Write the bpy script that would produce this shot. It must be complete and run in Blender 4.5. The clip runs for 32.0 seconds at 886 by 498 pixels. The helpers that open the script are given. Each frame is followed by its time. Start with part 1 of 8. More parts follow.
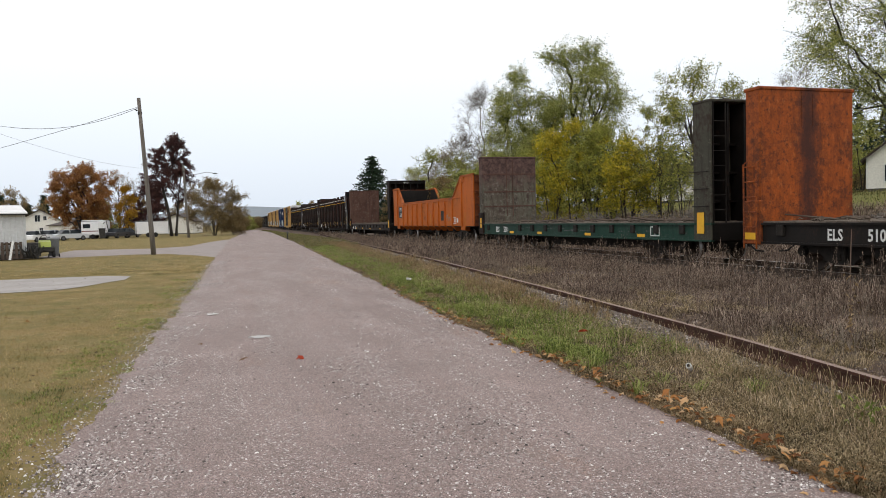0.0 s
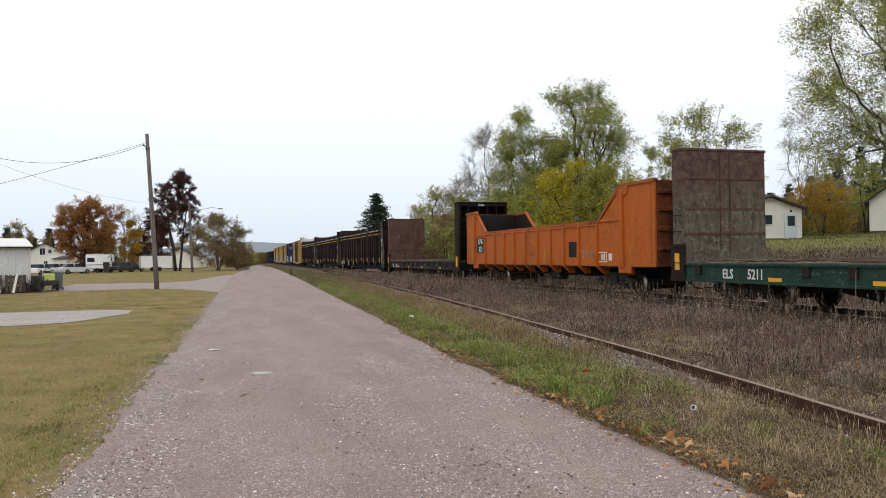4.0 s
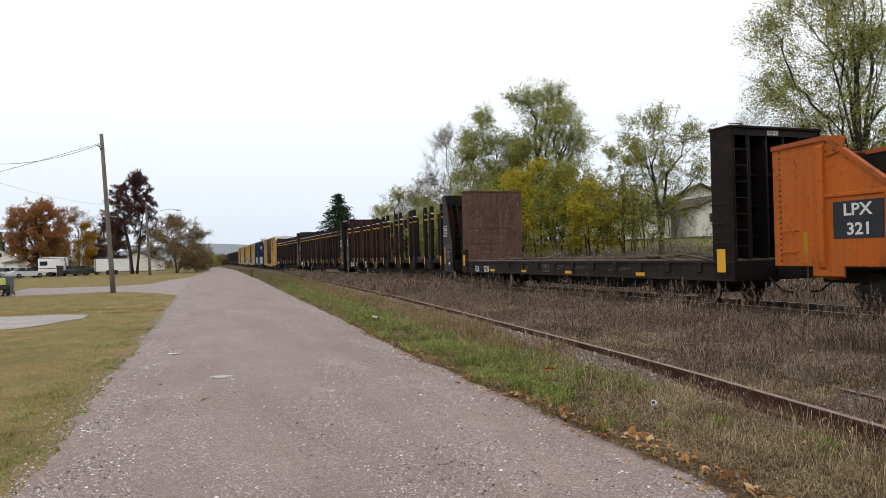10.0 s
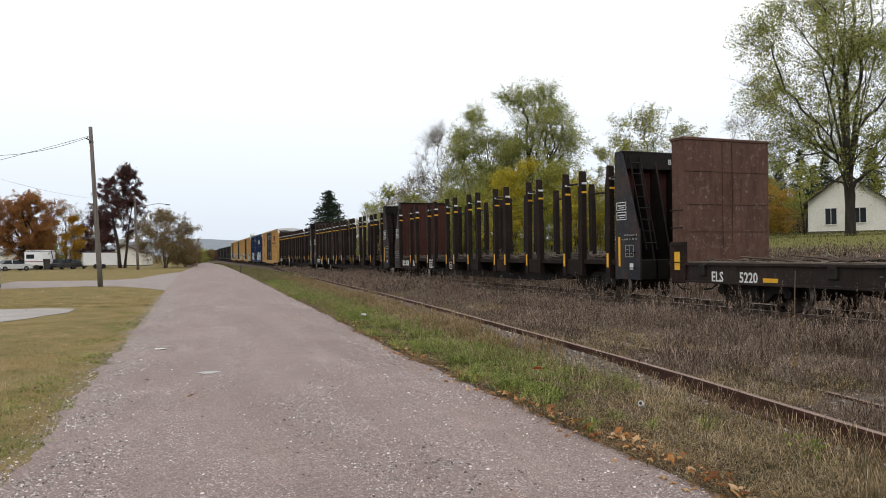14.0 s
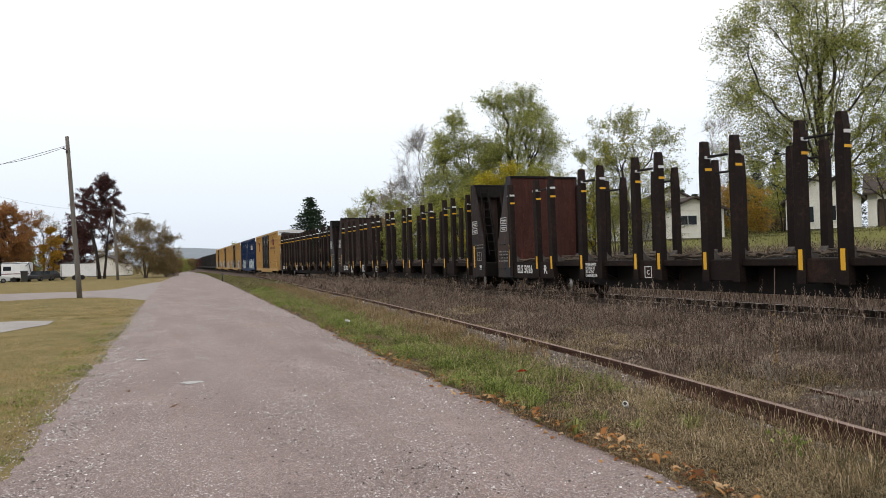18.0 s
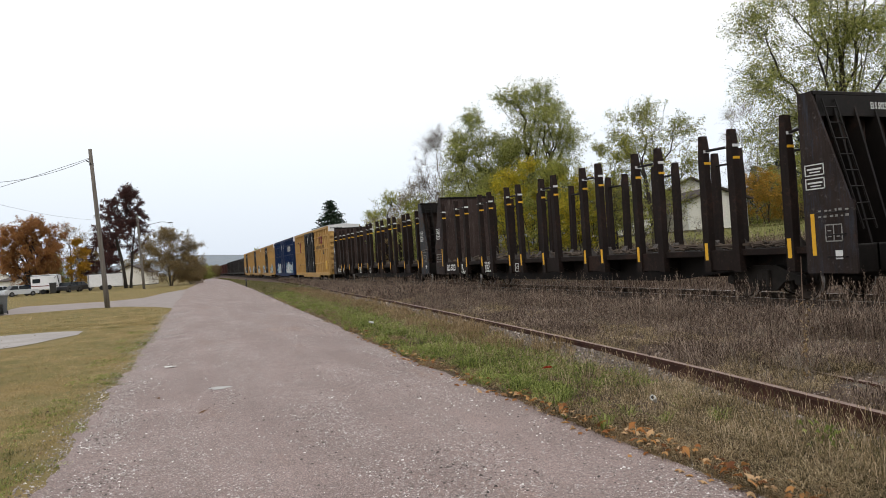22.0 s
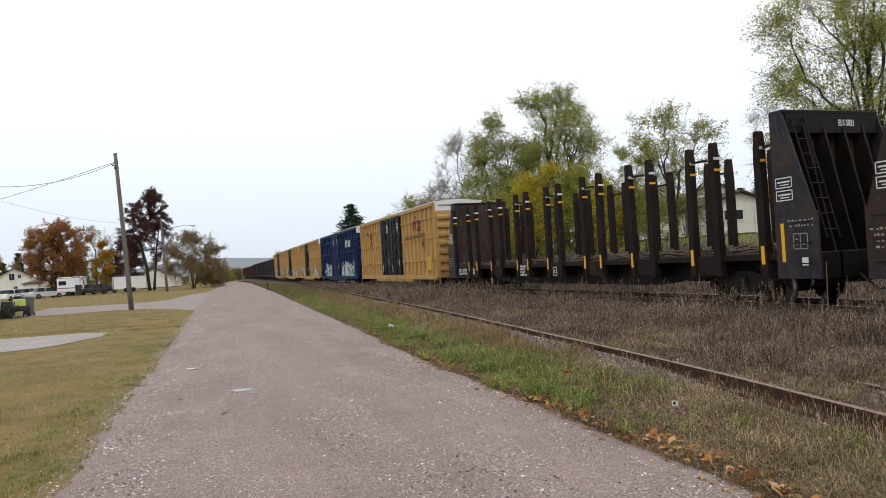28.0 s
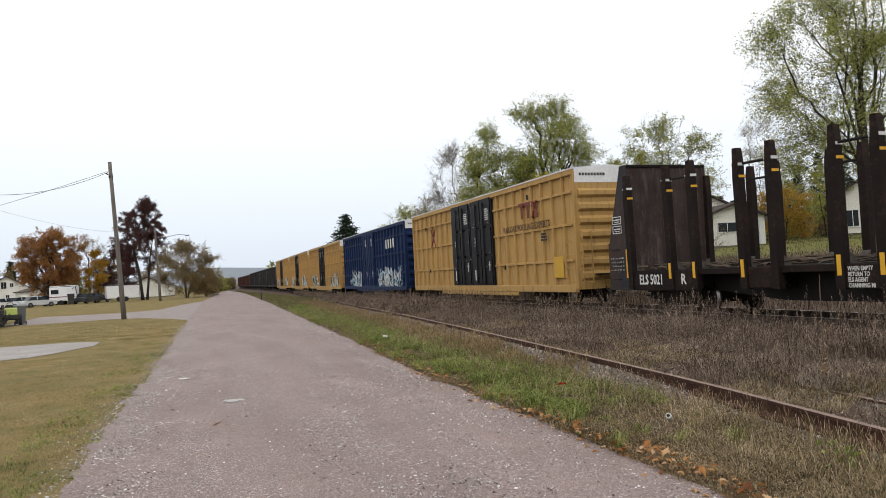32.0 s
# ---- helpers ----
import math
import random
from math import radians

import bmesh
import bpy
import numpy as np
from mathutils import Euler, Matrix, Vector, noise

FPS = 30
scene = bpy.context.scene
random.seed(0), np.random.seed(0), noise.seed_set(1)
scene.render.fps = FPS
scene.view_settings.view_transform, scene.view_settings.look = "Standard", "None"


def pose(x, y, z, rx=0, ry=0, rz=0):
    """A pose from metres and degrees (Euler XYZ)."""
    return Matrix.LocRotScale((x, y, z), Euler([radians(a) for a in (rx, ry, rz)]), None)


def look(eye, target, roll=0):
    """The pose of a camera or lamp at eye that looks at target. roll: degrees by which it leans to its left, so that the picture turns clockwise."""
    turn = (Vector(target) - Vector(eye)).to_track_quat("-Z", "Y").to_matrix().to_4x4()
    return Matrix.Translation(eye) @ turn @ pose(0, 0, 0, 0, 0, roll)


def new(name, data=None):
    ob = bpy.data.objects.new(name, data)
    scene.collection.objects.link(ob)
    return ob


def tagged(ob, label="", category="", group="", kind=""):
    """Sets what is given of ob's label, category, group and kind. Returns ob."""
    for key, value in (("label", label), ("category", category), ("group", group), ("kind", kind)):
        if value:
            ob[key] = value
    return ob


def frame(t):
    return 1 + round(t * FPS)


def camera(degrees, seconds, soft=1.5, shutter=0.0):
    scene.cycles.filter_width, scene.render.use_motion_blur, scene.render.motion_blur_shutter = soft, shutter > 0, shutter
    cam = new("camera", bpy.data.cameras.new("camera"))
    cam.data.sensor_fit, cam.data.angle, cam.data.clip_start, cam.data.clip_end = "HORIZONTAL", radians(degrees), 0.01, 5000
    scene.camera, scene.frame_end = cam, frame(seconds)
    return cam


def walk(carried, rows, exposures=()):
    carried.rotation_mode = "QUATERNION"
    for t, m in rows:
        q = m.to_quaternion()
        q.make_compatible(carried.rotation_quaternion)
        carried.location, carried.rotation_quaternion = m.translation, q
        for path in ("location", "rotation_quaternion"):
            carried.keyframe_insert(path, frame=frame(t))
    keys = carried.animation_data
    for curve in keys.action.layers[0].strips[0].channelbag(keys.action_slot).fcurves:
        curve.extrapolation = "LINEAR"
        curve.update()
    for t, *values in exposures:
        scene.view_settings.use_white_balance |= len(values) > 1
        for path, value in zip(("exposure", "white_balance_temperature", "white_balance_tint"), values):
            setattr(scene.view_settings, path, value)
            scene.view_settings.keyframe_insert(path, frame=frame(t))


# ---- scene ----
EYE = 1.65
cam = camera(63.5, 32.0, soft=0.9)
# seconds, yaw, pitch, roll of the hand-held camera, which stands on the road
def turned(yaw, pitch, roll):
    return pose(0, 0, EYE, 90 + pitch, roll, yaw)


walk(cam, [
    (0, turned(-17.52, -2.42, 1.48)), (0.5, turned(-17.58, -2.27, 0.74)), (1, turned(-17.33, -2.22, 1.08)),
    (1.5, turned(-17.66, -1.91, 1.12)), (2, turned(-18.36, -1.42, 0.84)), (2.5, turned(-22.73, -0.92, -2.15)),
    (3, turned(-18.94, 0.50, -0.05)), (3.5, turned(-19.12, 0.70, -0.93)), (4, turned(-17.24, 0.59, 0.86)),
    (4.5, turned(-20.25, 1.14, 1.05)), (6.5, turned(-20.49, 0.82, 1.37)), (7, turned(-20.71, 1.01, 1.77)),
    (7.5, turned(-20.60, 0.95, 1.51)), (8, turned(-20.43, 0.77, 1.48)), (8.5, turned(-20.41, 0.66, 1.74)),
    (9, turned(-20.38, 0.58, 1.57)), (9.5, turned(-20.36, 0.52, 1.54)), (10, turned(-20.21, 0.52, 1.41)),
    (10.5, turned(-20.03, 0.50, 1.28)), (11, turned(-20.05, 0.38, 1.00)), (11.5, turned(-20.12, 0.26, 1.01)),
    (12, turned(-20.28, 0.29, 0.60)), (12.5, turned(-20.35, 0.33, 0.73)), (13, turned(-20.47, 0.25, 0.61)),
    (13.5, turned(-20.75, 0.34, 0.66)), (14, turned(-21.02, 0.39, 0.62)), (14.5, turned(-21.24, 0.45, 0.80)),
    (16.5, turned(-22.82, 0.48, 1.27)), (17, turned(-22.70, 0.51, 1.38)), (17.5, turned(-22.52, 0.58, 1.46)),
    (18, turned(-22.39, 0.72, 1.66)), (18.5, turned(-22.17, 0.87, 2.00)), (19, turned(-21.98, 0.80, 2.31)),
    (19.5, turned(-21.92, 0.70, 2.18)), (20, turned(-21.96, 0.67, 2.04)), (20.5, turned(-21.80, 0.78, 2.90)),
    (21, turned(-21.40, 0.86, 2.51)), (21.5, turned(-21.02, 0.76, 3.12)), (22, turned(-20.68, 0.72, 3.52)),
    (22.5, turned(-20.40, 0.70, 3.47)), (23, turned(-20.12, 0.71, 3.50)), (23.5, turned(-19.70, 0.63, 3.68)),
    (24, turned(-19.05, 0.63, 3.70)), (24.5, turned(-18.91, 0.63, 3.20)), (26.5, turned(-19.60, 0.96, 3.69)),
    (27, turned(-19.32, 1.07, 3.56)), (27.5, turned(-19.18, 1.05, 3.57)), (28, turned(-19.07, 1.12, 3.32)),
    (28.5, turned(-19.11, 1.33, 3.15)), (29, turned(-18.99, 1.39, 3.13)), (29.5, turned(-18.98, 1.66, 2.74)),
    (30, turned(-19.13, 1.78, 2.59)), (30.5, turned(-19.11, 1.90, 2.64)), (31, turned(-19.03, 1.84, 3.07)),
    (31.5, turned(-19.15, 1.85, 3.04)), (32, turned(-19.52, 1.96, 3.01)),
])

# ---- light: an overcast sky, with a faint wide sun ----
world = bpy.data.worlds.new("overcast_sky")
scene.world = world
world.use_nodes = True
wn, wl = world.node_tree.nodes, world.node_tree.links
wn.clear()
sky = wn.new("ShaderNodeTexSky")
sky.sky_type, sky.sun_disc = "NISHITA", False
sky.sun_elevation, sky.sun_rotation, sky.air_density, sky.dust_density = radians(38), radians(215), 1.0, 4.0
sky_tone = wn.new("ShaderNodeMix")
sky_tone.data_type = "RGBA"
sky_tone.inputs["Factor"].default_value = 0.93
wl.new(sky.outputs["Color"], sky_tone.inputs["A"])
sky_geo, sky_sep = wn.new("ShaderNodeTexCoord"), wn.new("ShaderNodeSeparateXYZ")
wl.new(sky_geo.outputs["Generated"], sky_sep.inputs["Vector"])
sky_ramp = wn.new("ShaderNodeValToRGB")
ramp = sky_ramp.color_ramp
ramp.elements[0].position, ramp.elements[0].color = 0.0, (7.9, 8.7, 9.8, 1)
ramp.elements[1].position, ramp.elements[1].color = 0.34, (12.6, 12.6, 12.6, 1)
mid_stop = ramp.elements.new(0.12)
mid_stop.color = (9.6, 10.25, 11.0, 1)
wl.new(sky_sep.outputs["Z"], sky_ramp.inputs["Fac"])
wl.new(sky_ramp.outputs["Color"], sky_tone.inputs["B"])
sky_out, sky_bg = wn.new("ShaderNodeOutputWorld"), wn.new("ShaderNodeBackground")
sky_bg.inputs["Strength"].default_value = 0.1
wl.new(sky_tone.outputs["Result"], sky_bg.inputs["Color"])
wl.new(sky_bg.outputs["Background"], sky_out.inputs["Surface"])

sun_data = bpy.data.lights.new("sun", "SUN")
sun_data.energy, sun_data.angle, sun_data.color = 0.6, radians(25), (1.0, 0.96, 0.9)
sun = new("sun", sun_data)
sun.matrix_world = look((-20, -30, 40), (0, 0, 0))
scene.view_settings.exposure = 0.0


# ---- materials ----
def nodes(name, rough=0.8, metal=0.0, spec=0.3):
    m = bpy.data.materials.new(name)
    m.use_nodes = True
    nt = m.node_tree
    b = nt.nodes["Principled BSDF"]
    b.inputs["Roughness"].default_value = rough
    b.inputs["Metallic"].default_value = metal
    b.inputs["Specular IOR Level"].default_value = spec
    return m, nt, b


def coords(nt, scale=(1, 1, 1), space="Object"):
    tc, mp = nt.nodes.new("ShaderNodeTexCoord"), nt.nodes.new("ShaderNodeMapping")
    mp.inputs["Scale"].default_value = scale
    nt.links.new(tc.outputs[space], mp.inputs["Vector"])
    return mp.outputs["Vector"]


def noise_of(nt, vec, scale, detail=4.0, rough=0.6):
    n = nt.nodes.new("ShaderNodeTexNoise")
    n.inputs["Scale"].default_value, n.inputs["Detail"].default_value, n.inputs["Roughness"].default_value = scale, detail, rough
    nt.links.new(vec, n.inputs["Vector"])
    return n.outputs["Fac"]


def ramp_of(nt, fac, stops):
    r = nt.nodes.new("ShaderNodeValToRGB")
    e = r.color_ramp.elements
    e[0].position, e[0].color = stops[0][0], (*stops[0][1], 1)
    e[1].position, e[1].color = stops[-1][0], (*stops[-1][1], 1)
    for p, c in stops[1:-1]:
        e.new(p).color = (*c, 1)
    nt.links.new(fac, r.inputs["Fac"])
    return r.outputs["Color"]


def mix_of(nt, fac, a, b, blend="MIX"):
    m = nt.nodes.new("ShaderNodeMix")
    m.data_type, m.blend_type = "RGBA", blend
    for sock, v in (("Factor", fac), ("A", a), ("B", b)):
        if hasattr(v, "links"):
            nt.links.new(v, m.inputs[sock])
        elif sock == "Factor":
            m.inputs["Factor"].default_value = v
        else:
            m.inputs[sock].default_value = (*v, 1)
    return m.outputs["Result"]


def bump_of(nt, b, fac, strength=0.3, dist=0.01):
    bp = nt.nodes.new("ShaderNodeBump")
    bp.inputs["Strength"].default_value, bp.inputs["Distance"].default_value = strength, dist
    nt.links.new(fac, bp.inputs["Height"])
    nt.links.new(bp.outputs["Normal"], b.inputs["Normal"])


def steps(lo, hi):
    return [(lo, (0, 0, 0)), (hi, (1, 1, 1))]


def plain(name, a, b, scale=6.0, rough=0.8, metal=0.0, bump=0.2, stretch=(1, 1, 1), space="Object", lo=0.3, hi=0.7):
    """Two tones at two scales, with a fine relief."""
    m, nt, bs = nodes(name, rough, metal)
    v = coords(nt, stretch, space)
    big, fine = noise_of(nt, v, scale), noise_of(nt, v, scale * 9, 3)
    c = mix_of(nt, ramp_of(nt, big, steps(lo, hi)), a, b)
    c = mix_of(nt, 0.35, c, ramp_of(nt, fine, [(0.25, (0.35, 0.35, 0.35)), (0.75, (1, 1, 1))]), "MULTIPLY")
    nt.links.new(c, bs.inputs["Base Color"])
    bump_of(nt, bs, fine, bump, 0.01)
    return m


def painted(name, paint, faded, rust=(0.09, 0.035, 0.018), amount=0.5, streak=0.5, rough=0.6, grime=0.4, scratch=None, scratch_part=0.5, smear=None, smear_part=0.5):
    """Old paint on steel: faded patches, rust spots that gather at random, vertical streaks of grime."""
    m, nt, bs = nodes(name, rough, 0.0, 0.15)
    v = coords(nt)
    vs = coords(nt, (3.2, 3.2, 0.22))
    big, mid, fine = noise_of(nt, v, 0.9, 6, 0.65), noise_of(nt, v, 6.5, 8, 0.8), noise_of(nt, v, 38, 4)
    run = noise_of(nt, vs, 2.4, 5, 0.7)
    c = mix_of(nt, ramp_of(nt, big, steps(0.32, 0.68)), paint, faded)
    c = mix_of(nt, ramp_of(nt, run, [(0.5, (0, 0, 0)), (0.78, (streak, streak, streak))]), c, [x * 0.35 for x in paint])
    spot = nt.nodes.new("ShaderNodeMath")
    spot.operation = "MULTIPLY"
    nt.links.new(big, spot.inputs[0])
    nt.links.new(mid, spot.inputs[1])
    lo = 0.44 - 0.24 * amount
    c = mix_of(nt, ramp_of(nt, spot.outputs[0], [(lo, (0, 0, 0)), (lo + 0.05, (0.55, 0.55, 0.55)), (lo + 0.16, (1, 1, 1))]), c, rust)
    if scratch:
        wob = nt.nodes.new("ShaderNodeVectorMath")
        wob.operation = "MULTIPLY_ADD"
        wob.inputs[1].default_value = (0.5, 0.5, 0.5)
        nz = nt.nodes.new("ShaderNodeTexNoise")
        nz.inputs["Scale"].default_value = 3.0
        nt.links.new(v, nz.inputs["Vector"])
        nt.links.new(nz.outputs["Color"], wob.inputs[0])
        nt.links.new(coords(nt, (1, 0.8, 1.5)), wob.inputs[2])
        crack = nt.nodes.new("ShaderNodeTexVoronoi")
        crack.feature = "DISTANCE_TO_EDGE"
        crack.inputs["Scale"].default_value = 2.1
        nt.links.new(wob.outputs[0], crack.inputs["Vector"])
        gone = 0.68 - 0.2 * scratch_part
        line = mix_of(nt, ramp_of(nt, crack.outputs["Distance"], [(0.0, (1, 1, 1)), (0.022, (0, 0, 0))]), (0, 0, 0), ramp_of(nt, noise_of(nt, v, 2.7, 5, 0.7), steps(gone, gone + 0.1)))
        c = mix_of(nt, line, c, scratch)
        fleck = ramp_of(nt, noise_of(nt, coords(nt, (1, 1, 1.2)), 6, 8, 0.85), [(0.585 - 0.08 * scratch_part, (0, 0, 0)), (0.66 - 0.08 * scratch_part, (0.85, 0.85, 0.85))])
        c = mix_of(nt, fleck, c, scratch)
    if smear:
        down = noise_of(nt, coords(nt, (2.6, 2.6, 0.35)), 2.2, 9, 0.82)
        where = noise_of(nt, v, 0.8, 4, 0.6)
        lo_s = 0.6 - 0.16 * smear_part
        k = mix_of(nt, 1.0, ramp_of(nt, down, [(lo_s, (0, 0, 0)), (lo_s + 0.14, (0.85, 0.85, 0.85))]), ramp_of(nt, where, [(0.35, (0.15, 0.15, 0.15)), (0.6, (1, 1, 1))]), "MULTIPLY")
        c = mix_of(nt, k, c, smear)
    c = mix_of(nt, grime, c, ramp_of(nt, fine, [(0.3, (0.45, 0.43, 0.42)), (0.7, (1, 1, 1))]), "MULTIPLY")
    nt.links.new(c, bs.inputs["Base Color"])
    bump_of(nt, bs, mid, 0.35, 0.012)
    return m


def gravel(name, stops, rough=0.9):
    """Loose stones, each its own tone."""
    m, nt, bs = nodes(name, rough, 0.0, 0.2)
    gi = nt.nodes.new("ShaderNodeNewGeometry")
    nt.links.new(ramp_of(nt, gi.outputs["Random Per Island"], stops), bs.inputs["Base Color"])
    return m


def leafy(name, stops, through_light=0.45, rough=0.7, vary=0.75, patches=0.6):
    """Leaves, each its own tone."""
    m, nt, bs = nodes(name, rough, 0.0, 0.2)
    g = nt.nodes.new("ShaderNodeNewGeometry")
    v = coords(nt)
    clump = noise_of(nt, v, 0.55 if patches < 0.9 else 0.9, 5, 0.65)
    add = nt.nodes.new("ShaderNodeMath")
    add.operation = "MULTIPLY_ADD"
    add.inputs[1].default_value, add.inputs[2].default_value = vary, 0.555 - 0.5 * vary - 0.5 * patches
    nt.links.new(g.outputs["Random Per Island"], add.inputs[0])
    add2 = nt.nodes.new("ShaderNodeMath")
    add2.operation = "MULTIPLY_ADD"
    add2.inputs[1].default_value = patches
    nt.links.new(clump, add2.inputs[0])
    nt.links.new(add.outputs[0], add2.inputs[2])
    c = ramp_of(nt, add2.outputs[0], stops)
    nt.links.new(c, bs.inputs["Base Color"])
    tr, mx = nt.nodes.new("ShaderNodeBsdfTranslucent"), nt.nodes.new("ShaderNodeMixShader")
    nt.links.new(c, tr.inputs["Color"])
    mx.inputs["Fac"].default_value = through_light
    nt.links.new(bs.outputs["BSDF"], mx.inputs[1])
    nt.links.new(tr.outputs["BSDF"], mx.inputs[2])
    nt.links.new(mx.outputs["Shader"], nt.nodes["Material Output"].inputs["Surface"])
    return m


M = {}
M["orange"] = painted("orange_paint", (0.5, 0.115, 0.014), (0.42, 0.115, 0.022), (0.1, 0.032, 0.014), 0.5, 0.4, 0.6, 0.4, (0.11, 0.035, 0.014), 0.3)
M["orange_dark"] = painted("rust_dark_orange_end", (0.2, 0.055, 0.016), (0.11, 0.04, 0.022), (0.045, 0.02, 0.014), 0.85, 0.7, 0.7, 0.4, (0.05, 0.02, 0.014), 0.5, (0.3, 0.085, 0.02), 0.4)
M["orange_rusty"] = painted("orange_rusty_paint", (0.46, 0.1, 0.012), (0.36, 0.085, 0.014), (0.05, 0.02, 0.013), 0.8, 0.85, 0.6, 0.4, (0.06, 0.022, 0.014), 0.6)
# the broad sooty stain down the middle of the orange end wall
nt = M["orange_rusty"].node_tree
bs = nt.nodes["Principled BSDF"]
under = bs.inputs["Base Color"].links[0].from_socket
sep = nt.nodes.new("ShaderNodeSeparateXYZ")
nt.links.new(coords(nt), sep.inputs[0])
band = nt.nodes.new("ShaderNodeMath")
band.operation = "MULTIPLY_ADD"
band.inputs[1].default_value, band.inputs[2].default_value = 1.0, -0.02
nt.links.new(sep.outputs["X"], band.inputs[0])
wide = nt.nodes.new("ShaderNodeMath")
wide.operation = "ABSOLUTE"
nt.links.new(band.outputs[0], wide.inputs[0])
blur = nt.nodes.new("ShaderNodeMath")
blur.operation = "MULTIPLY_ADD"
blur.inputs[1].default_value = 1.1
nt.links.new(noise_of(nt, coords(nt, (1, 1, 0.5)), 3.2, 8, 0.75), blur.inputs[0])
nt.links.new(wide.outputs[0], blur.inputs[2])
stain = ramp_of(nt, blur.outputs[0], [(0.6, (0.92, 0.92, 0.92)), (0.8, (0.6, 0.6, 0.6)), (1.0, (0.2, 0.2, 0.2)), (1.3, (0, 0, 0))])
speck = ramp_of(nt, noise_of(nt, coords(nt, (1, 1, 0.75)), 5.5, 10, 0.86), [(0.45, (0, 0, 0)), (0.56, (0.5, 0.5, 0.5)), (0.7, (0.9, 0.9, 0.9))])
under = mix_of(nt, speck, under, (0.11, 0.028, 0.009))
pale = ramp_of(nt, noise_of(nt, coords(nt, (1.4, 1, 0.6)), 5, 8, 0.8), [(0.56, (0, 0, 0)), (0.7, (0.7, 0.7, 0.7))])
under = mix_of(nt, pale, under, (0.62, 0.21, 0.05))
nt.links.new(mix_of(nt, stain, under, (0.045, 0.018, 0.014)), bs.inputs["Base Color"])
M["orange_rim"] = painted("rusted_orange_rim", (0.42, 0.1, 0.02), (0.3, 0.1, 0.04), (0.08, 0.032, 0.02), 0.7, 0.4, 0.75)
M["green"] = painted("green_paint", (0.011, 0.045, 0.031), (0.022, 0.056, 0.041), (0.02, 0.018, 0.014), 0.62, 0.7, 0.6, 0.4, (0.1, 0.11, 0.1), 0.3)
M["olive_black"] = painted("dark_olive_steel", (0.05, 0.047, 0.036), (0.085, 0.083, 0.064), (0.03, 0.016, 0.012), 0.85, 0.9, 0.75, 0.4, (0.13, 0.12, 0.1), 0.3)
M["brown_rust"] = painted("brown_rusted_steel", (0.085, 0.043, 0.032), (0.135, 0.076, 0.058), (0.04, 0.024, 0.02), 0.5, 0.6, 0.8, 0.4, (0.24, 0.2, 0.18), 0.35, (0.05, 0.028, 0.024), 0.7)
M["grey_brown"] = painted("grey_brown_worn_steel", (0.06, 0.037, 0.031), (0.155, 0.135, 0.105), (0.028, 0.018, 0.016), 0.85, 0.35, 0.8, 0.4, (0.25, 0.23, 0.19), 0.62, (0.16, 0.17, 0.125), 0.9)
nt = M["grey_brown"].node_tree
bs = nt.nodes["Principled BSDF"]
under = bs.inputs["Base Color"].links[0].from_socket
sep = nt.nodes.new("ShaderNodeSeparateXYZ")
nt.links.new(coords(nt), sep.inputs[0])
blur = nt.nodes.new("ShaderNodeMath")
blur.operation = "MULTIPLY_ADD"
blur.inputs[1].default_value = 2.6
nt.links.new(noise_of(nt, coords(nt, (1, 1, 0.7)), 2.4, 9, 0.78), blur.inputs[0])
nt.links.new(sep.outputs["Z"], blur.inputs[2])
rise = nt.nodes.new("ShaderNodeMapRange")
rise.inputs["From Min"].default_value, rise.inputs["From Max"].default_value = 4.1, 4.9
nt.links.new(blur.outputs[0], rise.inputs["Value"])
upper = mix_of(nt, ramp_of(nt, noise_of(nt, coords(nt), 5, 8, 0.8), steps(0.4, 0.62)), (0.05, 0.03, 0.027), (0.135, 0.082, 0.07))
nt.links.new(mix_of(nt, rise.outputs[0], under, upper), bs.inputs["Base Color"])
M["black"] = painted("black_car_paint", (0.007, 0.006, 0.0055), (0.016, 0.0125, 0.011), (0.034, 0.019, 0.013), 0.6, 0.4)
M["worn_shoe"] = plain("worn_grey_steel", (0.045, 0.038, 0.034), (0.11, 0.095, 0.087), 9, 0.7, 0.1)
M["plate_slate"] = painted("brown_steel_with_slate_patches", (0.022, 0.0155, 0.0135), (0.042, 0.029, 0.025), (0.06, 0.03, 0.02), 0.6, 0.6, 0.75, 0.4, (0.12, 0.1, 0.09), 0.15, (0.04, 0.05, 0.068), 0.75)
M["sill_brown"] = painted("brown_black_worn_sill", (0.02, 0.0145, 0.0125), (0.038, 0.028, 0.0245), (0.055, 0.028, 0.02), 0.6, 0.6, 0.75, 0.4, (0.09, 0.09, 0.085), 0.15, (0.012, 0.016, 0.02), 0.5)
M["black_side"] = painted("black_weathered_steel", (0.011, 0.0095, 0.009), (0.022, 0.019, 0.0175), (0.03, 0.017, 0.012), 0.5, 0.4)
M["stake"] = painted("dark_stake_steel", (0.01, 0.0068, 0.006), (0.021, 0.0128, 0.0104), (0.044, 0.021, 0.0138), 0.65, 0.5, 0.75, 0.4, (0.04, 0.025, 0.018), 0.3)
M["red_brown"] = painted("dark_red_oxide", (0.045, 0.018, 0.0145), (0.08, 0.03, 0.023), (0.02, 0.013, 0.012), 0.6, 0.7, 0.8, 0.5, (0.1, 0.05, 0.04), 0.25, (0.15, 0.045, 0.028), 0.5)
M["box_yellow"] = painted("boxcar_yellow_paint", (0.5, 0.305, 0.1), (0.45, 0.285, 0.115), (0.14, 0.068, 0.034), 0.42, 0.85)
M["box_blue"] = painted("boxcar_blue_paint", (0.007, 0.021, 0.076), (0.012, 0.03, 0.088), (0.04, 0.025, 0.025), 0.25, 0.5)
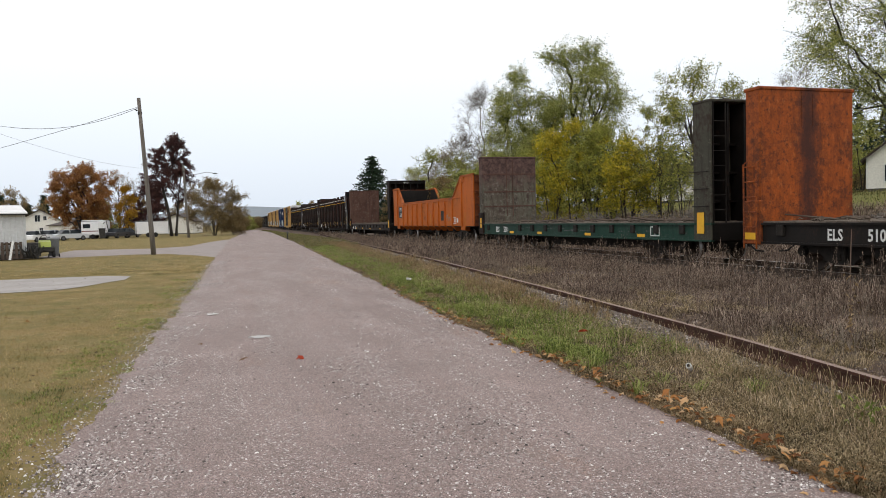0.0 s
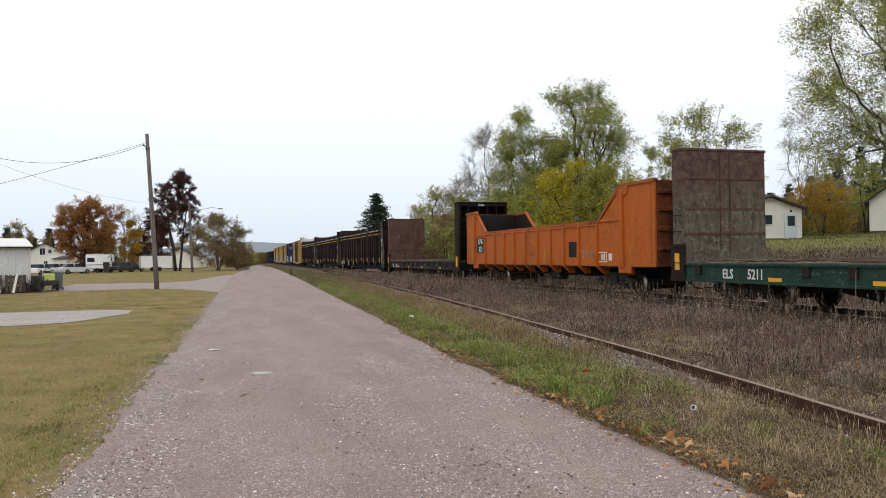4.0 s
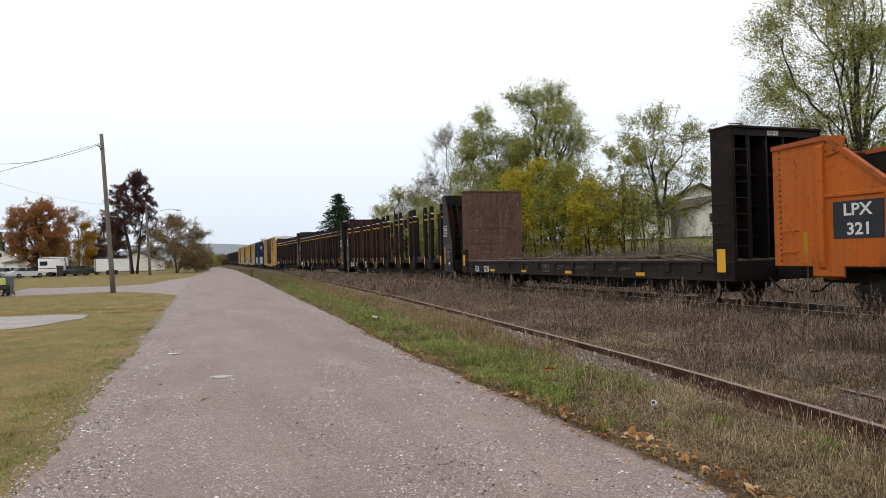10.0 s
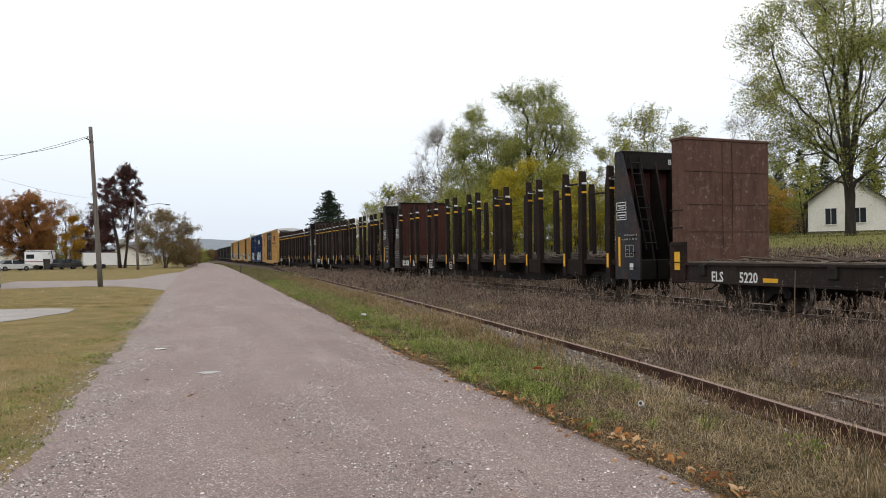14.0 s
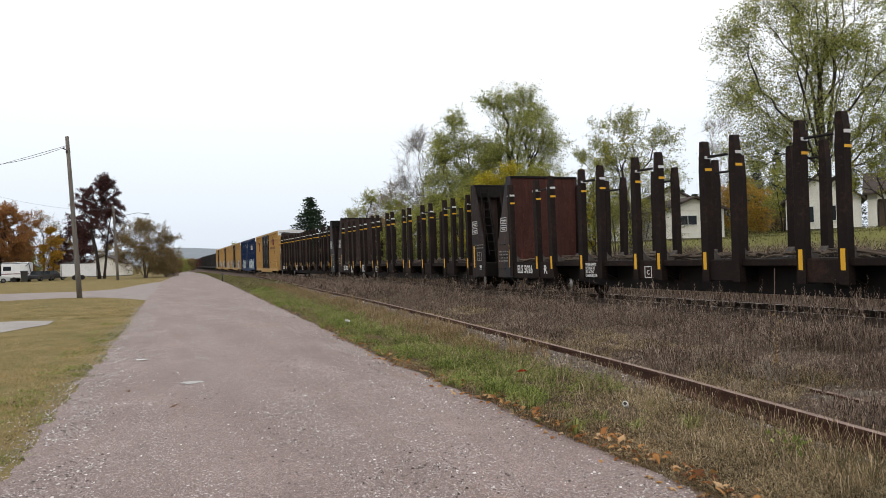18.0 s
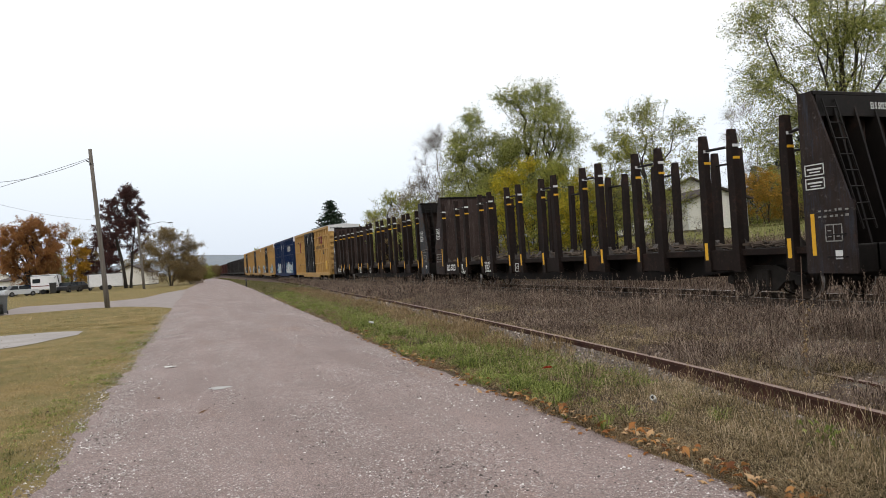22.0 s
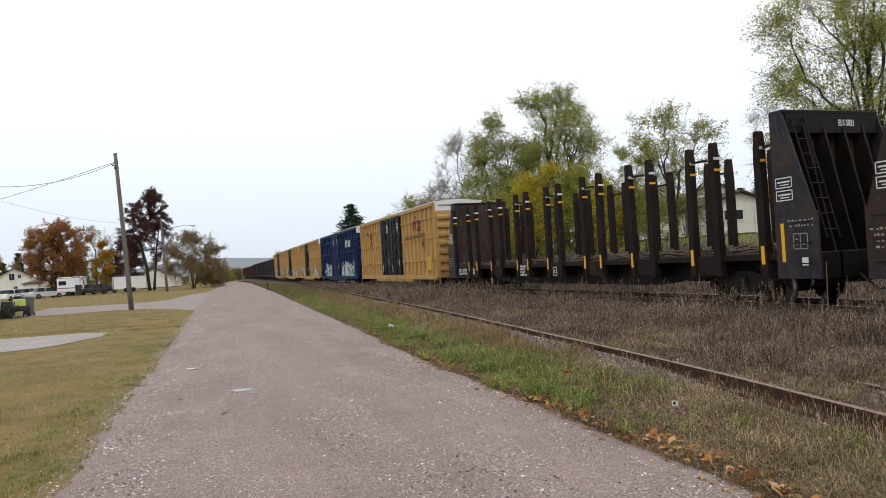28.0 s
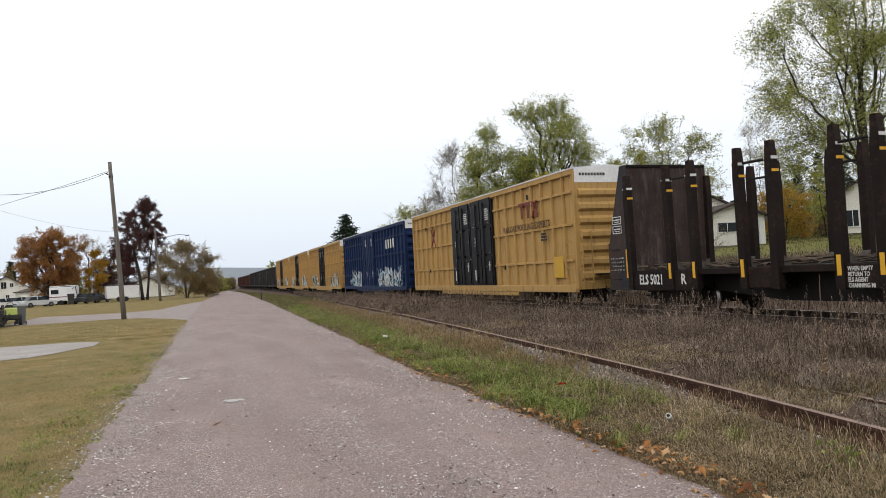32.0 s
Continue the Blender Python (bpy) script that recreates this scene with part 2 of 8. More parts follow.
M["box_roof"] = plain("pale_galvanised_roof", (0.7, 0.7, 0.7), (0.8, 0.8, 0.8), 1.5, 0.55, 0.0, 0.1)
M["door_black"] = painted("black_door_paint", (0.0045, 0.0045, 0.006), (0.009, 0.009, 0.011), (0.03, 0.022, 0.018), 0.4, 0.3, 0.5)
M["face_brown"] = painted("brown_black_worn_steel", (0.034, 0.022, 0.019), (0.062, 0.043, 0.037), (0.024, 0.014, 0.012), 0.5, 0.7, 0.7, 0.4, (0.12, 0.095, 0.085), 0.1, (0.14, 0.11, 0.1), 0.6)
M["worn_yellow"] = painted("worn_yellow_stripe_paint", (0.5, 0.26, 0.02), (0.45, 0.18, 0.02), (0.38, 0.1, 0.015), 0.95, 0.5)
M["white_mark"] = plain("white_lettering", (0.62, 0.62, 0.6), (0.75, 0.75, 0.73), 9, 0.7, 0.0, 0.05)
M["dim_mark"] = plain("worn_off_lettering", (0.05, 0.055, 0.055), (0.12, 0.125, 0.12), 4, 0.7, 0.0, 0.05)
M["grey_mark"] = plain("faded_lettering", (0.2, 0.19, 0.18), (0.33, 0.32, 0.3), 9, 0.7, 0.0, 0.05)
M["brown_mark"] = plain("dark_red_lettering", (0.16, 0.03, 0.03), (0.2, 0.05, 0.04), 9, 0.7, 0.0, 0.05)
M["reflector"] = plain("yellow_reflector", (0.8, 0.44, 0.02), (0.72, 0.38, 0.025), 12, 0.5, 0.0, 0.05)
M["blue_panel"] = plain("dark_blue_grey_panel", (0.018, 0.022, 0.028), (0.03, 0.034, 0.04), 4, 0.7)
M["truck"] = plain("oily_black_cast_steel", (0.01, 0.0085, 0.0075), (0.024, 0.019, 0.015), 5, 0.8, 0.1)
M["wheel"] = plain("dark_wheel_steel", (0.03, 0.024, 0.02), (0.06, 0.042, 0.032), 6, 0.6, 0.5)
M["tread"] = plain("shiny_wheel_tread", (0.3, 0.29, 0.28), (0.4, 0.39, 0.38), 8, 0.35, 0.9)
M["deck_wood"] = plain("grey_brown_deck_planks", (0.09, 0.07, 0.055), (0.16, 0.13, 0.105), 3, 0.9, 0.0, 0.5, (6, 0.6, 6))
M["bark_bits"] = plain("bark_litter", (0.045, 0.031, 0.024), (0.14, 0.108, 0.082), 5, 0.95, 0.0, 0.5, space="Generated")
M["rail"] = plain("rusty_rail_steel", (0.038, 0.0155, 0.0105), (0.085, 0.034, 0.022), 5, 0.85, 0.0, 0.3)
M["rail_top"] = plain("worn_rail_head", (0.2, 0.135, 0.108), (0.31, 0.225, 0.185), 7, 0.7, 0.2, 0.2)
# brown rail sides, their colour darkened for the shade below the head
M["main_rail"] = plain("dark_brown_rail_steel", (0.035, 0.026, 0.021), (0.075, 0.055, 0.044), 5, 0.8, 0.0, 0.2)
M["main_rail_top"] = plain("polished_rail_head", (0.42, 0.4, 0.38), (0.5, 0.48, 0.46), 7, 0.35, 0.8, 0.1)
M["tie"] = plain("weathered_tie_wood", (0.07, 0.055, 0.045), (0.16, 0.135, 0.115), 3, 0.95, 0.0, 0.6, (1, 6, 6))
M["pole_wood"] = plain("grey_pole_wood", (0.12, 0.105, 0.09), (0.2, 0.18, 0.16), 2, 0.9, 0.0, 0.5, (6, 6, 0.5))
M["cable"] = plain("dark_cable", (0.1, 0.1, 0.105), (0.15, 0.15, 0.155), 2, 0.6)
M["siding"] = plain("white_lap_siding", (0.72, 0.7, 0.64), (0.82, 0.8, 0.74), 0.9, 0.7, 0.0, 0.1)
M["trim_white"] = plain("white_trim_paint", (0.7, 0.7, 0.68), (0.78, 0.78, 0.76), 2, 0.6, 0.0, 0.08)
M["door_pale"] = plain("pale_blue_white_door", (0.56, 0.62, 0.68), (0.64, 0.68, 0.72), 3, 0.5, 0.0, 0.05)
M["shingle"] = plain("grey_brown_shingles", (0.045, 0.034, 0.03), (0.09, 0.07, 0.06), 4, 0.95, 0.0, 0.5)
M["foundation"] = plain("dark_foundation_block", (0.07, 0.065, 0.06), (0.13, 0.12, 0.11), 4, 0.95)
M["glass"], _nt, _b = nodes("dark_window_glass", 0.12, 0.0, 0.12)
_b.inputs["Base Color"].default_value = (0.02, 0.024, 0.028, 1)
M["shed"] = plain("white_steel_cladding", (0.56, 0.57, 0.57), (0.66, 0.67, 0.68), 0.7, 0.5, 0.0, 0.1)
M["trailer"] = plain("white_trailer_skin", (0.78, 0.78, 0.79), (0.86, 0.86, 0.87), 0.8, 0.45, 0.0, 0.05)
M["dark_gear"] = plain("dark_machinery", (0.02, 0.021, 0.02), (0.06, 0.055, 0.05), 3, 0.7)
M["bin"] = plain("grey_bin_plastic", (0.15, 0.155, 0.16), (0.2, 0.205, 0.21), 3, 0.6)
M["rubber"] = plain("black_rubber", (0.015, 0.015, 0.015), (0.03, 0.03, 0.03), 8, 0.85)
M["bark"] = plain("grey_brown_bark", (0.055, 0.045, 0.035), (0.12, 0.1, 0.08), 4, 0.95, 0.0, 0.7, (1, 1, 0.25))
M["bark_dark"] = plain("dark_wet_bark", (0.028, 0.023, 0.02), (0.06, 0.05, 0.042), 4, 0.95, 0.0, 0.7, (1, 1, 0.25))
M["twig"] = plain("pale_grey_twigs", (0.16, 0.14, 0.125), (0.25, 0.225, 0.2), 2, 0.95, 0.0, 0.2)
M["leaf_green"] = leafy("yellow_green_leaves", [(0.12, (0.085, 0.105, 0.026)), (0.45, (0.225, 0.245, 0.052)), (0.75, (0.38, 0.375, 0.075)), (1.0, (0.52, 0.46, 0.13))], 0.5)
M["leaf_mid"] = leafy("olive_green_leaves", [(0.1, (0.078, 0.1, 0.03)), (0.4, (0.225, 0.25, 0.066)), (0.75, (0.4, 0.41, 0.115)), (1.0, (0.55, 0.52, 0.19))], 0.6, 0.7, 0.9)
M["leaf_yellow"] = leafy("yellow_autumn_leaves", [(0.12, (0.11, 0.13, 0.018)), (0.45, (0.34, 0.31, 0.03)), (0.75, (0.55, 0.44, 0.035)), (1.0, (0.65, 0.48, 0.05))], 0.5)
M["leaf_orange"] = leafy("rusty_orange_leaves", [(0.12, (0.105, 0.04, 0.022)), (0.42, (0.26, 0.115, 0.044)), (0.75, (0.42, 0.2, 0.07)), (1.0, (0.42, 0.26, 0.08))])
M["leaf_gold"] = leafy("golden_leaves", [(0.15, (0.175, 0.0875, 0.0187)), (0.5, (0.413, 0.225, 0.025)), (0.85, (0.575, 0.338, 0.0375)), (1.0, (0.625, 0.413, 0.0625))])
M["leaf_red"] = leafy("dark_purple_red_leaves", [(0.15, (0.0286, 0.0156, 0.0169)), (0.5, (0.065, 0.0286, 0.0286)), (0.85, (0.111, 0.0468, 0.039)), (1.0, (0.156, 0.078, 0.052))], 0.2)
M["leaf_brown"] = leafy("brownish_olive_leaves", [(0.15, (0.09, 0.0675, 0.0375)), (0.5, (0.195, 0.143, 0.0675)), (0.85, (0.3, 0.21, 0.09)), (1.0, (0.39, 0.3, 0.135))])
M["needles"] = leafy("dark_green_needles", [(0.15, (0.008, 0.018, 0.01)), (0.6, (0.018, 0.036, 0.018)), (1.0, (0.035, 0.055, 0.026))], 0.1)
M["lawn_blade"] = leafy("lawn_grass_blades", [(0.1, (0.075, 0.08, 0.03)), (0.35, (0.215, 0.17, 0.062)), (0.65, (0.39, 0.28, 0.118)), (1.0, (0.56, 0.44, 0.27))], 0.3, 0.7, 0.6, 2.1)
M["tangle"] = leafy("tangled_olive_dry_grass", [(0.15, (0.026, 0.022, 0.011)), (0.45, (0.155, 0.117, 0.058)), (0.7, (0.31, 0.232, 0.128)), (1.0, (0.6, 0.48, 0.31))], 0.35, 0.7, 0.95, 1.0)
M["tan_blade"] = leafy("tan_brown_grass", [(0.1, (0.07, 0.045, 0.022)), (0.45, (0.2, 0.135, 0.065)), (0.75, (0.32, 0.22, 0.115)), (1.0, (0.48, 0.36, 0.22))], 0.3, 0.7, 0.8, 0.9)
M["bank_blade"] = leafy("olive_bank_grass", [(0.12, (0.06, 0.068, 0.022)), (0.45, (0.125, 0.125, 0.042)), (0.75, (0.2, 0.175, 0.07)), (1.0, (0.28, 0.235, 0.11))], 0.3)
M["verge_blade"] = leafy("green_verge_grass", [(0.12, (0.028, 0.042, 0.011)), (0.42, (0.145, 0.18, 0.04)), (0.75, (0.28, 0.33, 0.08)), (1.0, (0.42, 0.42, 0.17))], 0.4, 0.7, 0.8, 1.0)
M["dry_blade"] = leafy("dry_grass_blades", [(0.15, (0.075, 0.065, 0.03)), (0.45, (0.19, 0.15, 0.07)), (0.75, (0.33, 0.235, 0.13)), (1.0, (0.6, 0.47, 0.33))], 0.25, 0.7, 1.05, 1.1)
M["weed_stalk"] = leafy("dead_weed_stalks", [(0.1, (0.022, 0.015, 0.012)), (0.45, (0.108, 0.073, 0.054)), (0.75, (0.215, 0.155, 0.118)), (1.0, (0.44, 0.35, 0.275))], 0.2, 0.7, 0.95, 1.1)
M["weed_pale"] = leafy("pale_weed_fluff", [(0.15, (0.1, 0.08, 0.06)), (0.6, (0.22, 0.18, 0.14)), (1.0, (0.38, 0.32, 0.26))], 0.25)
M["fallen"] = leafy("fallen_orange_leaves", [(0.15, (0.13, 0.05, 0.022)), (0.45, (0.32, 0.13, 0.04)), (0.7, (0.46, 0.25, 0.09)), (1.0, (0.55, 0.4, 0.25))], 0.15)
M["pebble"] = gravel("road_pebbles", [(0.0, (0.06, 0.052, 0.05)), (0.16, (0.15, 0.125, 0.118)), (0.45, (0.3, 0.255, 0.242)), (0.8, (0.46, 0.415, 0.4)), (1.0, (0.8, 0.78, 0.76))])
M["siding_stone"] = gravel("siding_stones", [(0.0, (0.04, 0.033, 0.03)), (0.3, (0.11, 0.09, 0.08)), (0.65, (0.2, 0.165, 0.15)), (0.9, (0.34, 0.29, 0.27)), (1.0, (0.6, 0.55, 0.52))])
M["leaf_orange2"] = leafy("orange_and_green_leaves", [(0.15, (0.12, 0.11, 0.025)), (0.45, (0.3, 0.22, 0.04)), (0.75, (0.5, 0.25, 0.04)), (1.0, (0.55, 0.34, 0.06))])
M["leaf_brown_dead"] = leafy("dead_brown_leaves", [(0.15, (0.045, 0.026, 0.016)), (0.5, (0.11, 0.06, 0.034)), (0.85, (0.22, 0.12, 0.06)), (1.0, (0.34, 0.22, 0.13))], 0.1)
M["leaf_redleaf"] = leafy("red_leaf", [(0.0, (0.3, 0.035, 0.016)), (1.0, (0.38, 0.06, 0.025))], 0.2)
M["pale_patch"] = plain("pale_spill", (0.4, 0.39, 0.38), (0.5, 0.49, 0.48), 8, 0.9)
M["garage_door"] = plain("weathered_brown_boards", (0.06, 0.045, 0.035), (0.11, 0.08, 0.062), 2, 0.9, 0.0, 0.4, (6, 6, 0.5))


# ---- building blocks ----
class Geo:
    """Gathers vertices and faces for one mesh."""

    def __init__(self):
        self.v, self.f = [], []

    def add(self, verts, faces):
        n = len(self.v)
        self.v += verts
        self.f += [tuple(n + i for i in f) for f in faces]
        return self

    def box(self, x0, x1, y0, y1, z0, z1):
        return self.add([(x0, y0, z0), (x1, y0, z0), (x1, y1, z0), (x0, y1, z0), (x0, y0, z1), (x1, y0, z1), (x1, y1, z1), (x0, y1, z1)],
                        [(0, 3, 2, 1), (4, 5, 6, 7), (0, 1, 5, 4), (1, 2, 6, 5), (2, 3, 7, 6), (3, 0, 4, 7)])

    def cbox(self, x0, x1, y0, y1, z0, z1, c=0.02):
        """A box with chamfered edges."""
        pts, idx = [], {}
        for i, (x, sx) in enumerate(((x0, 1), (x1, -1))):
            for j, (y, sy) in enumerate(((y0, 1), (y1, -1))):
                for k, (z, sz) in enumerate(((z0, 1), (z1, -1))):
                    for a, p in enumerate(((x, y + sy * c, z + sz * c), (x + sx * c, y, z + sz * c), (x + sx * c, y + sy * c, z))):
                        idx[i, j, k, a] = len(pts)
                        pts.append(p)
        g = lambda i, j, k, a: idx[i, j, k, a]
        fs = [(g(0, 0, 0, 0), g(0, 0, 1, 0), g(0, 1, 1, 0), g(0, 1, 0, 0)), (g(1, 0, 0, 0), g(1, 1, 0, 0), g(1, 1, 1, 0), g(1, 0, 1, 0)),
              (g(0, 0, 0, 1), g(1, 0, 0, 1), g(1, 0, 1, 1), g(0, 0, 1, 1)), (g(0, 1, 0, 1), g(0, 1, 1, 1), g(1, 1, 1, 1), g(1, 1, 0, 1)),
              (g(0, 0, 0, 2), g(0, 1, 0, 2), g(1, 1, 0, 2), g(1, 0, 0, 2)), (g(0, 0, 1, 2), g(1, 0, 1, 2), g(1, 1, 1, 2), g(0, 1, 1, 2))]
        for i in (0, 1):
            for j in (0, 1):
                fs.append((g(i, j, 0, 0), g(i, j, 1, 0), g(i, j, 1, 1), g(i, j, 0, 1)))
                fs.append((g(i, 0, j, 0), g(i, 1, j, 0), g(i, 1, j, 2), g(i, 0, j, 2)))
                fs.append((g(0, i, j, 1), g(1, i, j, 1), g(1, i, j, 2), g(0, i, j, 2)))
                for k in (0, 1):
                    fs.append((g(i, j, k, 0), g(i, j, k, 1), g(i, j, k, 2)))
        return self.add(pts, fs)

    def tube(self, pts, radii, n=8, cap=True):
        base = len(self.v)
        pts = [Vector(p) for p in pts]
        if not hasattr(radii, "__len__"):
            radii = [radii] * len(pts)
        for i, p in enumerate(pts):
            d = (pts[min(i + 1, len(pts) - 1)] - pts[max(i - 1, 0)]).normalized()
            a = d.cross(Vector((0, 0, 1)) if abs(d.z) < 0.9 else Vector((1, 0, 0))).normalized()
            b = d.cross(a)
            for k in range(n):
                w = 2 * math.pi * k / n
                self.v.append(tuple(p + radii[i] * (math.cos(w) * a + math.sin(w) * b)))
        for i in range(len(pts) - 1):
            for k in range(n):
                q = base + i * n
                self.f.append((q + k, q + (k + 1) % n, q + n + (k + 1) % n, q + n + k))
        if cap:
            self.f.append(tuple(base + k for k in range(n))[::-1])
            self.f.append(tuple(base + (len(pts) - 1) * n + k for k in range(n)))
        return self

    def prism(self, outline, axis, a, b):
        """An outline, in the two other axes, drawn out along an axis from a to b."""
        n = len(outline)
        put = {"x": lambda p, q, t: (t, p, q), "y": lambda p, q, t: (p, t, q), "z": lambda p, q, t: (p, q, t)}[axis]
        return self.add([put(p, q, a) for p, q in outline] + [put(p, q, b) for p, q in outline],
                        [tuple(range(n)), tuple(range(2 * n - 1, n - 1, -1))] + [(i, i + n, (i + 1) % n + n, (i + 1) % n) for i in range(n)])

    def mesh(self, name, material, smooth=False):
        me = bpy.data.meshes.new(name)
        me.from_pydata(self.v, [], self.f)
        if material:
            me.materials.append(material)
        if smooth:
            me.polygons.foreach_set("use_smooth", [True] * len(me.polygons))
        me.update()
        return me


def swarm(name, pts, material, tris=((0, 1, 2),)):
    """One mesh of many small loose pieces: pts holds pieces x corners x 3, tris the faces of one piece."""
    n, k = pts.shape[:2]
    face = np.array(tris, dtype=np.int32)
    idx = (np.arange(n, dtype=np.int32)[:, None, None] * k + face[None]).ravel()
    me = bpy.data.meshes.new(name)
    me.vertices.add(n * k)
    me.vertices.foreach_set("co", np.ascontiguousarray(pts, dtype=np.float32).ravel())
    me.loops.add(len(idx))
    me.loops.foreach_set("vertex_index", idx)
    me.polygons.add(n * len(face))
    me.polygons.foreach_set("loop_start", np.arange(0, len(idx), 3, dtype=np.int32))
    me.materials.append(material)
    me.update(calc_edges=True)
    return me


def leaf_cloud(at, size, rs, flat=0.7, wide=0.6):
    """A three-cornered leaf at each place, turned at random."""
    n = len(at)
    u = rs.normal(size=(n, 3))
    u[:, 2] *= flat
    u /= np.linalg.norm(u, axis=1)[:, None] + 1e-9
    w = np.cross(u, rs.normal(size=(n, 3)))
    w /= np.linalg.norm(w, axis=1)[:, None] + 1e-9
    a = (size * rs.uniform(0.6, 1.3, n))[:, None]
    return np.stack([at - u * a, at + u * a * 0.5 + w * a * wide, at + u * a * 0.9 - w * a * wide], axis=1)


def fix(me):
    bm = bmesh.new()
    bm.from_mesh(me)
    bmesh.ops.recalc_face_normals(bm, faces=bm.faces)
    bm.to_mesh(me)
    bm.free()
    return me


def part(name, geo, material, parent, label="", smooth=False, at=None):
    """One mesh object under a thing or a part; or, with no parent, a thing."""
    me = geo if isinstance(geo, bpy.types.Mesh) else fix(geo.mesh(name, material, smooth))
    ob = new(name, me)
    if parent:
        ob.parent = parent
    if at is not None:
        ob.matrix_basis = at
    if label:
        ob["label"] = label
    return ob


def empty(name, m, label, category, group=""):
    ob = new(name)
    ob.empty_display_size = 0.2
    ob.matrix_world = m
    return tagged(ob, label, category, group)


def lettering(name, body, size, material, parent, m, label="", squeeze=1.0):
    """Painted letters as a thin mesh."""
    cu = bpy.data.curves.new(name, "FONT")
    cu.body, cu.size, cu.extrude, cu.align_x, cu.align_y, cu.resolution_u = body, size, 0.002, "LEFT", "BOTTOM_BASELINE", 2
    cu.offset = 0.022 * size
    tmp = bpy.data.objects.new("tmp_text", cu)
    scene.collection.objects.link(tmp)
    me = bpy.data.meshes.new_from_object(tmp.evaluated_get(bpy.context.evaluated_depsgraph_get()))
    bpy.data.objects.remove(tmp)
    me.materials.clear()
    me.materials.append(material)
    me.transform(Matrix.Diagonal((squeeze, 1, 1, 1)))
    ob = new(name, me)
    ob.parent = parent
    ob.matrix_basis = m
    if label:
        ob["label"] = label
    return ob


def by_bearing(az, d):
    return d * math.sin(radians(az)), d * math.cos(radians(az))


def ease(a, b, x):
    t = min(1, max(0, (x - a) / (b - a)))
    return t * t * (3 - 2 * t)


# ---- the plan: y runs along the main track, x to its right ----
RAIL_Z, TRACK_X, SPEED = 0.25, 13.72, 3.861


def bend(y):
    """The main line swings a little to the right farther on."""
    return 0.0 if y < 52 else 0.0215 * (y - 52) ** 2 / 72 if y < 88 else 0.0215 * (y - 70)


def line_through(points):
    ys, xs = [p[0] for p in points], [p[1] for p in points]
    return lambda y: float(np.interp(y, ys, xs))


siding_x = line_through([(-30, 1.2), (0, 4.62), (4, 5.2), (7.2, 5.7), (10.5, 6.05), (13, 6.3), (17.3, 6.72), (25, 7.4), (38, 8.25), (55, 9.5), (80, 11.3), (110, 13.6)])
road_right = line_through([(-40, 3.4), (5, 3.45), (12, 3.6), (18.5, 4.0), (34, 4.75), (62, 6.2), (132, 9.2), (220, 10.0)])
road_left = line_through([(-40, -1.15), (5, -1.06), (10.5, -0.9), (16, -0.68), (24, -0.42), (38, -0.04), (83, 1.4), (132, 4.6), (220, 5.5)])


drive_near = line_through([(-60, 54), (-12, 47.2), (-9.3, 46.2), (-4.6, 45.8), (-2.6, 44.4), (-0.9, 40.5), (0.3, 36.5)])
drive_far = line_through([(-60, 68), (-12, 59.6), (-4.4, 56.8), (-2.2, 59.5), (-0.8, 71), (0.9, 80)])


def ground_z(x, y):
    z = 0.07 * ease(8.0, 11.5, x) - 0.05 * ease(16, 18, x)
    z += 2.38 * ease(18.5, 35, x) + 0.5 * ease(38, 48, x) * ease(60, 44, y)
    z += 0.05 * math.sin(x * 0.31 + 1) * math.sin(y * 0.23) * ease(13.5, 20, x)
    z -= 0.05 * ease(-4, -9, x) * math.sin(y * 0.11) ** 2
    z += 0.03 * math.exp(-((x - road_right(y) - 0.9) / 0.6) ** 2)
    return z


# ground, one sheet to the horizon
def spread(near, far, step, n):
    a = list(np.arange(near[0], near[1] + 1e-6, step))
    lo = [near[0] - (near[0] - far[0]) * (i / n) ** 2.6 for i in range(n, 0, -1)]
    hi = [near[1] + (far[1] - near[1]) * (i / n) ** 2.6 for i in range(1, n + 1)]
    return [float(t) for t in lo + a + hi]


gx, gy = spread((-16, 44), (-3000, 3000), 0.8, 22), spread((-8, 120), (-2500, 4000), 1.6, 22)
g = Geo()
g.v = [(x, y, ground_z(x, y)) for y in gy for x in gx]
w = len(gx)
g.f = [(j * w + i, j * w + i + 1, j * w + w + i + 1, j * w + w + i) for j in range(len(gy) - 1) for i in range(w - 1)]

M["ground"], nt, bs = nodes("lawn_and_weedy_soil", 0.95, 0, 0.1)
v = coords(nt)
n1, n2, n3 = noise_of(nt, v, 0.35, 5), noise_of(nt, v, 3.5, 5, 0.7), noise_of(nt, v, 45, 4, 0.7)
lawn = mix_of(nt, ramp_of(nt, n1, steps(0.35, 0.65)), (0.26, 0.195, 0.085), (0.17, 0.155, 0.062))
lawn = mix_of(nt, ramp_of(nt, n2, steps(0.45, 0.75)), lawn, (0.31, 0.225, 0.12))
lawn = mix_of(nt, ramp_of(nt, noise_of(nt, v, 1.1, 6, 0.7), [(0.5, (0, 0, 0)), (0.66, (0.7, 0.7, 0.7))]), lawn, (0.13, 0.135, 0.05))
weedy = mix_of(nt, ramp_of(nt, n2, steps(0.35, 0.7)), (0.085, 0.059, 0.047), (0.155, 0.117, 0.096))
sep = nt.nodes.new("ShaderNodeSeparateXYZ")
nt.links.new(v, sep.inputs[0])
edge = nt.nodes.new("ShaderNodeMapRange")
edge.inputs["From Min"].default_value, edge.inputs["From Max"].default_value = 2.0, 4.0
nt.links.new(sep.outputs["X"], edge.inputs["Value"])
c = mix_of(nt, edge.outputs[0], lawn, weedy)
hill_edge = nt.nodes.new("ShaderNodeMapRange")
